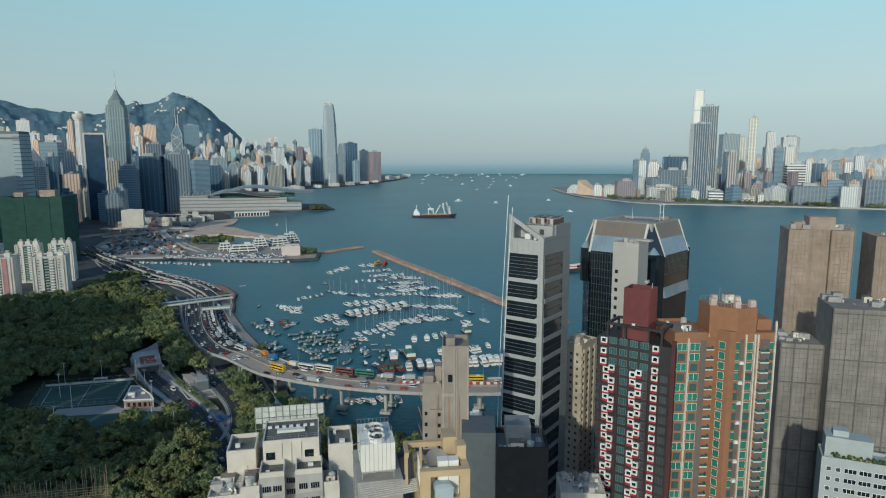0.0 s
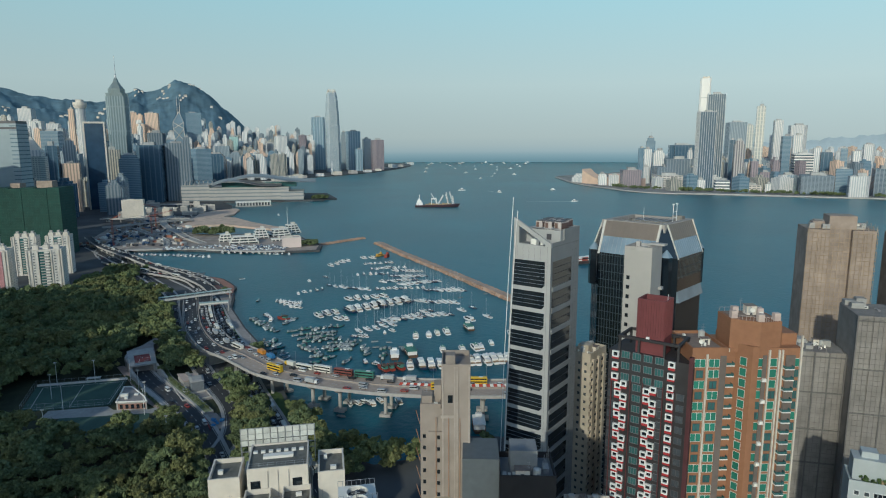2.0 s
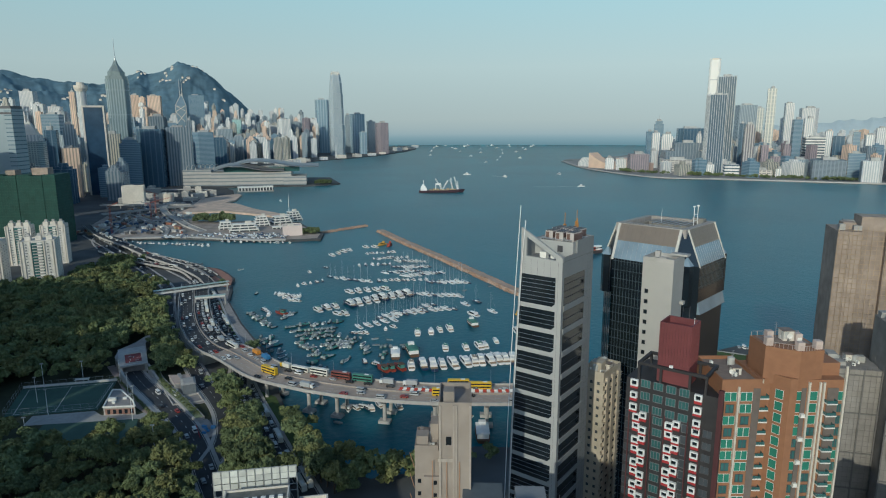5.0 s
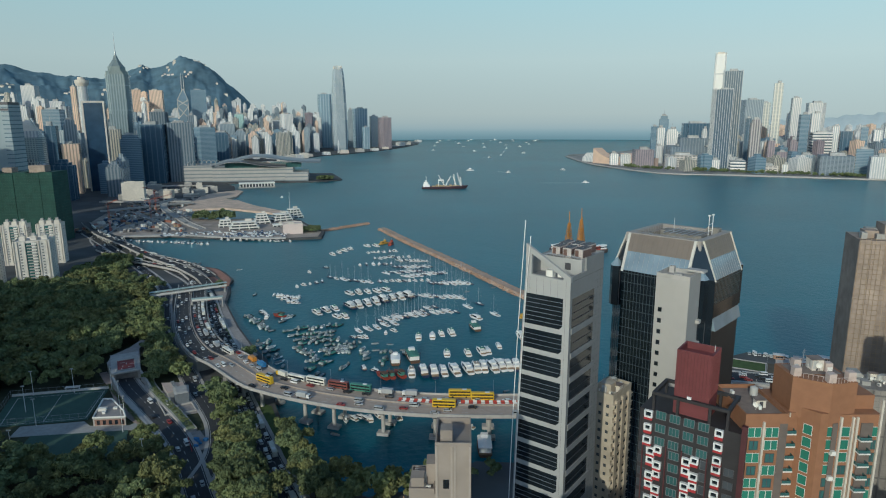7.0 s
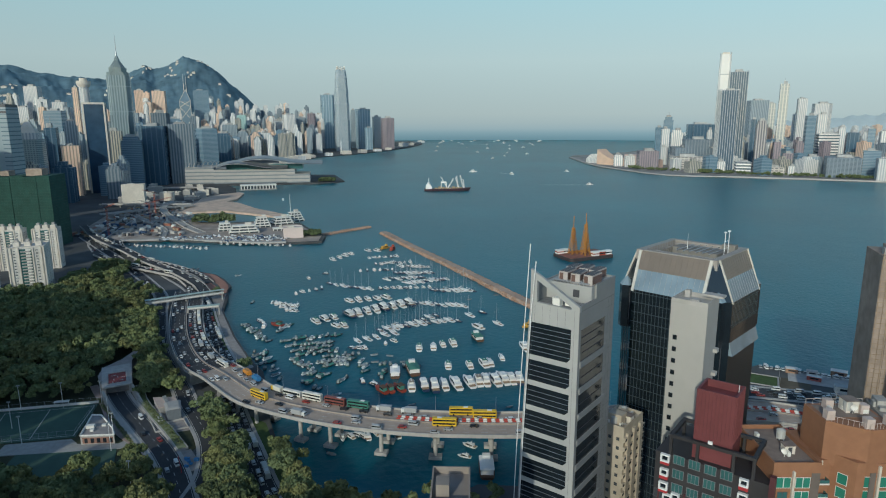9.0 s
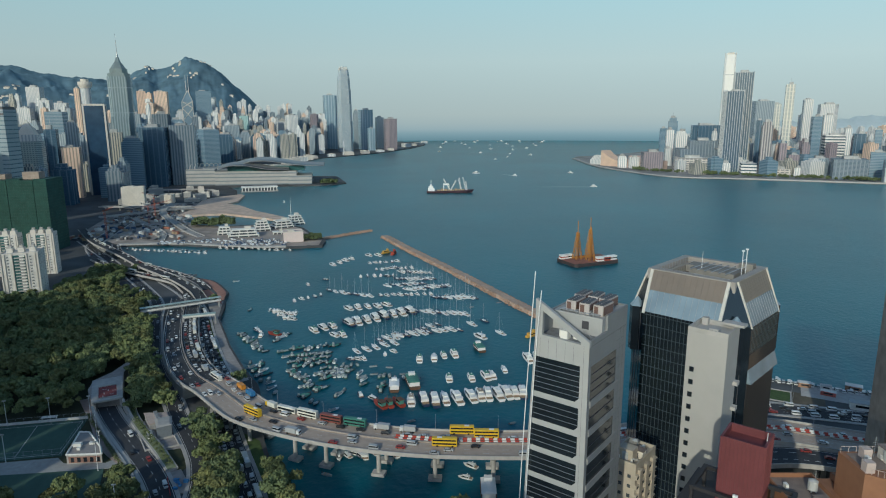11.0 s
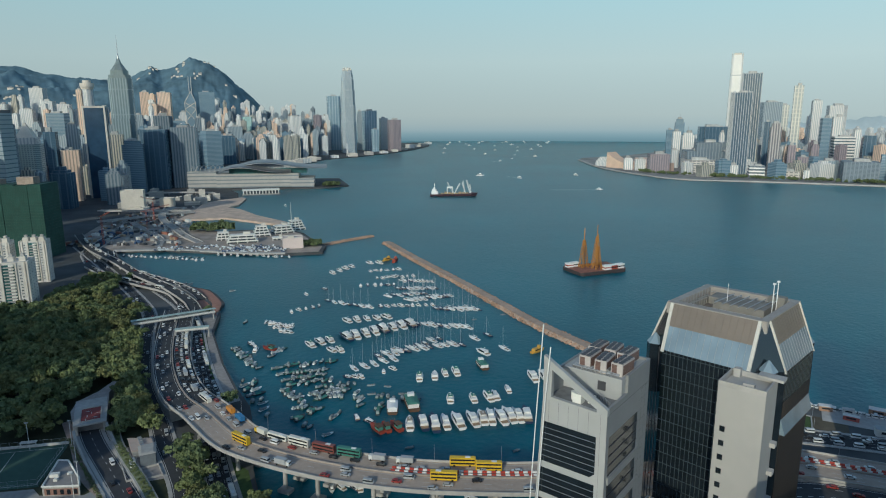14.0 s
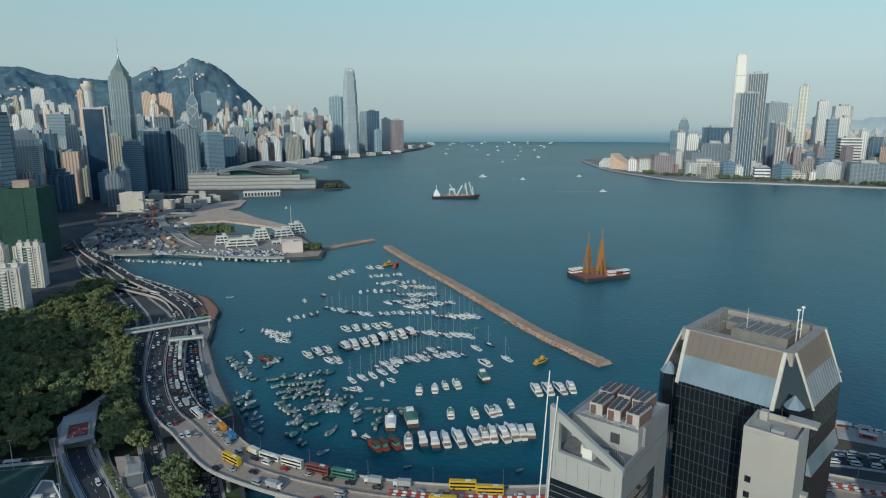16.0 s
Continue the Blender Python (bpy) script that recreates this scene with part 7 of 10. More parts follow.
ALLOY = shade("alloy_spar", (0.62, 0.62, 0.60), 0.35, metal=0.6, var=0.08)


def hull(bm, L, B, H, fine=0.5, n=9, draft=0.5):
    """A boat hull with its bow along +x, floating at z = 0: a deck edge with sheer, and a keel line below."""
    port, keel = [], []
    for i in range(n):
        f = i / (n - 1)
        x = -L / 2 + L * f
        w = B / 2 * (1 if f < fine else max(0.0, 1 - ((f - fine) / (1 - fine)) ** 2.2)) * (0.88 + 0.12 * min(1, f * 4))
        z = H * (0.80 + 0.45 * f * f)
        port.append((x, w, z))
        keel.append((x - (0.06 * L * f if f > 0.8 else 0), w * 0.62, -draft))
    a = [bm.verts.new(p) for p in port]
    b = [bm.verts.new((x, -y, z)) for x, y, z in port]
    c = [bm.verts.new(p) for p in keel]
    d = [bm.verts.new((x, -y, z)) for x, y, z in keel]
    for i in range(n - 1):
        for q in ((a[i], a[i + 1], c[i + 1], c[i]), (b[i + 1], b[i], d[i], d[i + 1]), (a[i + 1], a[i], b[i], b[i + 1])):
            try:
                bm.faces.new(q)
            except ValueError:
                pass
    bm.faces.new((a[0], c[0], d[0], b[0]))
    return port


def wedge(bm, x0, x1, w0, w1, z0, z1, rake0=0.0, rake1=0.6, inset=0.15):
    """A cabin: raked ends and sides that lean in."""
    pts = [(x0, -w0 / 2), (x1, -w1 / 2), (x1, w1 / 2), (x0, w0 / 2)]
    top = [(x0 + rake0, -w0 / 2 + inset), (x1 - rake1, -w1 / 2 + inset), (x1 - rake1, w1 / 2 - inset), (x0 + rake0, w0 / 2 - inset)]
    prism(bm, pts, z0, z1, top)


def motor_yacht(L, B, decks, label, trim, top=None):
    t = thing("motor_yacht", 0, 0, 0, 0, label, "boat", "moored motor yachts")
    h = L * 0.085
    bm = bmesh.new()
    hull(bm, L, B, h)
    part("hull", bm, trim, t)
    z = h * 0.85
    bm = bmesh.new()
    wedge(bm, -L * 0.32, L * 0.26, B * 0.84, B * 0.5, z, z + L * 0.085 + 0.5, 0.2, L * 0.09)
    part("cabin", bm, GEL, t)
    bm = bmesh.new()
    wedge(bm, -L * 0.28, L * 0.252, B * 0.85, B * 0.57, z + L * 0.03, z + L * 0.085 + 0.22, 0.1, L * 0.078, 0.12)
    part("cabin_window", bm, BOAT_GLASS, t)
    bm = bmesh.new()
    box(bm, -L * 0.47, -B * 0.38, z - 0.02, -L * 0.30, B * 0.38, z + 0.12)
    part("aft_deck", bm, TEAK, t)
    z2 = z + L * 0.085 + 0.5
    if decks > 1:
        bm = bmesh.new()
        box(bm, -L * 0.40, -B * 0.36, z2, L * 0.10, B * 0.36, z2 + 0.14)
        wedge(bm, -L * 0.20, L * 0.08, B * 0.6, B * 0.5, z2 + 0.14, z2 + L * 0.06, 0.1, L * 0.05)
        part("flybridge", bm, GEL, t)
        bm = bmesh.new()
        box(bm, -L * 0.26, -B * 0.30, z2 + L * 0.072, L * 0.02, B * 0.30, z2 + L * 0.08)
        for s in (-1, 1):
            rod(bm, (-L * 0.24, s * B * 0.27, z2), (-L * 0.22, s * B * 0.27, z2 + L * 0.073), 0.09, 4)
        part("hard_top", bm, top or GEL, t)
    bm = bmesh.new()
    rod(bm, (-L * 0.14, 0, z2), (-L * 0.17, 0, z2 + L * 0.16), 0.09, 5, 0.04)
    cbox(bm, -L * 0.155, 0, z2 + L * 0.11, 0.3, 1.0, 0.15)
    part("radar_mast", bm, GEL, t)
    return t


def sailing_yacht(L, B, mast, trim, label):
    t = thing("sailing_yacht", 0, 0, 0, 0, label, "boat", "moored sailing yachts")
    h = L * 0.085
    bm = bmesh.new()
    hull(bm, L, B, h, 0.42)
    part("hull", bm, trim, t)
    bm = bmesh.new()
    wedge(bm, -L * 0.12, L * 0.22, B * 0.55, B * 0.35, h * 0.85, h * 0.85 + 0.65, 0.1, 0.8)
    part("coachroof", bm, GEL, t)
    bm = bmesh.new()
    box(bm, -L * 0.42, -B * 0.2, h * 0.8, -L * 0.14, B * 0.2, h * 0.8 + 0.12)
    part("cockpit", bm, TEAK, t)
    bm = bmesh.new()
    rod(bm, (L * 0.08, 0, h), (L * 0.08, 0, mast), 0.13, 6, 0.08)
    rod(bm, (L * 0.08, -0.9, mast * 0.62), (L * 0.08, 0.9, mast * 0.62), 0.05, 4)
    part("mast", bm, ALLOY, t)
    bm = bmesh.new()
    rod(bm, (L * 0.07, 0, h + 1.5), (-L * 0.34, 0, h + 1.4), 0.1, 5)
    rod(bm, (L * 0.05, 0, h + 1.68), (-L * 0.32, 0, h + 1.55), 0.2, 6)
    part("boom", bm, CANVAS_BLUE if trim is HULL_BLUE else GEL, t)
    bm = bmesh.new()
    for e in (L * 0.48, -L * 0.48):
        rod(bm, (L * 0.08, 0, mast), (e, 0, h * 1.1), 0.025, 3)
    part("stay", bm, ALLOY, t)
    return t


def sampan(L, B, hull_m, cover, label, kind="sampan"):
    t = thing(kind, 0, 0, 0, 0, label, "boat", "moored sampans")
    bm = bmesh.new()
    hull(bm, L, B, L * 0.09, 0.62, 7)
    part("hull", bm, hull_m, t)
    bm = bmesh.new()
    n = 7
    pa = [(B * 0.44 * math.cos(math.pi * k / (n - 1)), 0.7 + 0.75 * math.sin(math.pi * k / (n - 1))) for k in range(n)]
    va = [bm.verts.new((-L * 0.28, y, z)) for y, z in pa]
    vb = [bm.verts.new((L * 0.14, y, z)) for y, z in pa]
    for i in range(n - 1):
        bm.faces.new((va[i], vb[i], vb[i + 1], va[i + 1]))
    bm.faces.new(va)
    bm.faces.new(vb[::-1])
    part("canopy", bm, cover, t)
    bm = bmesh.new()
    wedge(bm, -L * 0.44, -L * 0.30, B * 0.6, B * 0.55, L * 0.07, L * 0.07 + 1.5, 0.0, 0.2, 0.1)
    part("deckhouse", bm, DECKHOUSE, t)
    return t


def fishing_boat(L, B, label):
    t = thing("fishing_boat", 0, 0, 0, 0, label, "boat")
    bm = bmesh.new()
    hull(bm, L, B, L * 0.13, 0.55)
    part("hull", bm, HULL_RED, t)
    bm = bmesh.new()
    wedge(bm, -L * 0.36, -L * 0.02, B * 0.62, B * 0.6, L * 0.11, L * 0.11 + 2.4)
    part("wheelhouse", bm, TARP_GREEN, t)
    bm = bmesh.new()
    box(bm, -L * 0.40, -B * 0.38, L * 0.11 + 2.4, 0.0, B * 0.38, L * 0.11 + 2.6)
    rod(bm, (L * 0.1, 0, L * 0.1), (L * 0.1, 0, L * 0.42), 0.12, 5)
    rod(bm, (L * 0.1, 0, L * 0.2), (L * 0.42, 0, L * 0.36), 0.08, 4)
    part("derrick", bm, WOOD_DARK, t)
    bm = bmesh.new()
    box(bm, -L * 0.34, -B * 0.33, L * 0.11 + 1.2, -L * 0.01, B * 0.33, L * 0.11 + 1.9)
    part("window_band", bm, BOAT_GLASS, t)
    return t


def houseboat(L, B, roof_m, label):
    t = thing("houseboat", 0, 0, 0, 0, label, "boat")
    bm = bmesh.new()
    hull(bm, L, B, 1.6, 0.75, 7)
    part("hull", bm, WOOD_DARK, t)
    bm = bmesh.new()
    box(bm, -L * 0.40, -B * 0.40, 1.4, L * 0.25, B * 0.40, 4.0)
    part("lower_cabin", bm, GEL, t)
    bm = bmesh.new()
    box(bm, -L * 0.36, -B * 0.41, 2.3, L * 0.22, B * 0.41, 3.3)
    part("window_band", bm, BOAT_GLASS, t)
    bm = bmesh.new()
    prism(bm, [(-L * 0.44, -B * 0.46), (L * 0.30, -B * 0.46), (L * 0.30, B * 0.46), (-L * 0.44, B * 0.46)], 4.0, 4.8, [(-L * 0.40, -B * 0.1), (L * 0.26, -B * 0.1), (L * 0.26, B * 0.1), (-L * 0.40, B * 0.1)])
    part("roof", bm, roof_m, t)
    bm = bmesh.new()
    box(bm, L * 0.05, -B * 0.25, 4.1, L * 0.2, B * 0.25, 6.2)
    part("upper_cabin", bm, GEL, t)
    return t


def ferry_boat(label, trim):
    L, B = 15.0, 4.6
    t = thing("work_boat", 0, 0, 0, 0, label, "boat")
    bm = bmesh.new()
    hull(bm, L, B, 1.5, 0.6)
    part("hull", bm, trim, t)
    bm = bmesh.new()
    box(bm, -L * 0.36, -B * 0.38, 1.3, L * 0.18, B * 0.38, 3.5)
    wedge(bm, L * 0.02, L * 0.2, B * 0.6, B * 0.5, 3.5, 5.4)
    part("cabin", bm, trim, t)
    bm = bmesh.new()
    box(bm, -L * 0.34, -B * 0.39, 2.2, L * 0.17, B * 0.39, 3.0)
    part("window_band", bm, BOAT_GLASS, t)
    bm = bmesh.new()
    rod(bm, (L * 0.06, 0, 5.4), (L * 0.06, 0, 8.2), 0.08, 4)
    part("mast", bm, ALLOY, t)
    return t


def dinghy(label):
    t = thing("dinghy", 0, 0, 0, 0, label, "boat")
    bm = bmesh.new()
    hull(bm, 5.2, 2.0, 0.7, 0.5, 6)
    part("hull", bm, TARP_GREY, t)
    bm = bmesh.new()
    for x in (-1.3, 0.2):
        box(bm, x, -0.8, 0.62, x + 0.35, 0.8, 0.72)
    part("thwart", bm, TEAK, t)
    bm = bmesh.new()
    cbox(bm, -2.6, 0, 0.3, 0.4, 0.35, 0.9)
    part("outboard", bm, DARK_STEEL, t)
    return t


FLEET = {
    "yacht_l": [motor_yacht(23, 6.2, 2, "large white motor yacht with a flybridge", GEL), motor_yacht(21, 5.8, 2, "large white motor yacht with dark windows", GEL), motor_yacht(24, 6.2, 2, "large navy-hulled white motor yacht at its mooring", HULL_BLUE), motor_yacht(20, 6.0, 2, "large white motor yacht under a beige canopy", GEL, shade("beige_canvas", (0.40, 0.34, 0.27), 0.85, var=0.2))],
    "yacht_m": [motor_yacht(16, 4.9, 2, "mid-sized white motor cruiser with a flybridge", GEL), motor_yacht(14, 4.5, 1, "white motor cruiser with dark side windows", GEL), motor_yacht(15, 4.8, 2, "white motor cruiser under a green canopy", GEL, TARP_GREEN)],
    "yacht_s": [motor_yacht(10, 3.4, 1, "small white cabin cruiser at its mooring", GEL), motor_yacht(9, 3.2, 1, "small dark-hulled cabin cruiser at its mooring", HULL_BLUE), motor_yacht(8.4, 3.0, 1, "small white speedboat with a short cabin", GEL)],
    "sail": [sailing_yacht(12.5, 3.8, 17.0, GEL, "white sailing yacht with a bare mast"), sailing_yacht(11, 3.5, 14.5, HULL_BLUE, "dark blue sailing yacht with a bare mast"), sailing_yacht(13.5, 4.0, 18.5, GEL, "long white sailing yacht with a furled sail")],
    "sampan": [sampan(8.5, 2.8, HULL_GREEN, TARP_GREY, "green wooden sampan under a grey canopy"), sampan(9.5, 3.0, HULL_DARK, TARP_GREEN, "dark sampan with a green canopy"), sampan(7.5, 2.6, HULL_DARK, TARP_GREY, "dark working sampan with a grey cover"), sampan(8.0, 2.7, GEL, TARP_GREY, "pale sampan with a grey cover")],
    "fishing_boat": [fishing_boat(13, 4.6, "red wooden fishing boat with a green wheelhouse")],
    "houseboat": [houseboat(19, 8, TARP_GREEN, "wooden houseboat with a green roof"), houseboat(18, 7.5, GEL, "wooden houseboat with a white roof")],
    "ferry_boat": [ferry_boat("yellow harbour work boat with a wheelhouse", BOAT_YELLOW), ferry_boat("orange harbour work boat with a wheelhouse", HULL_RED)],
    "dinghy": [dinghy("small grey open dinghy on a mooring")],
}
MOORED = [
    ("yacht_l", -323, 352, -323, 380, 5), ("yacht_l", -323, 389, -324, 422, 7), ("yacht_l", -377, 441, -378, 466, 4), ("yacht_m", -352, 381, -353, 395, 2), ("yacht_m", -353, 405, -353, 410, 2),
    ("yacht_m", -361, 420, -361, 420, 1), ("yacht_m", -390, 366, -390, 366, 1), ("yacht_m", -392, 377, -396, 391, 3), ("yacht_m", -428, 418, -428, 418, 1), ("houseboat", -403, 412, -403, 412, 1),
    ("yacht_l", -479, 317, -504, 370, 8), ("yacht_m", -466, 289, -476, 304, 3), ("yacht_m", -450, 306, -451, 312, 2), ("sail", -432, 340, -464, 390, 9), ("sail", -413, 322, -428, 350, 5)]
MOORED_B = [
    ("yacht_s", -405, 342, -409, 349, 2), ("sail", -441, 356, -449, 405, 9), ("sail", -461, 418, -465, 430, 2), ("sail", -434, 436, -434, 436, 1), ("yacht_m", -699, 303, -731, 326, 4),
    ("yacht_m", -743, 347, -745, 359, 2), ("ferry_boat", -757, 371, -750, 380, 2), ("yacht_s", -703, 346, -706, 379, 6), ("yacht_s", -636, 334, -639, 369, 6), ("sail", -595, 360, -600, 396, 8),
    ("yacht_s", -653, 378, -645, 409, 8), ("sail", -576, 378, -588, 420, 10), ("sail", -544, 400, -537, 437, 10), ("sail", -587, 301, -558, 339, 7), ("yacht_s", -613, 278, -630, 296, 2)]
MOORED_C = [
    ("yacht_s", -558, 269, -569, 293, 5), ("sampan", -532, 232, -641, 204, 2), ("yacht_s", -528, 250, -512, 273, 9), ("yacht_s", -515, 258, -498, 270, 5), ("fishing_boat", -462, 259, -462, 259, 1),
    ("sampan", -468, 234, -433, 250, 8), ("sampan", -446, 262, -462, 270, 6), ("sampan", -412, 273, -414, 303, 14), ("sampan", -401, 276, -404, 302, 12), ("sampan", -428, 291, -430, 308, 5),
    ("sampan", -385, 277, -363, 290, 10), ("sampan", -374, 296, -379, 317, 14), ("sampan", -367, 298, -370, 314, 8), ("yacht_s", -397, 317, -397, 326, 3), ("sampan", -372, 324, -352, 326, 4)]
MOORED_D = [
    ("sampan", -340, 308, -342, 311, 3), ("sampan", -344, 287, -330, 296, 4), ("sampan", -319, 306, -319, 306, 1), ("sampan", -404, 255, -349, 270, 8), ("sampan", -405, 248, -372, 259, 5),
    ("fishing_boat", -322, 333, -323, 344, 3), ("houseboat", -345, 344, -345, 344, 1), ("houseboat", -349, 356, -349, 356, 1), ("sampan", -343, 335, -352, 338, 3), ("sampan", -360, 351, -361, 358, 3),
    ("dinghy", -297, 349, -297, 349, 1), ("dinghy", -285, 405, -285, 405, 1), ("ferry_boat", -424, 460, -424, 460, 1), ("dinghy", -376, 344, -354, 359, 3), ("dinghy", -382, 332, -368, 332, 2)]
MOORED_E = [
    ("dinghy", -507, 429, -517, 456, 2), ("yacht_s", -264, 309, -266, 326, 6), ("dinghy", -249, 303, -249, 303, 1), ("houseboat", -222, 376, -222, 376, 1), ("yacht_s", -245, 372, -236, 368, 2),
    ("yacht_s", -264, 337, -264, 337, 1), ("yacht_s", -838, 38, -796, 142, 18), ("yacht_s", -826, 157, -796, 248, 12), ("sampan", -826, 99, -806, 143, 6)]
MOORED_F = [
    ("sampan", -424, 268, -426, 288, 7), ("sampan", -393, 280, -396, 306, 10), ("sampan", -358, 286, -350, 300, 6), ("sampan", -452, 240, -425, 256, 6), ("sail", -505, 372, -488, 418, 9), ("yacht_s", -560, 350, -556, 398, 9), ("sail", -620, 372, -616, 410, 8),
    ("yacht_s", -668, 352, -672, 392, 8), ("yacht_m", -520, 318, -528, 352, 5), ("sampan", -384, 300, -386, 322, 7), ("yacht_s", -336, 322, -330, 330, 2), ("sampan", -366, 336, -362, 346, 4), ("yacht_s", -476, 244, -462, 250, 3)]
HEADING = {"yacht_l": 204, "yacht_m": 208, "yacht_s": 205, "sail": 212, "sampan": 150, "houseboat": 200, "fishing_boat": 200, "ferry_boat": 120, "dinghy": 90}
r = random.Random(21)
used = set()
size = []
for rows_ in (MOORED, MOORED_B, MOORED_C, MOORED_D, MOORED_E, MOORED_F):
    for kind, x0, y0, x1, y1, n in rows_:
        for i in range(n):
            f = i / (n - 1) if n > 1 else 0
            j = 1.0 if kind in ("yacht_l", "houseboat") else 2.2
            x, y = x0 + (x1 - x0) * f + r.uniform(-j, j) * (n > 1), y0 + (y1 - y0) * f + r.uniform(-0.6, 0.6) * (n > 1)
            a = HEADING[kind] + r.uniform(-9, 9) * (1 if kind in ("yacht_l", "sail", "yacht_m") else 4)
            if r.random() < 0.15 and kind != "yacht_l":
                a += 180
            if kind in ("yacht_l", "yacht_m") and x > -400:
                a = 180 + r.uniform(-8, 8)
            k = r.randrange(len(FLEET[kind]))
            if kind == "ferry_boat":
                k = 1 if x < -700 and i else 0
            if kind == "yacht_l":
                k = r.choice((0, 0, 1, 1, 3, 2))
            m = pose(x, y, 0.0, 0, 0, a)
            if (kind, k) in used:
                boat = copy_thing(FLEET[kind][k], m)
            else:
                boat = FLEET[kind][k]
                boat.matrix_basis = m
                used.add((kind, k))
            grow = r.uniform(0.84, 0.96) if kind == "yacht_l" else r.uniform(0.86, 1.1)
            size.append((boat, (grow, grow * r.uniform(0.94, 1.06), grow * r.uniform(0.92, 1.12))))
for boat, grow in size:
    boat.scale = grow
for kind, protos in FLEET.items():
    for k, p in enumerate(protos):
        if (kind, k) not in used:
            for o in (*p.children_recursive, p):
                bpy.data.objects.remove(o)


# ---- viaduct piers, markings, lamps ----
PIERS = [(-251, 300), (-243.8, 324.6), (-237.2, 351.3), (-231, 378), (-228, 404), (-262, 281), (-279, 262), (-298, 249), (-319, 237), (-228, 430), (-229, 458), (-234, 488), (-229, 520), (-217, 548), (-200, 580)]
pier_m = bmesh.new()
cbox(pier_m, 0, 0, -1.0, 6.4, 4.2, 2.6)
prism(pier_m, ring(1.05, 14), 1.6, 11.2)
prism(pier_m, [(-1.2, -1.2), (1.2, -1.2), (1.2, 1.2), (-1.2, 1.2)], 11.2, 13.5, [(-1.4, -4.6), (1.4, -4.6), (1.4, 4.6), (-1.4, 4.6)])
pier_m = link_mesh("pier", pier_m, CONCRETE_PALE)
for x, y in PIERS:
    best = min(range(len(deck_line)), key=lambda i: (deck_line[i].x - x) ** 2 + (deck_line[i].y - y) ** 2)
    nrm = across(deck_line)[best]
    z = deck_line[best].z - 15.5
    for off in (-6.0, 6.0):
        p = deck_line[best] + nrm * off
        piece("pier", pier_m, viaduct, pose(p.x, p.y, min(z, 0), 0, 0, math.degrees(math.atan2(nrm.y, nrm.x)) - 90))


def stripe_run(name, line, off, wide, dash, gap, lift, material, parent, s0=0.0, s1=None):
    """Painted lane lines as thin slabs along a road."""
    bm = bmesh.new()
    s, end = s0, s1 or length(line)
    while s < end:
        a, h = along(line, s)
        b, h2 = along(line, min(s + dash, end))
        na, nb = Vector((-math.sin(radians(h)), math.cos(radians(h)), 0)), Vector((-math.sin(radians(h2)), math.cos(radians(h2)), 0))
        v = [a + na * (off - wide), b + nb * (off - wide), b + nb * (off + wide), a + na * (off + wide)]
        bm.faces.new([bm.verts.new((p.x, p.y, p.z + lift)) for p in v])
        s += dash + gap
    return part(name, bm, material, parent)


ROAD_WHITE = shade("road_paint", (0.55, 0.54, 0.52), 0.7, var=0.2)
BARRIER = shade("concrete_barrier", (0.36, 0.31, 0.27), 0.7, var=0.3)
for off in (-8.4, -5.0, 4.4, 7.6):
    stripe_run("lane_line", deck_line, off, 0.12, 3.0, 6.0, 0.01, ROAD_WHITE, viaduct)
for off in (-11.2, -1.2, 1.6, 11.0):
    stripe_run("edge_line", deck_line, off, 0.12, 4.6, 0.0, 0.01, ROAD_WHITE, viaduct)
bm = bmesh.new()
ribbon(bm, deck_line, [(-0.3, 0.004), (-0.3, 0.85), (0.5, 0.85), (0.5, 0.004)][::-1])
part("median_barrier", bm, BARRIER, viaduct)
# darker surfacing where the road comes down to the ground
bm = bmesh.new()
ramp_line = [p for p in deck_line if p.x < -352]
ribbon(bm, ramp_line, [(-W + 0.3, 0.004), (-W + 0.3, 0.007), (W - 0.3, 0.007), (W - 0.3, 0.004)][::-1])
part("surfacing", bm, ASPHALT, viaduct)
bm = bmesh.new()
ribbon(bm, [p for p in deck_line if p.x < -345], [(-W - 1.0, -9), (-W - 1.0, -1.1), (W + 1.0, -1.1), (W + 1.0, -9)][::-1])
part("embankment", bm, CONCRETE, viaduct)
bm = bmesh.new()
s = 6.0
while s < length(deck_line):
    p, h = along(deck_line, s)
    n = Vector((-math.sin(radians(h)), math.cos(radians(h)), 0))
    q = p + n * (W - 0.1)
    rod(bm, (q.x, q.y, q.z + 0.9), (q.x, q.y, q.z + 9), 0.10, 5, 0.06)
    e = q - n * 1.8
    rod(bm, (q.x, q.y, q.z + 9), (e.x, e.y, q.z + 9.3), 0.06, 4)
    s += 32
tagged(part("lamp_post", bm, STEEL, viaduct), kind="stuff")

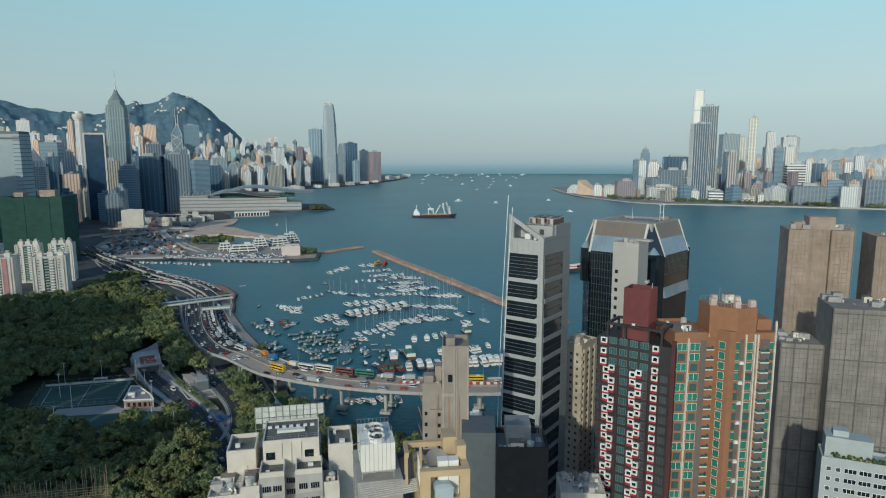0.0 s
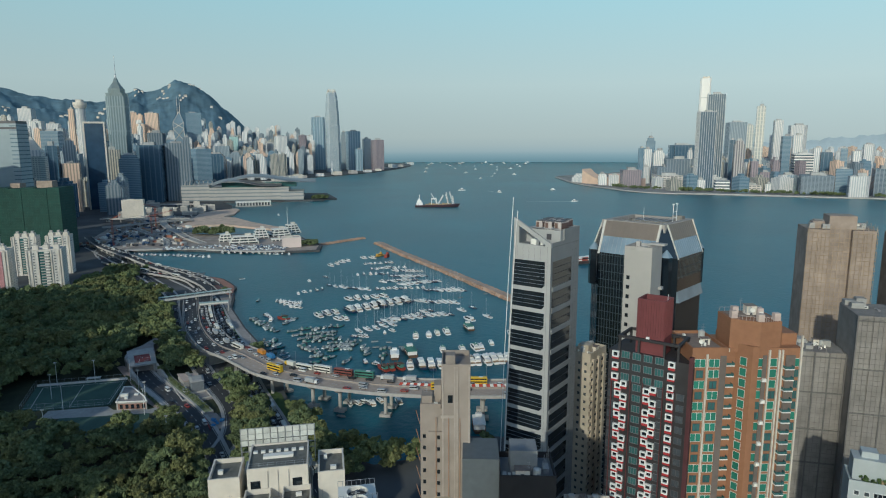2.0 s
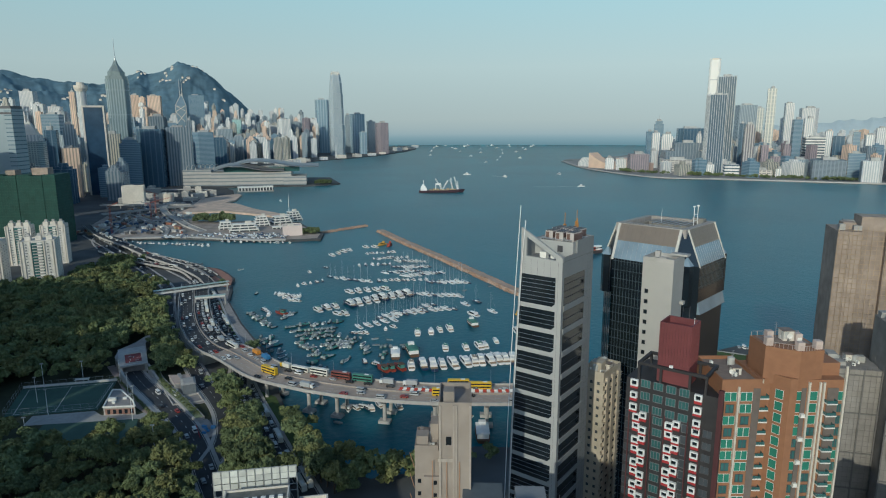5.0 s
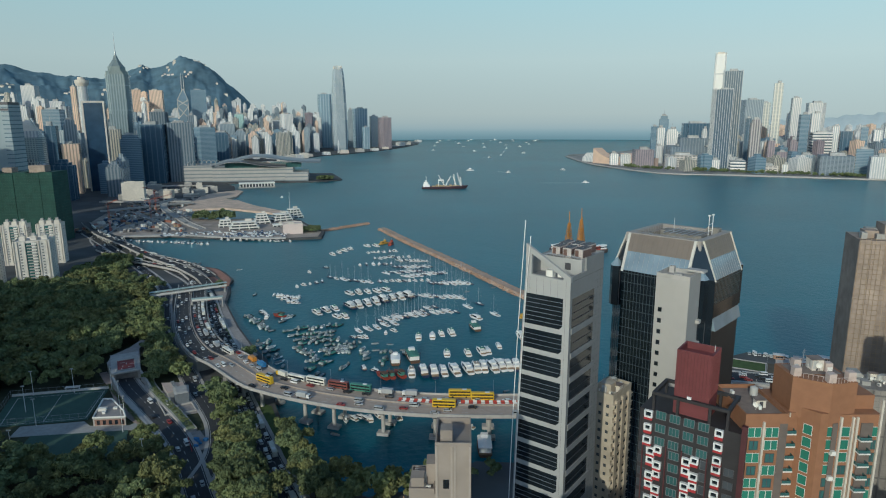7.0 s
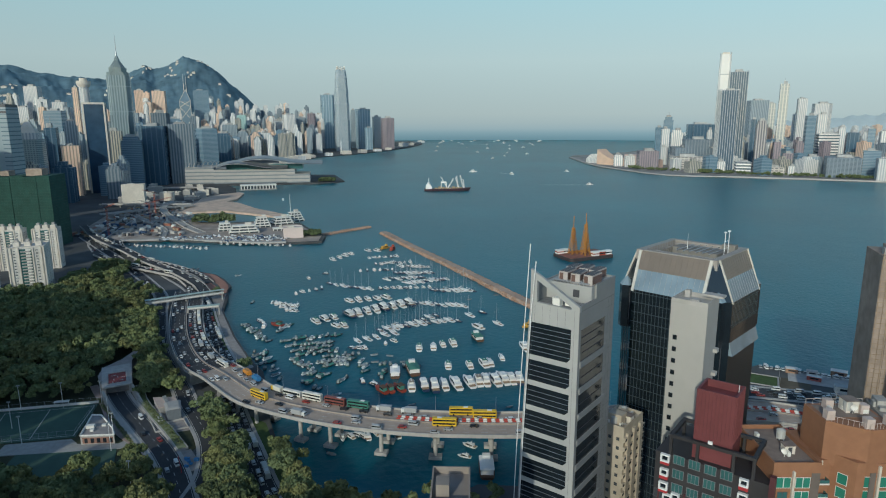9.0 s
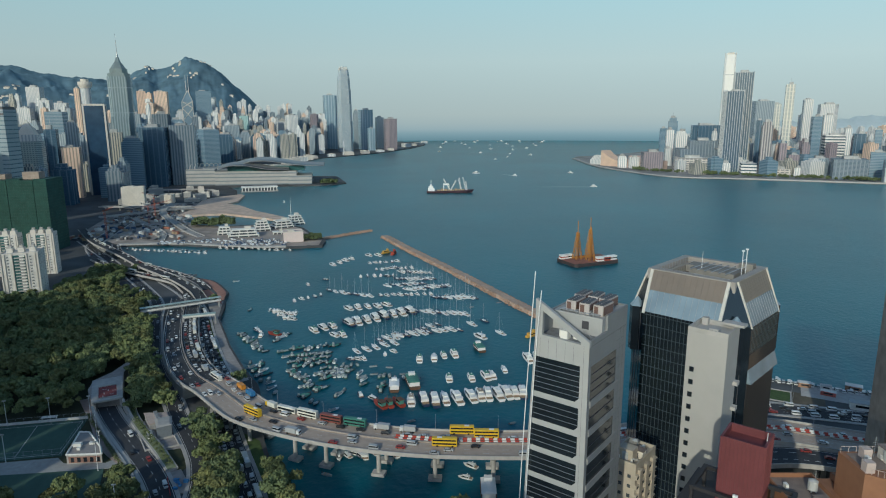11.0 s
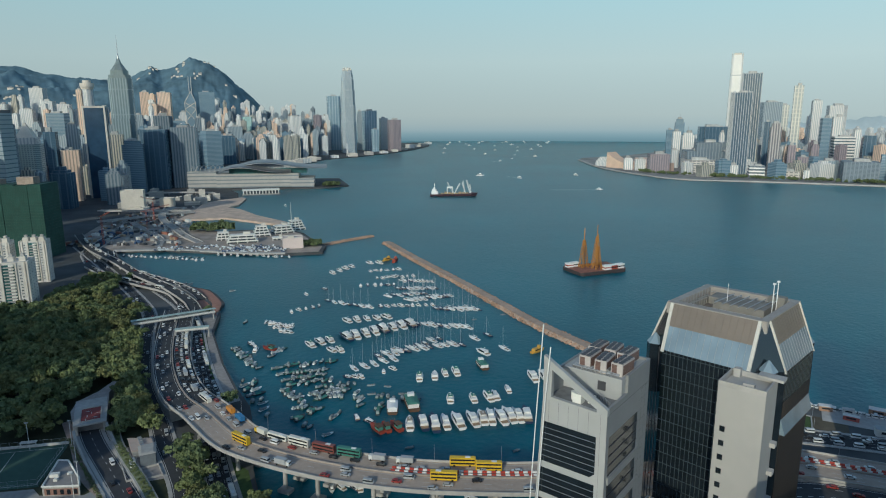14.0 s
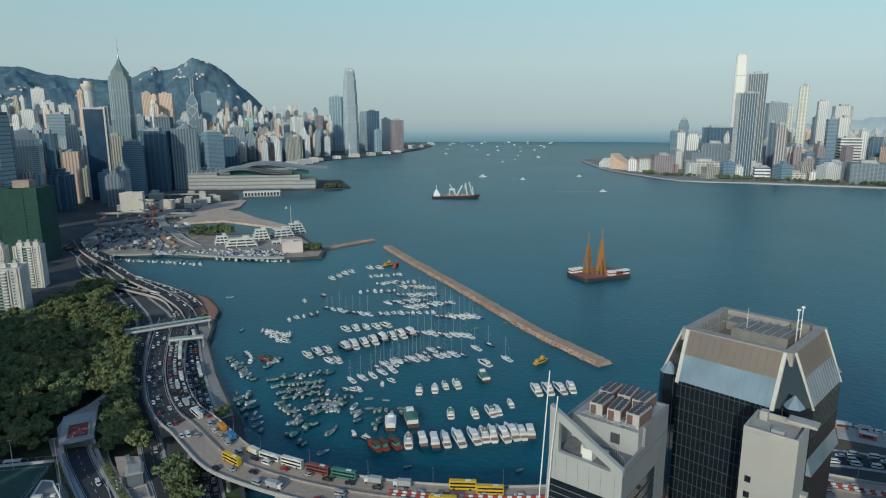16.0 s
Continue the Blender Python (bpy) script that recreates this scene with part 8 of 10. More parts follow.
# ---- ground roads ----
def road(name, pts, wide, label, material=ASPHALT, lift=0.0, lines=(0.0,), kerb=True):
    line = smooth_line([Vector((x, y, z)) for x, y, z in pts], 5)
    root = new(name)
    tagged(root, label, "road", kind="structure")
    bm = bmesh.new()
    ribbon(bm, line, [(-wide, -0.8), (-wide, 0.05 + lift), (wide, 0.05 + lift), (wide, -0.8)][::-1])
    part("surface", bm, material, root)
    for o in lines:
        stripe_run("lane_line", line, o, 0.11, 3, 5, 0.058 + lift, ROAD_WHITE, root)
    for s in (-1, 1):
        stripe_run("edge_line", line, s * (wide - 0.6), 0.11, 5, 0, 0.058 + lift, ROAD_WHITE, root)
        if kerb:
            bm = bmesh.new()
            ribbon(bm, line, [(s * (wide + 0.9) - 0.9, -0.8), (s * (wide + 0.9) - 0.9, 0.2 + lift), (s * (wide + 0.9) + 0.9, 0.2 + lift), (s * (wide + 0.9) + 0.9, -0.8)][::-1])
            part("kerb", bm, CONCRETE_PALE, root)
    return line


park_road = road("road_park_side", [(-900, -40, 3.1), (-780, 30, 3.1), (-700, 75, 3.1), (-620, 118, 3.2), (-560, 146, 3.3), (-500, 160, 3.3), (-440, 175, 3.3), (-395, 188.5, 3.3), (-346, 209.5, 3.2), (-318, 220, 3.2), (-297, 229.5, 3.2), (-274, 239, 3.2), (-258, 243.5, 3.2), (-242, 246, 3.2), (-228, 246, 3.2), (-212, 243, 3.2)], 4.6, "asphalt road along the park edge", lines=(0.0,))
shore_road = road("road_shore", [(-645, 132, 3.2), (-590, 164, 3.2), (-545, 183, 3.2), (-511, 194.5, 3.2), (-461, 207.4, 3.2), (-406, 223.2, 3.2), (-360, 238, 3.2), (-319, 244, 3.2), (-282, 254, 3.2), (-250, 264, 3.2), (-220, 273, 3.2), (-190, 284, 3.2), (-140, 300, 3.2)], 5.6, "busy asphalt road under the viaduct", lines=(-1.8, 1.8))
tunnel_road = road("road_tunnel", [(-352, 170, 3.2), (-337, 176, 3.2), (-320, 185, 3.2), (-301, 196.5, 3.2), (-277, 211, 3.2), (-258, 222, 3.2), (-236, 232, 3.2), (-205, 243, 3.2), (-170, 255, 3.2), (-120, 268, 3.2)], 5.2, "dark asphalt road rising out of a tunnel", lift=0.03, lines=(0.0,))
highway = road("road_north_shore", [(-279, 538, 3.2), (-270, 560, 3.2), (-259, 584, 3.2), (-240, 622, 3.2), (-205, 684, 3.2)], 7.5, "wide shore highway beside towers", lines=(-3.7, 0.0, 3.7))
west_road = road("road_west", [(-1500, -120, 3.2), (-1250, -60, 3.2), (-1080, -30, 3.2), (-960, -20, 3.2), (-860, -10, 3.2), (-790, 18, 3.2)], 8.0, "wide asphalt road toward the city centre", lines=(-4.0, 0.0, 4.0))

# flyovers where the roads meet by the western shore
for k, pts in enumerate(([(-960, -60, 9), (-850, -5, 10), (-760, 55, 10), (-690, 100, 9.5), (-640, 140, 8.0), (-590, 172, 6.6), (-556, 186, 6.4)],)):
    fl = new("flyover")
    tagged(fl, "grey concrete flyover ramp over the roads", "flyover", kind="structure")
    line = smooth_line([Vector(p) for p in pts], 6)
    bm = bmesh.new()
    ribbon(bm, line, [(-5, -1.3), (-5, 0), (5, 0), (5, -1.3)][::-1])
    part("deck", bm, ASPHALT, fl)
    for s in (-1, 1):
        bm = bmesh.new()
        ribbon(bm, line, [(s * 5 - 0.2, -1.2), (s * 5 - 0.2, 1.0), (s * 5 + 0.2, 1.0), (s * 5 + 0.2, -1.2)][::-1])
        part("parapet", bm, CONCRETE_PALE, fl)
    s = 12.0
    while s < length(line):
        p, h = along(line, s)
        piece("pier", pier_m, fl, pose(p.x, p.y, p.z - 14.4, 0, 0, h))
        s += 26
    if k == 0:
        fly_line = line

# ---- footbridge and gantry over the road ----
def footbridge(a, b, z, h, label, piers=(0.02, 0.5, 0.98)):
    a, b = Vector((*a, z)), Vector((*b, z))
    fb = new("footbridge")
    tagged(fb, label, "footbridge")
    L = (b - a).length
    fb.matrix_basis = pose(a.x, a.y, z, 0, 0, math.degrees(math.atan2(b.y - a.y, b.x - a.x)))
    bm = bmesh.new()
    box(bm, 0, -1.8, -0.7, L, 1.8, 0)
    part("deck", bm, CONCRETE_PALE, fb)
    bm = bmesh.new()
    box(bm, -0.5, -2.2, h, L + 0.5, 2.2, h + 0.35)
    part("roof", bm, shade("pale_green_roof", (0.40, 0.50, 0.47), 0.6, var=0.15), fb)
    for s in (-1.75, 1.75):
        bm = bmesh.new()
        box(bm, 0, s - 0.06, 0, L, s + 0.06, 1.2)
        part("railing", bm, TANK_WHITE, fb)
    bm = bmesh.new()
    k = 0.0
    while k <= L:
        for s in (-1.75, 1.75):
            rod(bm, (k, s, 0), (k, s, h), 0.09, 4)
        k += 4
    part("post", bm, STEEL, fb)
    for f in piers:
        bm = bmesh.new()
        prism(bm, ring(0.7, 10, L * f, 0), -z + 2.5, -0.7)
        part("pier", bm, CONCRETE_PALE, fb)


footbridge((-512, 146), (-538, 206), 9.5, 2.8, "covered pale green footbridge over the road")
footbridge((-486, 186), (-490, 210), 10.8, 1.2, "white sign gantry bridge over the road", (0.0, 1.0))

# ---- vehicles ----
TYRE = shade("tyre_rubber", (0.02, 0.02, 0.02), 0.9)
CAR_GLASS = shade("car_glass", (0.02, 0.025, 0.03), 0.1, spec=0.8)


def wheel_mesh(rad, wide):
    bm = bmesh.new()
    prism(bm, ring(rad, 10), -wide / 2, wide / 2)
    bmesh.ops.rotate(bm, verts=bm.verts, matrix=Matrix.Rotation(math.pi / 2, 3, "X"))
    return link_mesh("wheel", bm, TYRE)


WHEEL_L = wheel_mesh(0.5, 0.3)


bm = bmesh.new()
for y in (-0.8, 0.8):
    prism(bm, ring(0.33, 9), y - 0.12, y + 0.12)
rod(bm, (0, 0, -0.8), (0, 0, 0.8), 0.06, 5)
bmesh.ops.rotate(bm, verts=bm.verts, matrix=Matrix.Rotation(math.pi / 2, 3, "X"))
AXLE = link_mesh("axle", bm, TYRE)


def car(paint, label, van=False):
    t = thing("van" if van else "car", 0, 0, 0, 0, label, "van" if van else "car", "road traffic")
    L, Wd = (5.0, 1.85) if van else (4.6, 1.8)
    bm = bmesh.new()
    prism(bm, [(-L / 2, -Wd / 2), (L / 2 - 0.25, -Wd / 2), (L / 2, -Wd / 2 + 0.35), (L / 2, Wd / 2 - 0.35), (L / 2 - 0.25, Wd / 2), (-L / 2, Wd / 2)], 0.3, 0.95 if not van else 1.2)
    if van:
        wedge(bm, -L / 2 + 0.02, L / 2 - 0.9, Wd - 0.02, Wd - 0.05, 1.9, 2.2, 0.05, 0.15, 0.1)
    else:
        wedge(bm, -L * 0.36, L * 0.14, Wd - 0.2, Wd - 0.25, 1.36, 1.46, 0.1, 0.25, 0.12)
    part("body", bm, paint, t)
    bm = bmesh.new()
    if van:
        wedge(bm, -L / 2 + 0.05, L / 2 - 0.4, Wd - 0.08, Wd - 0.1, 1.2, 1.9, 0.05, 0.5, 0.06)
    else:
        wedge(bm, -L * 0.42, L * 0.24, Wd - 0.12, Wd - 0.15, 0.95, 1.36, 0.3, 0.45, 0.14)
    part("glasshouse", bm, CAR_GLASS, t)
    for x in (-L * 0.3, L * 0.3):
        piece("axle", AXLE, t, pose(x, 0, 0.33))
    return t


def bus(paint, label, deck2=True, band=None):
    t = thing("bus" if deck2 else "coach", 0, 0, 0, 0, label, "bus", "road traffic")
    L, Wd, H = 12.0, 2.5, 4.4 if deck2 else 3.2
    bm = bmesh.new()
    box(bm, -L / 2, -Wd / 2, 0.35, L / 2, Wd / 2, H)
    bmesh.ops.bevel(bm, geom=[e for e in bm.edges], offset=0.18, segments=1, affect="EDGES")
    part("body", bm, paint, t)
    for z0, z1 in ((1.3, 2.1), (3.0, 3.8)) if deck2 else ((1.4, 2.5),):
        bm = bmesh.new()
        box(bm, -L / 2 + 0.4, -Wd / 2 - 0.02, z0, L / 2 - 0.5, Wd / 2 + 0.02, z1)
        box(bm, L / 2 - 0.3, -Wd / 2 + 0.25, z0, L / 2 + 0.02, Wd / 2 - 0.25, z1)
        part("window_band", bm, CAR_GLASS, t)
    bm = bmesh.new()
    box(bm, -L * 0.3, -0.7, H, -L * 0.1, 0.7, H + 0.18)
    part("roof_pod", bm, WHITE_PAINT, t)
    for x in (-L * 0.28, L * 0.32):
        for y in (-Wd / 2 + 0.12, Wd / 2 - 0.12):
            piece("wheel", WHEEL_L, t, pose(x, y, 0.5))
    return t


def lorry(paint, cargo, label):
    t = thing("lorry", 0, 0, 0, 0, label, "lorry", "road traffic")
    bm = bmesh.new()
    box(bm, 2.2, -1.15, 0.5, 4.0, 1.15, 2.7)
    bmesh.ops.bevel(bm, geom=[e for e in bm.edges], offset=0.12, segments=1, affect="EDGES")
    part("cab", bm, paint, t)
    bm = bmesh.new()
    box(bm, 3.6, -1.0, 1.6, 4.03, 1.0, 2.4)
    part("windscreen", bm, CAR_GLASS, t)
    bm = bmesh.new()
    box(bm, -4.0, -1.2, 0.9, 2.0, 1.2, 3.4)
    part("cargo_box", bm, cargo, t)
    for x in (-2.8, 3.0):
        for y in (-1.05, 1.05):
            piece("wheel", WHEEL_L, t, pose(x, y, 0.5))
    return t


def paint(name, c):
    return shade(name, c, 0.35, var=0.06, space="object")


P_WHITE, P_SILVER, P_BLACK, P_RED = paint("white_car_paint", (0.72, 0.72, 0.70)), paint("silver_car_paint", (0.42, 0.43, 0.44)), paint("black_car_paint", (0.03, 0.03, 0.035)), paint("red_taxi_paint", (0.30, 0.045, 0.04))
P_BLUE, P_YELLOW, P_GREEN = paint("blue_paint", (0.05, 0.20, 0.42)), paint("yellow_bus_paint", (0.72, 0.47, 0.03)), paint("green_bus_paint", (0.07, 0.22, 0.17))
P_ORANGE, P_CREAM = paint("orange_paint", (0.62, 0.26, 0.04)), paint("cream_bus_paint", (0.72, 0.70, 0.62))
KIT = {
    "c0": car(P_WHITE, "white saloon car on the road"), "c1": car(P_SILVER, "silver saloon car on the road"), "c2": car(P_BLACK, "black saloon car on the road"), "c3": car(P_RED, "red taxi saloon on the road"),
    "v0": car(P_WHITE, "white delivery van on the road", True), "v1": car(P_SILVER, "silver minibus van on the road", True), "by": bus(P_YELLOW, "yellow double-decker bus on the viaduct"), "bg": bus(P_GREEN, "green double-decker bus on the viaduct"),
    "bw": bus(P_CREAM, "white single-deck coach in traffic", False), "bh": bus(P_CREAM, "white double-decker bus in traffic"), "ly": lorry(P_YELLOW, P_CREAM, "yellow cab lorry with a pale box"), "br": bus(paint("maroon_bus_paint", (0.22, 0.07, 0.055)), "red double-decker bus in traffic"), "lo": lorry(P_ORANGE, P_ORANGE, "orange box lorry in traffic"), "lb": lorry(P_BLUE, P_BLUE, "blue box lorry in traffic"), "lw": lorry(P_WHITE, P_SILVER, "white box lorry in traffic"),
}
placed = set()


def park_vehicle(key, p, heading, lift=0.06):
    m = pose(p.x, p.y, p.z + lift, 0, 0, heading)
    if key in placed:
        copy_thing(KIT[key], m)
    else:
        KIT[key].matrix_basis = m
        placed.add(key)


def traffic(line, off, s0, s1, gap, mix, seed, back=False, lift=0.012):
    r = random.Random(seed)
    s = s0
    while s < s1:
        key = r.choice(mix)
        p, h = along(line, s)
        n = Vector((-math.sin(radians(h)), math.cos(radians(h)), 0))
        park_vehicle(key, p + n * (off + r.uniform(-0.25, 0.25)), h + (180 if back else 0) + r.uniform(-1, 1), lift)
        s += {"b": 13.5, "l": 9.5}.get(key[0], 5.6) + gap * r.uniform(0.4, 1.8)


CARS = ["c0", "c0", "c1", "c1", "c2", "c2", "c3", "v0", "v1"]
JAM = CARS * 3 + ["v0", "v0", "c3", "bw", "lw", "v1", "c2", "c1"]
D = length(deck_line)
traffic(deck_line, 3.0, 80, 205, 3.8, CARS, 1, True)
traffic(deck_line, 6.2, 60, 250, 3.0, JAM, 2, True)
traffic(deck_line, 9.6, 60, 235, 3.0, JAM, 3, True)
traffic(deck_line, 5.4, 252, D - 130, 6.0, JAM, 31, True)
traffic(deck_line, -3.2, 20, D - 120, 30, CARS, 4)
traffic(deck_line, -6.6, 20, D - 120, 26, CARS, 5)
traffic(deck_line, -9.8, 30, D - 120, 28, CARS, 6)
traffic(shore_road, 3.6, 70, length(shore_road) - 30, 4.0, JAM + ["bw", "bw"], 7, True, 0.06)
traffic(shore_road, 0.0, 70, length(shore_road) - 30, 4.5, CARS + ["bw"], 8, True, 0.06)
traffic(shore_road, -3.6, 80, length(shore_road) - 30, 6, CARS, 9, False, 0.06)
traffic(park_road, 2.2, 120, length(park_road) - 40, 60, CARS, 10, False, 0.06)
traffic(park_road, -2.2, 120, length(park_road) - 40, 70, CARS, 11, True, 0.06)
traffic(tunnel_road, 2.4, 60, length(tunnel_road), 30, CARS, 12, False, 0.09)
traffic(tunnel_road, -2.4, 80, length(tunnel_road), 26, CARS, 13, True, 0.09)
for o, sd, bk in ((-5.4, 14, False), (-1.8, 15, False), (1.8, 16, True), (5.4, 17, True)):
    traffic(highway, o, 8, length(highway), 4.5, JAM + ["bg"], sd, bk, 0.06)
for o, sd, bk in ((-5.8, 18, False), (5.8, 19, True)):
    traffic(west_road, o, 60, length(west_road), 44, CARS, sd, bk, 0.06)
traffic(fly_line, 2.4, 60, length(fly_line) - 20, 9, CARS + ["v0", "bw"], 20, True)
for i, (px_, off, key, bk) in enumerate(((252, 9.6, "lo", True), (266, 9.4, "lb", True), (291, 9.4, "ly", True), (304, 9.4, "bw", True), (318, 9.2, "bh", True), (333, 9.0, "br", True), (347, 9.2, "bg", True), (362, 9.0, "lw", True), (376, 9.3, "lw", True), (404, 10.0, "by", True), (416, 6.6, "by", True), (290, -1.9, "by", True), (396, -2.3, "by", False), (322, -8.6, "lw", False))):
    p, h = along(deck_line, px_)
    n = Vector((-math.sin(radians(h)), math.cos(radians(h)), 0))
    park_vehicle(key, p + n * off, h + (180 if bk else 0), 0.012)


# ---- park: lawns, courts, tunnel mouth ----
PARK_EDGE = [(-640, 60), (-600, 130), (-520, 158), (-440, 173), (-400, 188), (-350, 206), (-300, 226), (-262, 236), (-240, 228), (-225, 262), (-205, 268), (-150, 290), (-90, 270), (-90, 0), (-300, -40), (-560, -20)]
land("park_ground", PARK_EDGE, 3.06, shade("leaf_litter_ground", (0.045, 0.050, 0.025), 0.95, var=0.4, fine=0.2, coarse=0.03), "dark ground under park trees", base=2.0)
land("shore_lawn", [(-300, 252), (-262, 262), (-230, 274), (-196, 290), (-190, 312), (-207, 292), (-244, 278), (-283, 268)], 3.08, GRASS, "grass strip beside the basin", base=2.0)
land("promenade", [(-556, 205), (-502, 209.5), (-431, 229.5), (-386, 245), (-366, 252), (-362, 246), (-404, 231.5), (-460, 215.5), (-512, 203), (-548, 193)], 3.12, PAVING, "paved promenade on the sea wall", base=2.0)
land("promenade_red", [(-622, 171), (-600, 184), (-566, 201), (-545, 206), (-560, 196), (-590, 176), (-612, 164)], 3.2, shade("red_brick_paving", (0.36, 0.17, 0.12), 0.85, var=0.2), "red paved sea-front corner", base=2.0)

land("promenade_lawn", [(-500, 202.5), (-458, 212.5), (-402, 228.5), (-402, 231.3), (-459, 215.3), (-500, 205.5)], 3.3, GRASS, "narrow green verge beside the promenade", base=2.0)

COURT_GREEN = shade("green_court", (0.055, 0.105, 0.080), 0.85, var=0.2, fine=0.3)
court = [(-322, 118), (-324.5, 170), (-284, 172), (-283, 125)]
land("sports_court", court, 3.30, COURT_GREEN, "dark green sports pitch", base=2.0)
land("sports_court_south", [(-269.5, 150), (-268, 197), (-240, 203), (-243, 150)], 3.30, COURT_GREEN, "dark green sports pitch", base=2.0)
land("court_paving", [(-281.5, 140), (-282, 171), (-276, 176), (-273, 196), (-280, 203), (-274, 207.5), (-267.5, 199), (-269, 160), (-270, 140)], 3.34, CONCRETE, "pale paved strip between pitches", base=2.0)
bm = bmesh.new()
box(bm, -0.3, 0, 0, 0.3, 52, 1.3)
box(bm, -2.4, 28, 2.4, 0.4, 36, 2.7)
for y in (28.4, 35.6):
    box(bm, -0.2, y, 1.3, 0.2, y + 0.4, 2.4)
o = solid("boundary_wall", bm, TANK_WHITE, "low white boundary wall with a small canopy", "wall", "structure")
o.matrix_basis = pose(-323.2, 118, 3.1, 0, 0, 2.7)
bm = bmesh.new()
ribbon(bm, smooth_line([Vector(p) for p in ((-352, 158, 3), (-336, 166.5, 3), (-324, 173, 3), (-303, 183, 3), (-287, 192, 3), (-273, 203, 3))], 4), [(-2.2, 0), (-2.2, 0.36), (2.2, 0.36), (2.2, 0)][::-1])
solid("pavement_pink", bm, shade("pink_paving", (0.40, 0.31, 0.27), 0.85, var=0.25, fine=0.4), "pinkish paved footpath beside the tunnel road", "pavement", "structure")

fence = thing("court_fence", -300, 155, 3.2, 0, "tall mesh court fence on steel posts", "fence")
bm = bmesh.new()
for a, b in zip(court, court[1:] + court[:1]):
    n = int(math.dist(a, b) / 4)
    for k in range(n):
        x, y = a[0] + (b[0] - a[0]) * k / n + 300, a[1] + (b[1] - a[1]) * k / n - 155
        rod(bm, (x, y, 0), (x, y, 4), 0.06, 4)
    for z in (2.0, 4.0):
        rod(bm, (a[0] + 300, a[1] - 155, z), (b[0] + 300, b[1] - 155, z), 0.05, 4)
part("frame", bm, STEEL, fence)
bm = bmesh.new()
inner = [((x - -300) * 0.88 - 300, (y - 158) * 0.88 + 158) for x, y in court]
lines = thing("court_lines", 0, 0, 3.304, 0, "white painted pitch lines", "markings")
bm = bmesh.new()
for a, b in list(zip(inner, inner[1:] + inner[:1])) + [(((inner[0][0] + inner[1][0]) / 2, (inner[0][1] + inner[1][1]) / 2), ((inner[2][0] + inner[3][0]) / 2, (inner[2][1] + inner[3][1]) / 2))]:
    d = Vector((b[0] - a[0], b[1] - a[1], 0)).normalized()
    n = Vector((-d.y, d.x, 0)) * 0.15
    bm.faces.new([bm.verts.new(p) for p in (Vector((*a, 0.006)) - n, Vector((*b, 0.006)) - n, Vector((*b, 0.006)) + n, Vector((*a, 0.006)) + n)])
part("line", bm, ROAD_WHITE, lines)
lamp = thing("flood_lamp", -322, 130, 3.1, 0, "tall white floodlight pole beside the pitch", "lamp", "floodlight poles")
bm = bmesh.new()
rod(bm, (0, 0, 0), (0, 0, 15), 0.16, 6, 0.1)
part("pole", bm, WHITE_PAINT, lamp)
bm = bmesh.new()
cbox(bm, 0, 0, 15, 0.5, 1.8, 0.5)
part("lamp_head", bm, STEEL, lamp)
for x, y in ((-322, 152), (-321, 173), (-298, 184), (-277, 193), (-281, 148), (-300, 135), (-266, 195), (-226, 216), (-246, 152)):
    copy_thing(lamp, pose(x, y, 3.1))


def clubhouse():
    t = thing("clubhouse", -287, 183, 3.1, 0, "low wedge-shaped clubhouse with a white-rimmed flat roof", "building")
    plan = [(-12, -7.5), (12, -5), (13.5, 11.5), (6, 8.5), (-11, -2.5)]
    bm = bmesh.new()
    prism(bm, plan, 0, 4.6)
    part("wall", bm, CONCRETE_PALE, t)
    bm = bmesh.new()
    for a, b in zip(plan, plan[1:] + plan[:1]):
        rod(bm, (a[0], a[1], 5.0), (b[0], b[1], 5.0), 0.5, 4)
    part("roof_kerb", bm, TANK_WHITE, t, "white roof kerb")
    bm = bmesh.new()
    prism(bm, [(x * 0.97 + 0.1, y * 0.97) for x, y in plan], 4.6, 4.75)
    part("roof", bm, shade("clubhouse_roof", (0.30, 0.275, 0.26), 0.85, var=0.2, fine=0.3), t)
    for x, y, sx, sy, h in ((3, -3, 2.2, 4.0, 1.6), (7, -1, 1.6, 1.6, 1.2), (2, 3.2, 1.5, 2.0, 1.0)):
        bm = bmesh.new()
        cbox(bm, x, y, 4.75, sx, sy, h)
        part("roof_unit", bm, TANK_WHITE, t)
    bm = bmesh.new()
    v = [bm.verts.new(p) for p in ((12.1, -4.2, 0.6), (13.5, 10.8, 0.6), (13.5, 10.8, 3.9), (12.1, -4.2, 3.9))]
    bm.faces.new(v)
    part("front_panel", bm, shade("brick_red_front", (0.30, 0.17, 0.13), 0.7, var=0.4, fine=0.5), t, "brick-red shopfront")
    for k in range(5):
        f = (k + 0.3) / 5
        bm = bmesh.new()
        box(bm, 12.0 + 1.5 * f, -4 + 15 * f, 1.0, 12.25 + 1.5 * f, -2.4 + 15 * f, 3.4)
        part("window", bm, GLASS_DARK, t)


clubhouse()


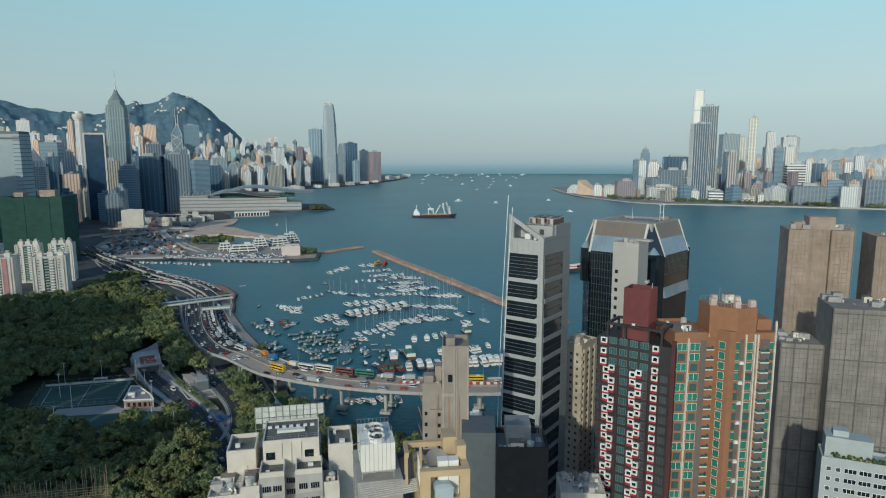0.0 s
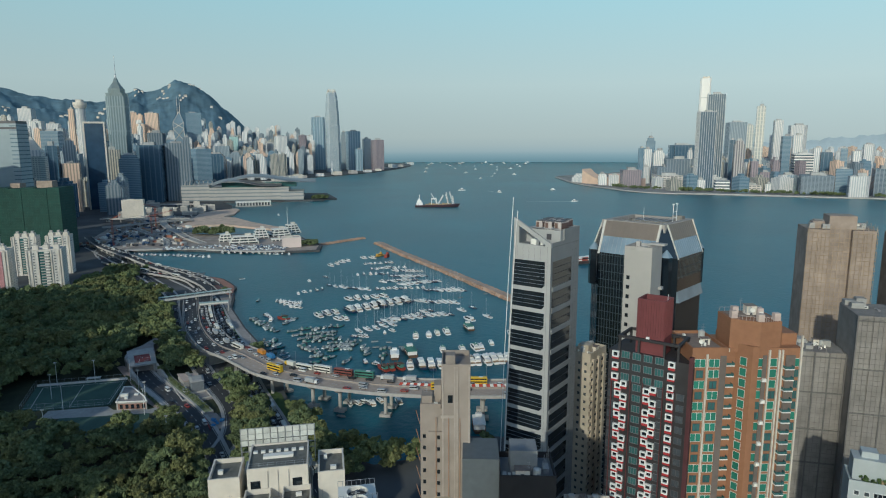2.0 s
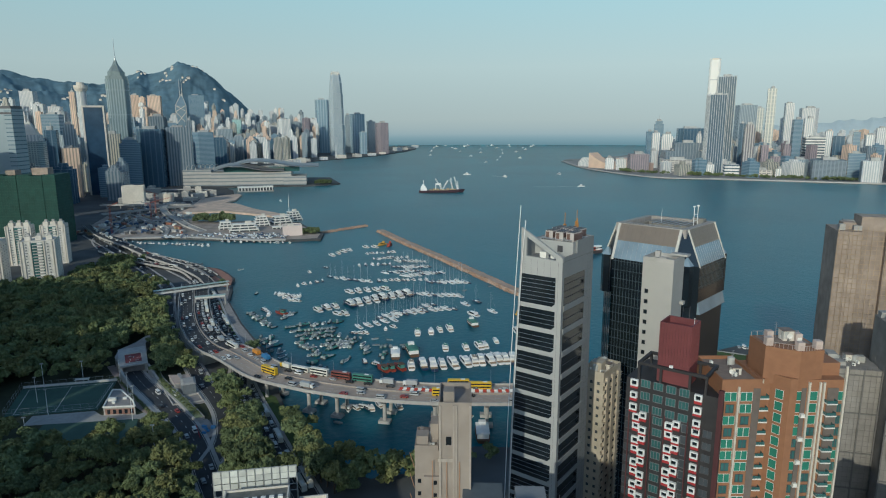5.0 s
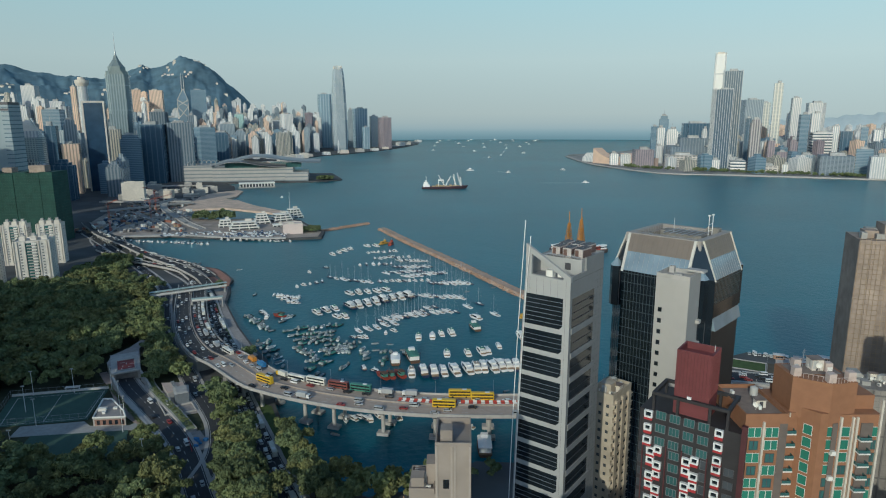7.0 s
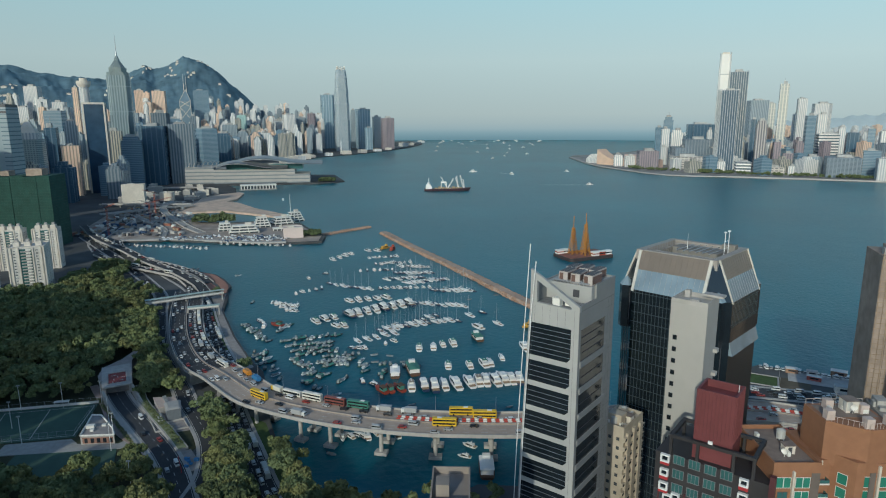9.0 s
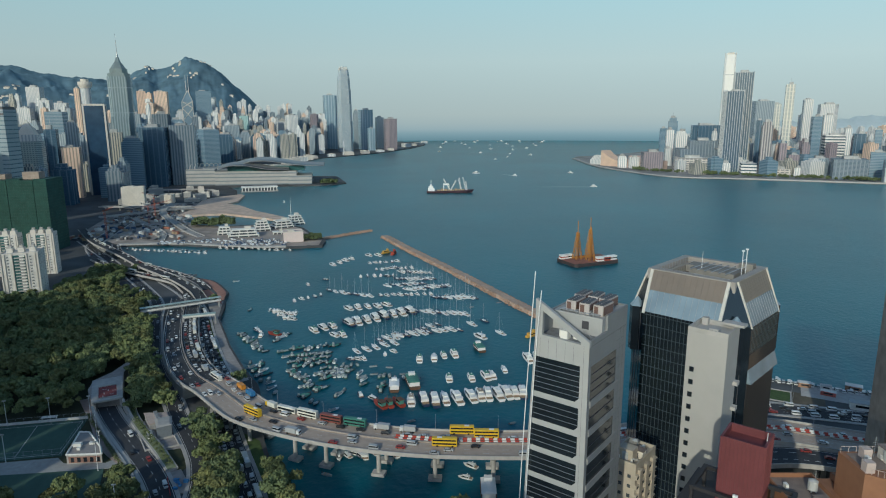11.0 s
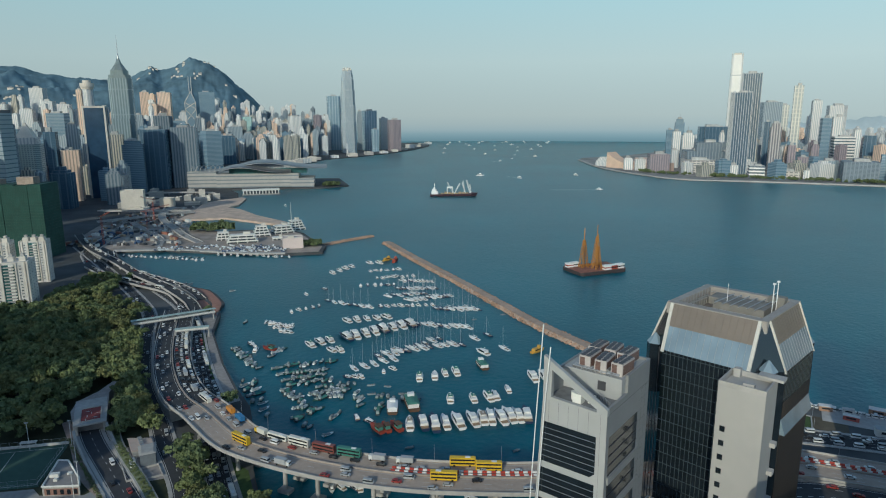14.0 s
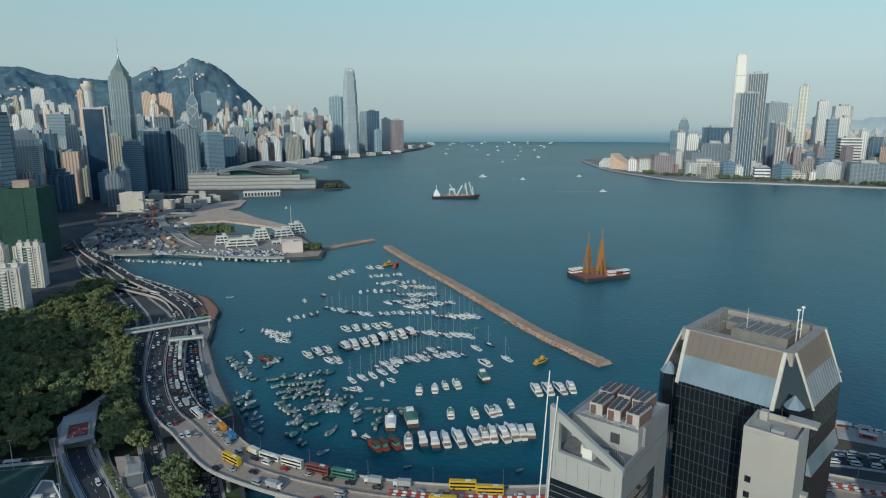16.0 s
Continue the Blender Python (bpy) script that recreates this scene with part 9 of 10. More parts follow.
def tunnel_plaza():
    t = thing("tunnel_portal", -336, 177, 3.0, 18, "concrete tunnel portal under a planted plaza", "tunnel portal")
    bm = bmesh.new()
    box(bm, -34, -8.2, 0, 0, -6.2, 5.4)
    box(bm, -34, 6.2, 0, 0, 8.2, 5.4)
    box(bm, -34, -8.2, 5.4, 1.2, 8.2, 6.4)
    part("portal", bm, CONCRETE_PALE, t)
    # charcoal block fills the bore in place of the darkness inside
    bm = bmesh.new()
    box(bm, -33.9, -6.2, 0.26, -18, 6.2, 5.4)
    part("tunnel_end", bm, CHARCOAL, t)
    bm = bmesh.new()
    box(bm, -20, -4.5, 6.4, -3, 5.0, 6.5)
    part("red_paving", bm, shade("red_paving", (0.22, 0.05, 0.05), 0.8, var=0.2), t, "dark red paved square")
    bm = bmesh.new()
    for k, (x, y) in enumerate(((-16, -2.6), (-14.5, 0.4), (-12, 2.4), (-10.5, -1.8), (-7, 1.2), (-6.2, -2.4))):
        box(bm, x, y, 6.5, x + (2.6 if k % 2 else 0.4), y + (0.4 if k % 2 else 2.4), 6.52)
    part("white_mark", bm, ROAD_WHITE, t)
    bm = bmesh.new()
    rim(bm, -21, -5.5, -2, 6, 6.4, 0.5, 0.6)
    part("planter_kerb", bm, CONCRETE_PALE, t)
    for s in (-1, 1):
        bm = bmesh.new()
        line = [p for p in tunnel_road if -337 < p.x < -256]
        mi_ = t.matrix_basis.inverted()
        nrm = across(line)
        for i in range(len(line) - 1):
            h0, h1 = 5.4 * max(0, 1 - i / 5) + 1.0, 5.4 * max(0, 1 - (i + 1) / 5) + 1.0
            a, b = line[i] + nrm[i] * s * 7.4, line[i + 1] + nrm[i + 1] * s * 7.4
            c, d = line[i] + nrm[i] * s * 8.6, line[i + 1] + nrm[i + 1] * s * 8.6
            v = [bm.verts.new(mi_ @ Vector((q.x, q.y, z))) for q, z in ((a, 3), (b, 3), (d, 3), (c, 3), (a, 3 + h0), (b, 3 + h1), (d, 3 + h1), (c, 3 + h0))]
            for f in ((4, 5, 6, 7), (0, 1, 5, 4), (2, 3, 7, 6)):
                bm.faces.new([v[k] for k in f])
        bmesh.ops.remove_doubles(bm, verts=bm.verts, dist=0.01)
        part("retaining_wall", bm, CONCRETE_PALE, t)


tunnel_plaza()
bm = bmesh.new()
prism(bm, [(-394, 170), (-379, 166.5), (-366, 159.5), (-352, 161), (-338, 167), (-341, 184), (-360, 178.5), (-377, 173.5), (-393, 174.5)], 3.0, 9.36)
solid("plaza_terrace", bm, PAVING, "raised paved terrace round the tunnel plaza", "terrace", "structure")
walk_line = smooth_line([Vector(p) for p in ((-346, 187, 3), (-326, 193, 3), (-305, 204, 3), (-281, 218.5, 3), (-260, 230, 3))], 5)
bm = bmesh.new()
ribbon(bm, walk_line, [(-2.8, 0), (-2.8, 1.6), (2.8, 1.6), (2.8, 0)][::-1])
solid("ramp_wall", bm, CONCRETE_PALE, "pale raised planter wall beside the road", "wall", "structure")
bm = bmesh.new()
ribbon(bm, walk_line, [(-1.9, 1.4), (-1.9, 1.72), (2.1, 1.72), (2.1, 1.4)][::-1])
solid("planting_bed", bm, shade("pale_ground_cover", (0.20, 0.225, 0.13), 0.95, var=0.45, fine=0.5, coarse=0.12, bump=0.4), "pale green ground cover along the planter", "planting", "structure")


def pavilion():
    t = thing("pump_house", -306, 214, 3.1, 24, "flat pale pump house with stepped concrete roofs", "building")
    bm = bmesh.new()
    prism(bm, [(-16, -6), (0, -6), (0, 4), (-10, 4)], 0, 3.8)
    part("hall", bm, CONCRETE_PALE, t)
    bm = bmesh.new()
    prism(bm, [(-16.5, -6.4), (0.3, -6.4), (0.3, 4.4), (-10.2, 4.4)], 3.8, 4.2)
    part("roof", bm, shade("pinkish_roof", (0.50, 0.40, 0.34), 0.8), t)
    bm = bmesh.new()
    prism(bm, [(0.3, -3), (11, -4), (12, 3), (1, 5)], 0, 6.4)
    part("plant_hall", bm, shade("slate_clad", (0.17, 0.19, 0.21), 0.5, var=0.2), t, "slate-clad plant hall")
    bm = bmesh.new()
    prism(bm, [(0, -3.4), (11.4, -4.4), (12.4, 3.4), (0.7, 5.4)], 6.4, 7.0, [(1.2, -2), (10, -3), (11, 2.2), (2, 4)])
    part("plant_roof", bm, CONCRETE, t)
    for y in (-7.6, -6.0):
        bm = bmesh.new()
        rod(bm, (2, y, 1.2), (12, y - 0.6, 1.2), 0.75, 10)
        part("tank", bm, TANK_WHITE, t, "white lying tank")
    bm = bmesh.new()
    rim(bm, 0, -12, 22, -4.6, 0, 1.2, 0.4)
    rim(bm, 13, -4.2, 25, 4, 0, 1.0, 0.4)
    part("yard_wall", bm, CONCRETE_PALE, t)
    bm = bmesh.new()
    prism(bm, [(-17, -12), (24, -12), (28, 4), (14, 7), (-8, 6)], -0.4, 0.06)
    part("apron", bm, PAVING, t)
    for k in range(4):
        bm = bmesh.new()
        cbox(bm, -12 + k * 3.1, -1, 4.2, 1.6, 1.9, 1.1)
        part("vent", bm, STEEL, t)


pavilion()
yard = thing("works_yard", -248, 236.5, 3.15, 18, "small works yard with blue sheeting and barriers", "yard")
bm = bmesh.new()
r = random.Random(9)
for k in range(7):
    tbox(bm, pose(r.uniform(-5, 5), r.uniform(-3, 3), 0, 0, 0, r.uniform(0, 90)), r.uniform(1, 2.6), r.uniform(1, 2), r.uniform(0.6, 1.8))
part("blue_sheeting", bm, shade("blue_tarpaulin", (0.08, 0.25, 0.50), 0.7, var=0.25), yard)
bm = bmesh.new()
for k in range(16):
    cbox(bm, -7 + k, -5, 0, 0.7, 0.3, 0.9)
part("barrier", bm, RED, yard)
bm = bmesh.new()
prism(bm, [(-14, -4.5), (8, -4), (9, 4.5), (-13, 1.5)], -0.6, 0.05)
part("slab", bm, PAVING, yard)
monument = thing("marquee", -395, 118, 3.1, 30, "small white peaked tent among trees", "tent")
bm = bmesh.new()
prism(bm, ring(2.6, 6), 9.5, 12.5, ring(0.25, 6))
part("canopy", bm, TANK_WHITE, monument)
bm = bmesh.new()
for k in range(6):
    rod(bm, (2.4 * math.cos(k * 1.047), 2.4 * math.sin(k * 1.047), 0), (2.4 * math.cos(k * 1.047), 2.4 * math.sin(k * 1.047), 9.5), 0.08, 4)
part("post", bm, STEEL, monument)
bm = bmesh.new()
ribbon(bm, smooth_line([Vector((-560, 60, 6)), Vector((-525, 100, 6)), Vector((-515, 140, 7))], 6), [(-2, -0.4), (-2, 0.3), (2, 0.3), (2, -0.4)][::-1])
solid("covered_walk", bm, CONCRETE_PALE, "pale covered walk above the lawn", "walkway", "structure")

# ---- trees ----
def leaf_material(name, col):
    m = shade(name, col, 0.75, var=0.28, fine=0.35, coarse=0.02, rnd=0.8, spec=0.2)
    N, Lk = m.node_tree.nodes, m.node_tree.links
    b = N["Principled BSDF"]
    base = b.inputs["Base Color"].links[0].from_socket
    geo = N.new("ShaderNodeNewGeometry")
    rng = N.new("ShaderNodeMapRange")
    rng.inputs["To Min"].default_value, rng.inputs["To Max"].default_value = 0.82, 1.2
    Lk.new(geo.outputs["Random Per Island"], rng.inputs["Value"])
    mul = N.new("ShaderNodeVectorMath")
    mul.operation = "SCALE"
    Lk.new(base, mul.inputs[0])
    Lk.new(rng.outputs[0], mul.inputs["Scale"])
    Lk.new(mul.outputs[0], b.inputs["Base Color"])
    return m


LEAF = [leaf_material("leaf_green", (0.142, 0.166, 0.070)), leaf_material("leaf_olive", (0.168, 0.176, 0.072)), leaf_material("leaf_deep", (0.126, 0.158, 0.074))]
BARK = shade("bark", (0.10, 0.075, 0.055), 0.9, var=0.3, fine=2.0)


def crown_arrays(rng, R, H, n, size):
    """Leaf clumps as small bent quads round several lobes: points (4n, 3) with the crown's foot at z = 0.35 H."""
    lobes = rng.integers(7, 13)
    c = np.stack([rng.normal(0, 0.42 * R, lobes), rng.normal(0, 0.42 * R, lobes), H * rng.uniform(0.48, 0.86, lobes)], 1)
    lr = R * rng.uniform(0.28, 0.58, lobes)
    k = rng.integers(0, lobes, n)
    d = rng.normal(size=(n, 3))
    d[:, 2] = np.abs(d[:, 2]) * 0.9 - 0.25
    d /= np.linalg.norm(d, axis=1)[:, None]
    p = c[k] + d * (lr[k] * rng.uniform(0.65, 1.08, n))[:, None] * np.array([1, 1, 0.78])
    nrm = d + rng.normal(0, 0.6, (n, 3))
    nrm /= np.linalg.norm(nrm, axis=1)[:, None]
    u = np.cross(nrm, rng.normal(size=(n, 3)))
    u /= np.linalg.norm(u, axis=1)[:, None]
    v = np.cross(nrm, u)
    s = (size * rng.uniform(0.6, 1.35, n))[:, None]
    q = np.stack([p - u * s - v * s * 0.55, p + u * s * 0.9 - v * s * 0.6 - nrm * s * 0.35, p + u * s + v * s * 0.6, p - u * s * 0.8 + v * s * 0.7 - nrm * s * 0.35], 1)
    return q.reshape(-1, 3)


def leaf_mesh(name, pts, material):
    me = bpy.data.meshes.new(name)
    n = len(pts) // 4
    me.from_pydata(pts.tolist(), [], np.arange(4 * n).reshape(-1, 4).tolist())
    me.materials.append(material)
    return me


def trunk_mesh(rng, H, R):
    bm = bmesh.new()
    rod(bm, (0, 0, -0.3), (0.1, 0.05, H * 0.42), 0.03 * H, 7, 0.018 * H)
    for k in range(5):
        a = k * 1.257 + rng.uniform(-0.3, 0.3)
        e = Vector((math.cos(a) * R * 0.55, math.sin(a) * R * 0.55, H * rng.uniform(0.58, 0.78)))
        rod(bm, (0.1, 0.05, H * rng.uniform(0.3, 0.42)), e, 0.014 * H, 5, 0.005 * H)
    return link_mesh("trunk", bm, BARK)


nrng = np.random.default_rng(7)
TREE_KIND = []
for i in range(9):
    H = float(nrng.uniform(8.5, 13.5))
    R = H * float(nrng.uniform(0.36, 0.48))
    name = ("broad green tree in the park", "olive-green spreading tree in the park", "deep green park tree with a dense crown")[i % 3]
    t = thing("tree", 0, 0, 3, 0, name, "tree", "park trees")
    tr = new("trunk", trunk_mesh(nrng, H, R))
    tr.parent = t
    cr = new("crown", leaf_mesh("crown", crown_arrays(nrng, R, H, 1500, 0.043 * H), LEAF[i % 3]))
    cr.parent = t
    TREE_KIND.append(t)
COAST_X = [-661, -608, -556, -502, -431, -385, -357, -285, -244, -206, -187, -186]
COAST_Y = [100, 179, 206, 211, 231, 247, 259, 270, 280, 294, 312, 335]
KEEP_OFF = [(deck_line, 15.5), (park_road, 6.6), (shore_road, 8.2), (tunnel_road, 9.0)]
KEEP_OFF = [(np.array([(p.x, p.y) for p in line]), w) for line, w in KEEP_OFF]


def inside(x, y, poly):
    hit = False
    for (x0, y0), (x1, y1) in zip(poly, poly[1:] + poly[:1]):
        if (y0 > y) != (y1 > y) and x < (x1 - x0) * (y - y0) / (y1 - y0) + x0:
            hit = not hit
    return hit


BARE = [[(-672, -60), (-672, 48), (-582, 48), (-582, -60)], [(-329, 106), (-330, 173), (-318, 182), (-280, 206), (-258, 212), (-240, 206), (-240, 152), (-257, 140), (-272, 110)], [(-402, 164), (-382, 160), (-369, 152), (-350, 156), (-334, 164), (-330, 190), (-344, 189), (-362, 184), (-378, 179), (-402, 179)],
        [(-327, 190), (-333, 207), (-318, 216), (-290, 228), (-262, 238), (-236, 242), (-240, 232), (-262, 224), (-300, 198)]]
spots = []
gy = -10.0
tr_rng = random.Random(12)
while gy < 336:
    gx = -652.0 + 4.0 * (round(gy / 8.0) % 2)
    while gx < -96:
        x, y = gx + tr_rng.uniform(-3.8, 3.8), gy + tr_rng.uniform(-3.8, 3.8)
        gx += 8.0
        if y > np.interp(x, COAST_X, COAST_Y) - 5 or (x < -560 and y > 120) or (x < -600 and y > 70) or (y > 255 and x > -170):
            continue
        if any(np.min((L_[:, 0] - x) ** 2 + (L_[:, 1] - y) ** 2) < w * w for L_, w in KEEP_OFF):
            continue
        if any(inside(x, y, b) for b in BARE):
            continue
        if y > np.interp(x, [-600, -440, -300, -200], [170, 205, 240, 262]) and x < -330 and tr_rng.random() < 0.7:
            continue
        spots.append((x, y))
    gy += 8.0
# thicker planting between the roads and along the water
for k in range(30):
    x = -290 + k * 5.6
    for off in (-5.5, 0.5, 6.0):
        y = np.interp(x, [-290, -262, -205, -170, -120], [238, 249, 261, 268, 281]) + off
        if all(np.min((L_[:, 0] - x) ** 2 + (L_[:, 1] - y) ** 2) > (w - 1.2) ** 2 for L_, w in KEEP_OFF):
            spots.append((x + tr_rng.uniform(-1, 1), y + tr_rng.uniform(-1, 1)))
s = 0.0
while s < length(park_road):
    p, h = along(park_road, s)
    s += 5.0
    if -470 < p.x < -292:
        n = Vector((-math.sin(radians(h)), math.cos(radians(h)), 0))
        for off in (-6.4, -11.0, -16.0) if p.x < -322 else ():
            q = p + n * (off + tr_rng.uniform(-1, 1))
            if np.min((KEEP_OFF[3][0][:, 0] - q.x) ** 2 + (KEEP_OFF[3][0][:, 1] - q.y) ** 2) > 100 and not any(inside(q.x, q.y, b) for b in BARE):
                spots.append((q.x, q.y))
spots += [(-250, 277), (-241, 280), (-232, 283), (-223, 286), (-215, 289), (-208, 293), (-200, 301), (-195, 308), (-191, 316), (-192, 327), (-226, 282), (-217, 285), (-207, 287), (-199, 293), (-192, 300), (-185, 304), (-198, 288), (-190, 292), (-183, 297), (-183, 312), (-184, 322), (-188, 336), (-192, 346), (-196, 356), (-183, 334), (-186, 348), (-188, 360), (-192, 372)]
shrub_rng = np.random.default_rng(31)
shrubs = []
for line, off, gap in ((tunnel_road, 9.9, 2.2), (walk_line, 0.9, 3.2), (walk_line, -0.8, 4.6)):
    d = 0.0
    while d < min(length(line), 96):
        p, h = along(line, d)
        d += gap
        if p.x < -334:
            continue
        side = -1 if line is tunnel_road else 1
        q = p + Vector((-math.sin(radians(h)), math.cos(radians(h)), 0)) * off * side
        shrubs.append(crown_arrays(shrub_rng, float(shrub_rng.uniform(0.7, 1.5)), float(shrub_rng.uniform(1.1, 2.0)), 60, 0.22) + np.array([q.x, q.y, 3.1 if side < 0 else 4.5]))
o = new("shrub_bed", leaf_mesh("shrub_bed", np.concatenate(shrubs), LEAF[0]))
tagged(o, "low green shrubs along the tunnel road", "shrubs", kind="stuff")
for k in range(70):
    spots.append((tr_rng.uniform(-700, -600), tr_rng.uniform(50, 92)))
spots = [p for p in spots if not (p[0] < -585 and any(np.min((L_[:, 0] - p[0]) ** 2 + (L_[:, 1] - p[1]) ** 2) < w * w for L_, w in KEEP_OFF))]
near_spots = sorted(spots, key=lambda p: (p[0] + 190) ** 2 + (p[1] - 235) ** 2)
for i, (x, y) in enumerate(near_spots[:215]):
    k = tr_rng.randrange(9)
    m = pose(x, y, 2.9, 0, 0, tr_rng.uniform(0, 360))
    if TREE_KIND[k].get("set"):
        o = copy_thing(TREE_KIND[k], m)
    else:
        TREE_KIND[k]["set"] = 1
        TREE_KIND[k].matrix_basis = m
        o = TREE_KIND[k]
    s = tr_rng.uniform(0.85, 1.22)
    o.scale = (s, s, s * tr_rng.uniform(0.9, 1.1))
for t in TREE_KIND:
    del t["set"]
for j in range(3):
    chunk = []
    for x, y in near_spots[215 + j :: 3]:
        H = float(nrng.uniform(7.5, 14.5))
        q = crown_arrays(nrng, H * 0.46, H, 620, 0.066 * H)
        chunk.append(q + np.array([x, y, 2.9]))
    solid_ob = new("park_woodland", leaf_mesh("park_woodland", np.concatenate(chunk), LEAF[j]))
    tagged(solid_ob, "dense park woodland of mixed green crowns", "trees", kind="stuff")


# ---- yacht club point, works site, ships ----
def white_building(x, y, turn, sx, sy, h, label="white harbour-side clubhouse with flat roofs", mat_=None):
    t = thing("harbour_building", x, y, 3, turn, label, "building", "harbour-side buildings")
    bm = bmesh.new()
    cbox(bm, 0, 0, 0, sx, sy, h)
    part("wall", bm, mat_ or facade_white, t)
    bm = bmesh.new()
    rim(bm, -sx / 2, -sy / 2, sx / 2, sy / 2, h, 0.9, 0.4)
    cbox(bm, sx * 0.1, -sy * 0.1, h, sx * 0.35, sy * 0.3, 2.6)
    part("roof", bm, WHITE_WALL, t)


facade_white = facade("club_front", (0.72, 0.69, 0.63), (0.12, 0.14, 0.15), floor=3.4, bay=4.0, part_h=0.4, part_w=0.6, rnd=0.0)
facade_sign = shade("pink_white_gable", (0.72, 0.60, 0.55), 0.7, var=0.08)
white_building(-845, 250, 8, 20, 26, 14, "pale pink harbour-side block with a blank gable", facade_sign)
white_building(-1262, -74, 5, 18, 40, 37, "plain pale slab building with a blank front", WHITE_WALL)
white_building(-1305, -24, 5, 20, 26, 16, "cream low building by the works site", shade("cream_render", (0.66, 0.58, 0.47), 0.7, var=0.12))


def club_block(x, y, turn, sx, sy, floors, label):
    """A white club building: floors with set-back glazing between overhanging slabs."""
    t = thing("club_house", x, y, 3.1, turn, label, "building", "yacht club buildings")
    for k in range(floors):
        z, q = k * 3.8, 1 - 0.12 * k
        bm = bmesh.new()
        cbox(bm, 0, 0, z, sx * q - 2.4, sy * q - 2.4, 3.0)
        part("glazing", bm, GLASS_GREY, t)
        bm = bmesh.new()
        cbox(bm, 0, 0, z + 2.3, sx * q, sy * q, 1.5)
        part("floor_slab", bm, TANK_WHITE, t)
        for s in (-0.5, -0.17, 0.17, 0.5):
            bm = bmesh.new()
            cbox(bm, sx * q / 2 - 0.6, s * (sy * q - 1.2), z, 0.9, 1.1, 2.3)
            part("pier", bm, TANK_WHITE, t)
    bm = bmesh.new()
    cbox(bm, -sx * 0.1, sy * 0.15, floors * 3.8, sx * 0.3, sy * 0.22, 3.2)
    part("roof_room", bm, WHITE_WALL, t)


for a in ((-892, 178, 8, 18, 42, 3, "long white yacht club building with dark window bands"), (-916, 148, 12, 16, 20, 3, "white club annex beside trees"), (-940, 198, 14, 18, 24, 4, "white stepped club building on the point"),
          (-962, 226, 24, 22, 30, 3, "white club building with terraces"), (-985, 244, 30, 18, 26, 4, "tall white club building with a flag mast"), (-905, 226, 10, 12, 18, 1, "low white boat store on the point")):
    club_block(*a)
bm = bmesh.new()
rod(bm, (-989, 238, 17), (-989, 238, 46), 0.45, 6, 0.15)
solid("flag_mast", bm, TANK_WHITE, "tall white flag mast on the club roof", "mast")


def ferry_pier():
    t = thing("ferry_pier", -1500, 132, 2.6, 8, "long white ferry pier with arched openings", "building")
    bm = bmesh.new()
    cbox(bm, 0, 0, 0, 18, 76, 7.5)
    part("hall", bm, GLASS_GREY, t)
    bm = bmesh.new()
    cbox(bm, 0, 0, 7.5, 24, 82, 2.6)
    part("roof", bm, TANK_WHITE, t)
    bm = bmesh.new()
    cbox(bm, 0, 0, -2.2, 26, 84, 2.4)
    part("pier_deck", bm, CONCRETE, t)
    for k in range(12):
        bm = bmesh.new()
        cbox(bm, 10.6, -38.5 + 7 * k, 0.2, 1.6, 2.0, 7.3)
        part("column", bm, TANK_WHITE, t)


ferry_pier()
# pale quay wall along the works and the point
bm = bmesh.new()
ribbon(bm, smooth_line([Vector((x, y, 3.2)) for x, y in ((-860, 20), (-857, 84), (-846, 120), (-833, 152), (-812, 205), (-808, 243))], 10), [(-3.5, -1), (-3.5, 1.0), (3.5, 1.0), (3.5, -1)][::-1])
solid("quay_wall", bm, CONCRETE_PALE, "pale concrete quay wall along the point", "quay", "structure")
# ramps over the works
for pts, wide in (([(-1240, 2, 9), (-1156, 5, 9.5), (-1080, 26, 8.5), (-1015, 57, 7), (-950, 88, 5), (-900, 118, 3.6)], 5.5), ([(-1215, -120, 9.5), (-1200, -60, 9.5), (-1192, 0, 9.5), (-1194, 44, 8)], 5), ([(-1085, -78, 8.5), (-1110, -40, 9), (-1150, 10, 9), (-1185, 50, 7)], 4.5),
                  ([(-1120, -40, 4), (-1040, 0, 5), (-990, 30, 5), (-930, 60, 4), (-880, 70, 3.4)], 4), ([(-1470, -188, 10), (-1480, -120, 10), (-1496, -32, 9), (-1500, 30, 6)], 6)):
    ramp = new("works_ramp")
    tagged(ramp, "pale concrete ramp crossing the works site", "ramp", kind="structure")
    line = smooth_line([Vector(p) for p in pts], 8)
    bm = bmesh.new()
    ribbon(bm, line, [(-wide, -1.2), (-wide, 0), (wide, 0), (wide, -1.2)][::-1])
    part("deck", bm, CONCRETE, ramp)
    for s in (-1, 1):
        bm = bmesh.new()
        ribbon(bm, line, [(s * wide - 0.3, -1.1), (s * wide - 0.3, 1.2), (s * wide + 0.3, 1.2), (s * wide + 0.3, -1.1)][::-1])
        part("parapet", bm, CONCRETE_PALE, ramp)
    q = 10.0
    while q < length(line):
        p, h = along(line, q)
        bm = bmesh.new()
        prism(bm, ring(1.1, 8, p.x, p.y), 3.0, p.z - 1.15)
        part("pier", bm, CONCRETE, ramp)
        q += 28
bm = bmesh.new()
ribbon(bm, smooth_line([Vector((x, y, 3.05)) for x, y in ((-560, 204), (-586, 202), (-616, 190), (-636, 179), (-656, 153), (-674, 131))], 8), [(-0.5, -2), (-0.5, 0.5), (7.5, 0.5), (7.5, -2)][::-1])
solid("promenade_red_edge", bm, shade("red_brick_edge", (0.36, 0.19, 0.14), 0.85, var=0.25, fine=0.3), "red paved edge of the sea wall", "pavement", "structure")
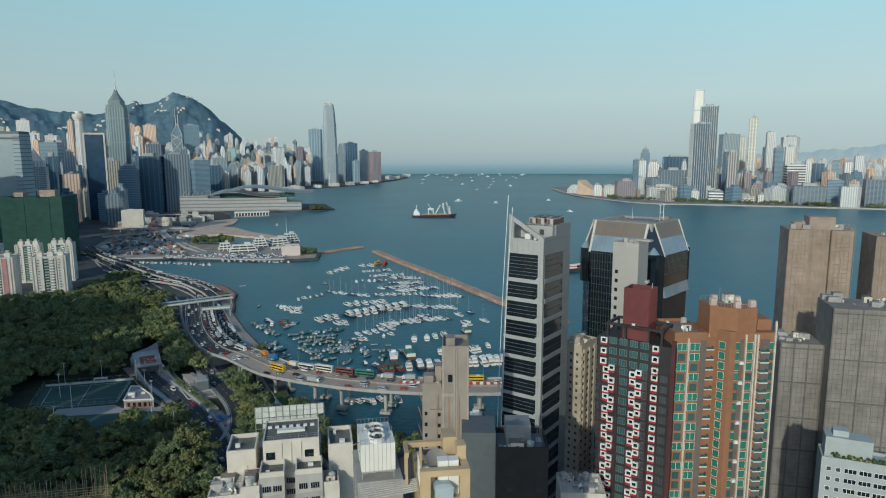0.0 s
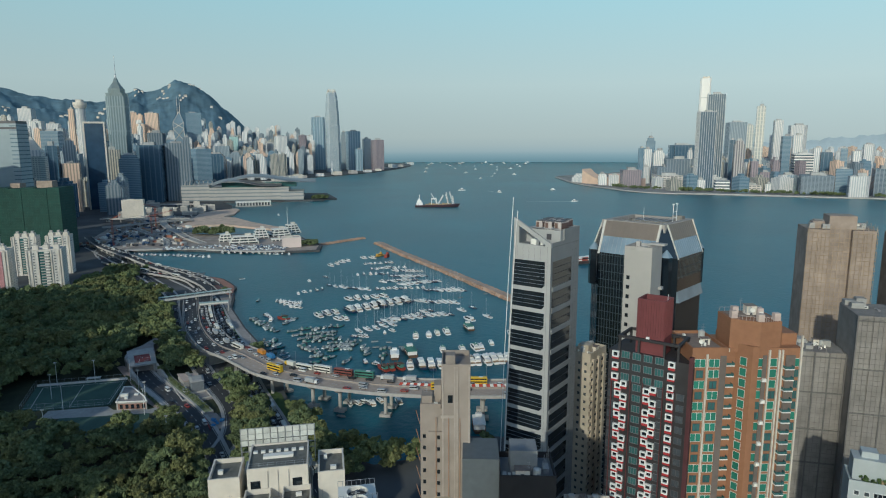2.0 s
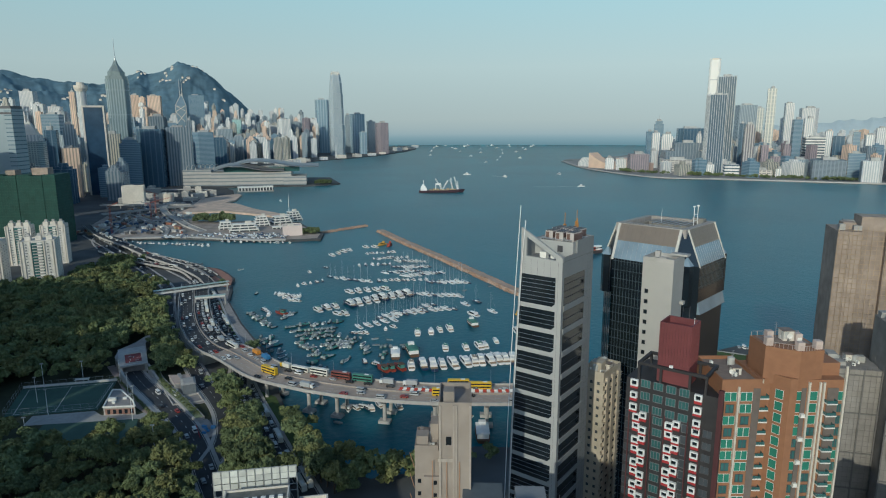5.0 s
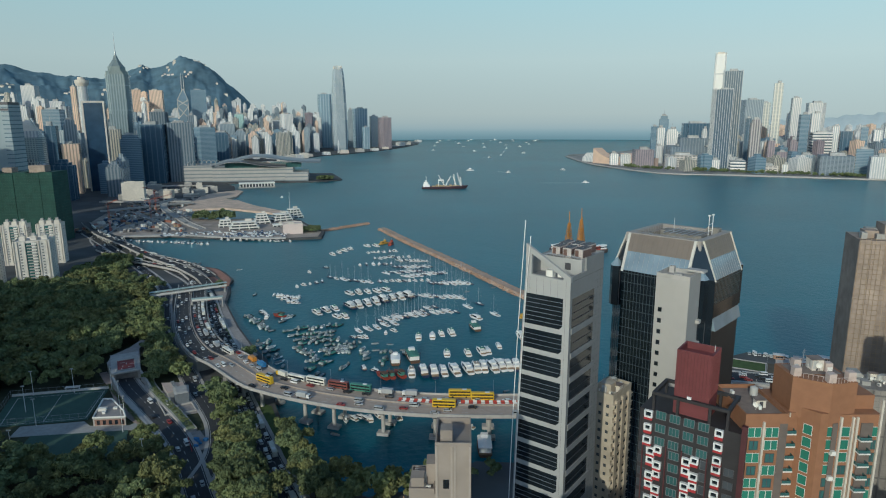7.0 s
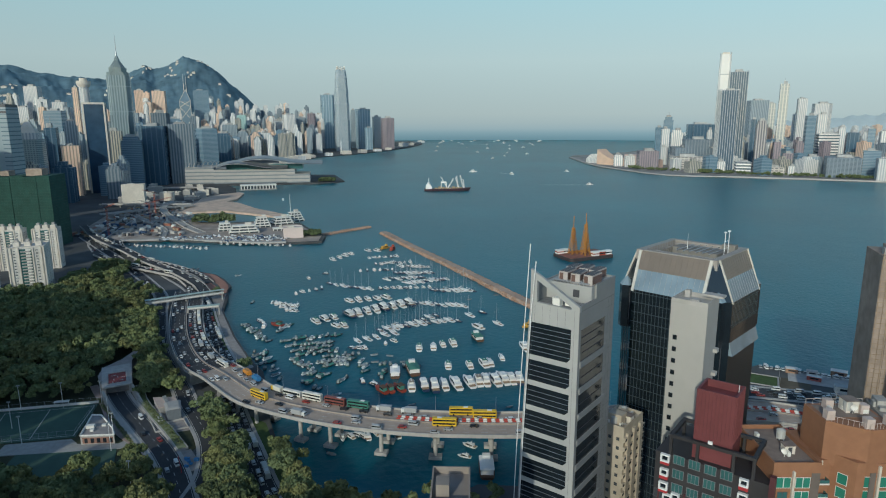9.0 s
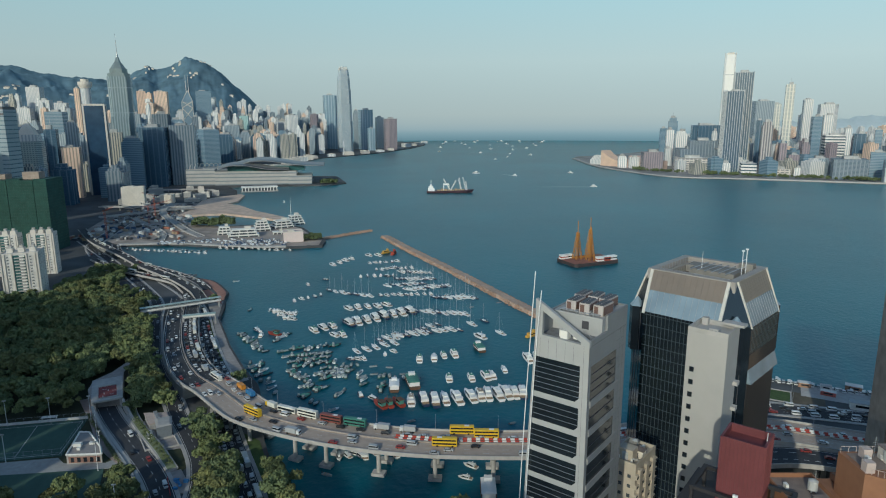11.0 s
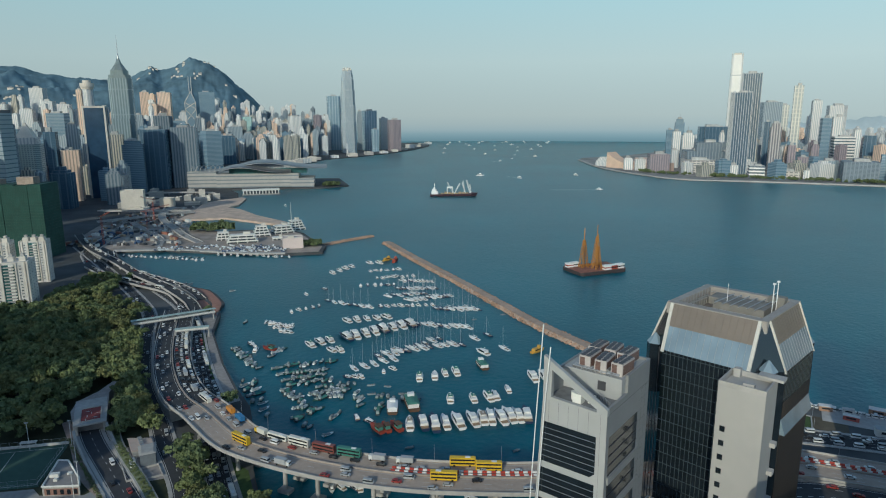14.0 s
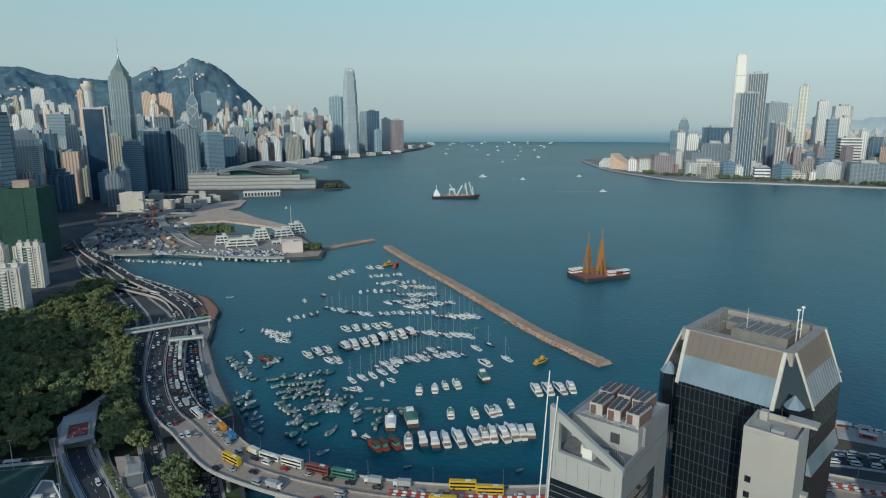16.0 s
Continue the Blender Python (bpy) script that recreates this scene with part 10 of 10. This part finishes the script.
for pts, wide in (([(-850, 20, 5), (-780, 48, 7), (-712, 90, 7.5), (-664, 136, 7), (-628, 166, 5.5), (-600, 182, 4)], 4.2), ([(-760, 24, 5), (-700, 66, 6.5), (-660, 108, 6.5), (-626, 146, 5.6), (-590, 166, 4.2)], 3.8), ([(-690, 112, 4), (-668, 118, 5), (-650, 134, 6), (-646, 152, 6), (-660, 158, 5)], 3.2)):
    ramp = new("slip_ramp")
    tagged(ramp, "grey slip road ramp by the western sea wall", "ramp", kind="structure")
    line = smooth_line([Vector(p) for p in pts], 7)
    bm = bmesh.new()
    ribbon(bm, line, [(-wide, -1.2), (-wide, 0), (wide, 0), (wide, -1.2)][::-1])
    part("deck", bm, ASPHALT, ramp)
    for sd in (-1, 1):
        bm = bmesh.new()
        ribbon(bm, line, [(sd * wide - 0.3, -1.1), (sd * wide - 0.3, 1.1), (sd * wide + 0.3, 1.1), (sd * wide + 0.3, -1.1)][::-1])
        part("parapet", bm, CONCRETE_PALE, ramp)
    q = 8.0
    while q < length(line):
        p, h = along(line, q)
        bm = bmesh.new()
        prism(bm, ring(0.9, 8, p.x, p.y), 2.9, p.z - 1.15)
        part("pier", bm, CONCRETE, ramp)
        q += 24
    traffic(line, 1.6, 15, length(line) - 10, 6, CARS + ["v0", "bw"], 71 + round(wide * 10), True)
# boats and cars stored ashore round the club
yard_rnd = random.Random(58)
for nm, mt, n, lb in (("stored_boats", GEL, 90, "white boats stored ashore at the club"), ("stored_boats", CANVAS_BLUE, 34, "boats under blue covers ashore at the club"), ("parked_cars", shade("car_mix", (0.20, 0.20, 0.21), 0.35, var=0.5, fine=0.05), 70, "dark cars parked at the club")):
    bm = bmesh.new()
    for k in range(n):
        f = yard_rnd.random()
        x, y = -872 + 46 * yard_rnd.random() + 12 * f, 152 + 92 * f
        if yard_rnd.random() < 0.25:
            x, y = yard_rnd.uniform(-875, -850), yard_rnd.uniform(70, 150)
        small = bmesh.new()
        hull(small, yard_rnd.uniform(5, 9), 2.4, 1.3, 0.5, 6, 0.0)
        m = pose(x, y, 3.2, 0, 0, yard_rnd.uniform(150, 240))
        where = {v: bm.verts.new(m @ v.co) for v in small.verts}
        for f_ in small.faces:
            bm.faces.new([where[v] for v in f_.verts])
        small.free()
    tagged(new(nm, link_mesh(nm, bm, mt)), lb, "boats" if "boat" in nm else "cars", kind="stuff")
for i in range(26):
    q = random.Random(300 + i)
    x, y = q.uniform(-1560, -1180), q.uniform(-110, 90)
    if y > np.interp(x, [-1560, -1366, -1290, -1180], [60, 60, 30, 25]):
        continue
    white_building(x, y, q.uniform(0, 20), q.uniform(10, 30), q.uniform(10, 30), q.uniform(4, 13), "low pale works building on the shore", (CONCRETE, CONCRETE_PALE, WHITE_WALL)[i % 3])

site = thing("works_site", -1080, 10, 3, 0, "cluttered tunnel works site with frames and stacks", "construction site")
q = random.Random(31)
for nm, mt, n in (("site_material", CONCRETE, 90), ("site_cabin", CONCRETE_PALE, 60), ("steel_frame", DARK_STEEL, 60), ("timber_pile", BAMBOO, 40), ("blue_container", CANVAS_BLUE, 26), ("white_container", TANK_WHITE, 46), ("rusty_container", shade("rust_paint", (0.30, 0.13, 0.09), 0.7, var=0.3), 26)):
    bm = bmesh.new()
    for k in range(n):
        f = q.random()
        x = -190 + 380 * f
        y = q.uniform(-70, 26 + 60 * f * (f > 0.45))
        if x > 130 and y > 100:
            continue
        tbox(bm, pose(x, y, 0, 0, 0, q.uniform(-20, 60)), q.uniform(3, 16), q.uniform(2, 5), q.uniform(0.8, 4.5))
    tagged(part(nm, bm, mt, site), kind="stuff")
CRANE_RED = shade("red_crane_paint", (0.38, 0.12, 0.08), 0.6, var=0.2)


def lattice(bm, a, b, w, n, r=0.18):
    a, b = Vector(a), Vector(b)
    d = (b - a)
    s = d.cross(Vector((0, 0, 1)))
    s = (s if s.length > 0.1 else Vector((1, 0, 0))).normalized() * w
    u = s.cross(d).normalized() * w
    prev = None
    for k in range(n + 1):
        c = a + d * (k / n)
        now = [c + s + u, c - s + u, c - s - u, c + s - u]
        if prev:
            for i in range(4):
                rod(bm, prev[i], now[i], r, 3)
                rod(bm, prev[i], now[(i + 1) % 4], r * 0.6, 3)
        prev = now


for x, y, h, j, az in ((-905, -8, 38, 30, 40), (-1010, 20, 30, 34, 100), (-1120, 0, 34, 30, -20)):
    t = thing("tower_crane", x, y, 3, az, "red lattice crane standing on the works site", "crane", "works cranes")
    bm = bmesh.new()
    lattice(bm, (0, 0, 0), (0, 0, h), 0.9, 12)
    part("mast", bm, CRANE_RED, t)
    bm = bmesh.new()
    lattice(bm, (-8, 0, h), (j, 0, h + 10), 0.6, 14, 0.14)
    part("jib", bm, CRANE_RED, t)
    bm = bmesh.new()
    cbox(bm, -7, 0, h - 2.5, 3, 2, 2.5)
    part("counterweight", bm, CONCRETE, t)

# clump of trees beside the club
chunk = []
for k in range(46):
    x, y = -1010 + 34 * nrng.random() + 0.0, 88 + 62 * nrng.random()
    H = float(nrng.uniform(8, 14))
    chunk.append(crown_arrays(nrng, H * 0.45, H, 130, 0.14 * H) + np.array([x, y, 2.9]))
for k in range(34):
    x, y = -862 + 22 * nrng.random(), 262 + 24 * nrng.random()
    H = float(nrng.uniform(6, 9))
    chunk.append(crown_arrays(nrng, H * 0.45, H, 110, 0.14 * H) + np.array([x, y, 2.9]))
for k in range(60):
    x, y = -1660 + 40 * nrng.random(), 270 + 40 * nrng.random()
    H = float(nrng.uniform(7, 11))
    chunk.append(crown_arrays(nrng, H * 0.45, H, 60, 0.2 * H) + np.array([x, y, 2.9]))
for k in range(170):
    f = nrng.random()
    x, y = -1830 + 560 * f, 1215 + 590 * f ** 1.3 + nrng.uniform(0, 26)
    H = float(nrng.uniform(7, 12))
    chunk.append(crown_arrays(nrng, H * 0.5, H, 50, 0.22 * H) + np.array([x - 30, y + 10, 2.9]))
tagged(new("shore_trees", leaf_mesh("shore_trees", np.concatenate(chunk), LEAF[2])), "dark green shore trees seen far off", "trees", kind="stuff")

# ---- ships ----
ORANGE_STEEL = shade("orange_steel", (0.46, 0.21, 0.05), 0.6, var=0.2)


def crane_ship():
    t = thing("crane_ship", -1392, 566, 0, 82, "dark crane barge ship with white bridge and derricks", "ship")
    bm = bmesh.new()
    hull(bm, 108, 22, 6, 0.85, 9, 1.0)
    part("hull", bm, shade("dark_ship_hull", (0.10, 0.06, 0.075), 0.6, var=0.25), t)
    bm = bmesh.new()
    box(bm, -51, -9, 5, -36, 9, 10)
    box(bm, -50, -7, 10, -39, 7, 15)
    box(bm, -47, -5, 15, -42, 5, 19)
    part("bridge_house", bm, GEL, t)
    bm = bmesh.new()
    for k in range(9):
        box(bm, -30 + k * 8, -8, 5.4, -24 + k * 8, 8, 6.6 + (k * 7 % 4) * 0.8)
    part("cargo", bm, TAN, t)
    bm = bmesh.new()
    box(bm, -16, -5, 18, -3, 5, 21)
    box(bm, -4, -1, 5.4, -2.5, 1, 18)
    box(bm, -16, -1, 5.4, -14.5, 1, 18)
    part("gantry", bm, GEL, t)
    for x, d, r in ((0, -16, 32), (0, 13, 28), (24, -4, 34), (26, -8, 30), (36, -8, 36), (38, -3, 26)):
        bm = bmesh.new()
        lattice(bm, (x, 0, 5), (x + d, d * 0.2, r), 0.9, 8, 0.28)
        part("derrick", bm, GEL, t)
    bm = bmesh.new()
    rod(bm, (-44, 0, 19), (-44, 0, 29), 0.7, 5)
    part("mast", bm, GEL, t)


crane_ship()


def derrick_barge():
    t = thing("derrick_barge", -664, 602, 0, 104, "orange derrick barge with three lattice towers", "barge")
    bm = bmesh.new()
    prism(bm, [(-31, -17), (-28, -20), (28, -20), (31, -17), (31, 17), (28, 20), (-28, 20), (-31, 17)], -1, 3.6)
    part("hull", bm, shade("dark_barge_hull", (0.055, 0.045, 0.045), 0.7, var=0.3), t)
    bm = bmesh.new()
    box(bm, -30.4, -18, 3.6, 30.4, 18, 3.9)
    part("deck", bm, shade("rusty_deck", (0.26, 0.12, 0.09), 0.8, var=0.35, fine=0.2), t)
    for x, y, h in ((-13, 3, 36), (7, 6, 38), (-3, -9, 30)):
        bm = bmesh.new()
        for dx in (-3.6, 3.6):
            lattice(bm, (x + dx, y - 3.6, 3.9), (x + dx * 0.12, y - 0.4, h), 0.8, 9, 0.3)
            lattice(bm, (x + dx, y + 3.6, 3.9), (x + dx * 0.12, y + 0.4, h), 0.8, 9, 0.3)
        rod(bm, (x, y, h - 4), (x, y, h + 14), 0.5, 5)
        part("lattice_tower", bm, ORANGE_STEEL, t)
    for k, (x, y) in enumerate(((-26, 12), (-18, 13), (6, -15), (15, -15), (25, -14))):
        bm = bmesh.new()
        cbox(bm, x, y, 3.9, 8.6, 5.6, 4.4)
        cabin = part("deck_cabin", bm, (GEL, GEL, GEL, HULL_RED, GEL)[k], t)
        bm = bmesh.new()
        cbox(bm, x, y, 8.3, 9.4, 6.4, 0.5)
        part("roof", bm, GEL, cabin)
        bm = bmesh.new()
        cbox(bm, x, y, 5.6, 8.72, 5.72, 1.3)
        part("window_band", bm, (HULL_RED, BOAT_GLASS, HULL_RED, BOAT_GLASS, BOAT_GLASS)[k], cabin)
    bm = bmesh.new()
    for k in range(12):
        cbox(bm, -14 + k * 2.4, 11 - (k % 3) * 2, 3.9, 1.8, 2.2, 1.4 + 0.5 * (k % 3))
    part("winch", bm, ORANGE_STEEL, t)


derrick_barge()
FOAM = shade("white_foam", (0.62, 0.68, 0.70), 0.8, var=0.3, fine=0.3)


def under_way(x, y, a, s, wake, label):
    s *= 0.68 if x < -2400 else 0.85
    t = thing("harbour_ferry", x, y, 0, a, label, "boat", "boats under way")
    bm = bmesh.new()
    hull(bm, 24 * s, 7 * s, 2.2 * s, 0.6)
    part("hull", bm, GEL, t)
    bm = bmesh.new()
    wedge(bm, -8 * s, 6 * s, 5.6 * s, 5 * s, 2 * s, 5 * s, 0.3, 2 * s)
    wedge(bm, -4 * s, 4 * s, 4.6 * s, 4 * s, 5 * s, 7.4 * s, 0.3, 2 * s)
    part("cabin", bm, GEL, t)
    bm = bmesh.new()
    wedge(bm, -7.6 * s, 5.6 * s, 5.8 * s, 5.2 * s, 3 * s, 4.2 * s, 0.3, 1.2 * s, 0.1)
    part("window_band", bm, BOAT_GLASS, t)
    if wake:
        bm = bmesh.new()
        n = 10
        L_, R_ = [], []
        for k in range(n + 1):
            f = k / n
            w = (1.6 + 3.2 * f) * s * (1 - f) ** 0.5 + 0.05
            L_.append(bm.verts.new((-10 * s - wake * f, -w + 2 * math.sin(3 * f), 0.05)))
            R_.append(bm.verts.new((-10 * s - wake * f, w + 2 * math.sin(3 * f), 0.05)))
        for k in range(n):
            bm.faces.new((L_[k], R_[k], R_[k + 1], L_[k + 1]))
        part("wake", bm, FOAM, t, "white foam wake")


for x, y, a, s, wake in ((-1878, 732, 80, 1.2, 0), (-1774, 826, 20, 1.0, 60), (-1448, 934, 80, 0.9, 120), (-2776, 1181, 60, 1.2, 60), (-1837, 1020, 30, 0.9, 0), (-3127, 818, 100, 1.1, 50), (-3914, 1107, 90, 1.4, 80), (-3358, 1136, 40, 1.2, 0), (-1286, 204, 20, 0.6, 0),
                         (-4300, 1250, 80, 1.6, 90), (-4450, 1480, 70, 1.6, 110), (-4100, 1000, 110, 1.5, 90), (-3600, 900, 60, 1.2, 40), (-4200, 1700, 80, 1.6, 120), (-3700, 1500, 30, 1.3, 70), (-4350, 1060, 90, 1.7, 0), (-3000, 1000, 75, 1.1, 50), (-3400, 1350, 95, 1.3, 60), (-2500, 950, 120, 1.0, 40), (-4000, 1400, 85, 1.5, 100),
                         (-4500, 1150, 85, 1.2, 130), (-4520, 1320, 80, 1.4, 150), (-4480, 1620, 75, 1.3, 120), (-4150, 1130, 95, 1.0, 90), (-4250, 1560, 88, 1.1, 140), (-3850, 1250, 80, 0.9, 90), (-3950, 1560, 78, 1.0, 110), (-3500, 1050, 95, 0.8, 60), (-3250, 1230, 70, 0.8, 90), (-3650, 1340, 88, 0.9, 100), (-2900, 1120, 80, 0.7, 70), (-4400, 1780, 80, 1.3, 140), (-2650, 1040, 100, 0.7, 60), (-4330, 1420, 84, 1.0, 120)):
    under_way(x, y, a, s, wake, "small white harbour ferry under way" if wake else "small white harbour boat lying still")

# ferry piers and low sheds along the central waterfront
pr = random.Random(64)
for k in range(15):
    f = k / 14
    x = np.interp(f, [0, 0.3, 0.6, 1.0], [-2330, -2720, -3180, -4150])
    y = np.interp(f, [0, 0.3, 0.6, 1.0], [135, 225, 555, 880])
    white_building(x, y, pr.uniform(5, 30), pr.uniform(26, 60), pr.uniform(24, 44), pr.uniform(8, 22), "low pale pier shed on the far waterfront", (WHITE_WALL, CONCRETE_PALE, STYLE["white"][0])[k % 3])


def big_wheel():
    t = thing("observation_wheel", -2905, 345, 3, 95, "white observation wheel on the far waterfront", "wheel")
    bm = bmesh.new()
    n = 28
    for k in range(n):
        a, b = 2 * math.pi * k / n, 2 * math.pi * (k + 1) / n
        rod(bm, (0, 28 * math.cos(a), 33 + 28 * math.sin(a)), (0, 28 * math.cos(b), 33 + 28 * math.sin(b)), 0.7, 4)
        if k % 2:
            rod(bm, (0, 0, 33), (0, 28 * math.cos(a), 33 + 28 * math.sin(a)), 0.2, 3)
    part("rim", bm, WHITE_PAINT, t)
    for s in (-1, 1):
        bm = bmesh.new()
        rod(bm, (s * 4, -14, 0), (0, 0, 33), 0.9, 5)
        rod(bm, (s * 4, 14, 0), (0, 0, 33), 0.9, 5)
        part("leg", bm, WHITE_PAINT, t)


big_wheel()


# ---- slip road, pitches and works on the north-east shore ----
slip_line = smooth_line([Vector(p) for p in ((-208, 462, 13.8), (-209, 490, 13.6), (-207, 518, 13.2), (-196, 542, 12.8), (-174, 582, 12.4), (-144, 634, 12.0), (-100, 704, 12.0))], 5)
slip = new("flyover")
tagged(slip, "concrete slip road beside the viaduct", "flyover", kind="structure")
bm = bmesh.new()
ribbon(bm, slip_line, [(-8.2, -1.4), (-8.2, 0), (8.2, 0), (8.2, -1.4)][::-1])
part("deck", bm, ASPHALT, slip)
for s in (-1, 1):
    bm = bmesh.new()
    ribbon(bm, slip_line, [(s * 8.3 - 0.25, -1.3), (s * 8.3 - 0.25, 1.0), (s * 8.3 + 0.25, 1.0), (s * 8.3 + 0.25, -1.3)][::-1])
    part("parapet", bm, CONCRETE_PALE, slip)
for o, dash, gap in ((-3.0, 2.5, 2.5), (3.4, 3, 5), (7.2, 5, 0), (-7.2, 5, 0)):
    stripe_run("lane_line", slip_line, o, 0.2, dash, gap, 0.01, ROAD_WHITE, slip)
for s in range(14, int(length(slip_line)), 28):
    p, h = along(slip_line, s)
    piece("pier", pier_m, slip, pose(p.x, p.y, p.z - 14.6, 0, 0, h))
traffic(slip_line, 1.0, 30, length(slip_line) - 60, 22, CARS, 41)
traffic(slip_line, 5.2, 20, length(slip_line) - 60, 26, CARS, 42, True)
# red and white plastic barriers along the median
CONE_RED, CONE_WHITE = shade("red_plastic", (0.45, 0.07, 0.05), 0.5, var=0.15), WHITE_PAINT
marks = [bmesh.new(), bmesh.new()]
s = 372.0
k = 0
while s < D - 110:
    for off in (1.6, 4.2):
        p, h = along(deck_line, s)
        n = Vector((-math.sin(radians(h)), math.cos(radians(h)), 0))
        q = p + n * off
        b = marks[k % 2]
        v0 = len(b.verts)
        cbox(b, 0, 0, 0.01, 1.9, 0.5, 1.0)
        b.verts.ensure_lookup_table()
        m = pose(q.x, q.y, q.z, 0, 0, h)
        for v in list(b.verts)[v0:]:
            v.co = m @ v.co
    s += 2.1
    k += 1
for b, mt in zip(marks, (CONE_RED, CONE_WHITE)):
    tagged(part("water_barrier", b, mt, viaduct), kind="stuff")

SHORE_DIR = math.degrees(math.atan2(36, 27))


def shore_at(x, y, z=3.0, turn=0.0):
    return pose(x, y, z, 0, 0, SHORE_DIR + turn)


pitch_at = new("sports_pitch")
pitch_at.matrix_basis = shore_at(-291, 566)
tagged(pitch_at, "small green pitch with pale edging by the sea", "pitch")
bm = bmesh.new()
box(bm, -13, -8, 0.0, 13, 8, 0.12)
part("turf", bm, GRASS, pitch_at)
bm = bmesh.new()
rim(bm, -13.8, -8.8, 13.8, 8.8, 0.0, 0.5, 0.7)
part("edging", bm, CONCRETE_PALE, pitch_at)
bm = bmesh.new()
for x in (-14, 14):
    for y in (-9, 9):
        rod(bm, (x, y, 0), (x, y, 7), 0.1, 5)
part("net_post", bm, STEEL, pitch_at)
bm = bmesh.new()
box(bm, -9, -9, 0, 9, 8, 0.1)
o = solid("bare_plot", bm, EARTH, "bare earth plot with scrub beside the pitch", "ground", "structure")
o.matrix_basis = shore_at(-279, 585, 3.0)
bm = bmesh.new()
box(bm, -26, -9, 0, 46, 9, 0.18)
o = solid("slab", bm, CONCRETE_PALE, "pale concrete slab of a works area", "ground", "structure")
o.matrix_basis = shore_at(-276, 611, 3.0)
sr = random.Random(91)
SHED = [shade("red_sheet", (0.40, 0.10, 0.08), 0.6), shade("white_sheet", (0.66, 0.65, 0.62), 0.6), shade("rust_sheet", (0.33, 0.20, 0.13), 0.7), shade("grey_sheet", (0.35, 0.37, 0.38), 0.6)]


def site_hut(x, y, L, B, H, mt, label, turn=0.0):
    t = new("site_hut")
    t.matrix_basis = shore_at(x, y, 3.15, turn)
    tagged(t, label, "hut", "huts on the works shore")
    bm = bmesh.new()
    box(bm, -L / 2, -B / 2, 0, L / 2, B / 2, H)
    part("wall", bm, mt, t)
    bm = bmesh.new()
    box(bm, -L / 2 - 0.2, -B / 2 - 0.2, H, L / 2 + 0.2, B / 2 + 0.2, H + 0.2)
    part("roof", bm, SHED[1] if mt is not SHED[1] else SHED[3], t)
    bm = bmesh.new()
    box(bm, -L * 0.3, -B / 2 - 0.04, H * 0.4, L * 0.3, -B / 2, H * 0.75)
    part("window", bm, CAR_GLASS, t)


for x, y, L, B, H, k, label in ((-282, 601, 8, 3, 2.6, 0, "red site cabin on the works slab"), (-286, 622, 9, 5, 3, 2, "rusty shed by the sea wall"), (-270, 625, 7, 4, 3, 2, "rusty shed by the sea wall"), (-266, 634, 10, 4, 3, 3, "grey site cabin on the works slab"),
                                (-296, 596, 7, 4, 2.8, 2, "rusty shed by the sea wall"), (-290, 606, 6, 3, 2.6, 1, "white site cabin by the sea wall"), (-262, 606, 12, 5, 4, 1, "white site cabin beside the highway"), (-256, 618, 8, 4, 3, 3, "grey site cabin beside the highway")):
    site_hut(x, y, L, B, H, SHED[k], label, sr.uniform(-8, 8))
for i in range(26):
    f = i / 25
    x, y = -311 + 30 * f + sr.uniform(-1, 1), 586 + 42 * f + sr.uniform(-1.5, 1.5)
    park_vehicle(sr.choice(["c0", "c0", "c1", "v0"]), Vector((x + 3, y - 3, 3.0)), SHORE_DIR + 90 + sr.uniform(-8, 8), 0.03)
# street between the towers below the slip road
lane = road("road_back_street", [(-200, 478, 3.2), (-190, 510, 3.2), (-178, 545, 3.2), (-150, 600, 3.2)], 5.5, "dark back street under the slip road", lines=(0.0,))
traffic(lane, 2.5, 12, length(lane) - 20, 12, CARS, 51, False, 0.06)


# unused vehicle patterns
for key, ob in list(KIT.items()):
    if key not in placed:
        for o in (*ob.children_recursive, ob):
            bpy.data.objects.remove(o)
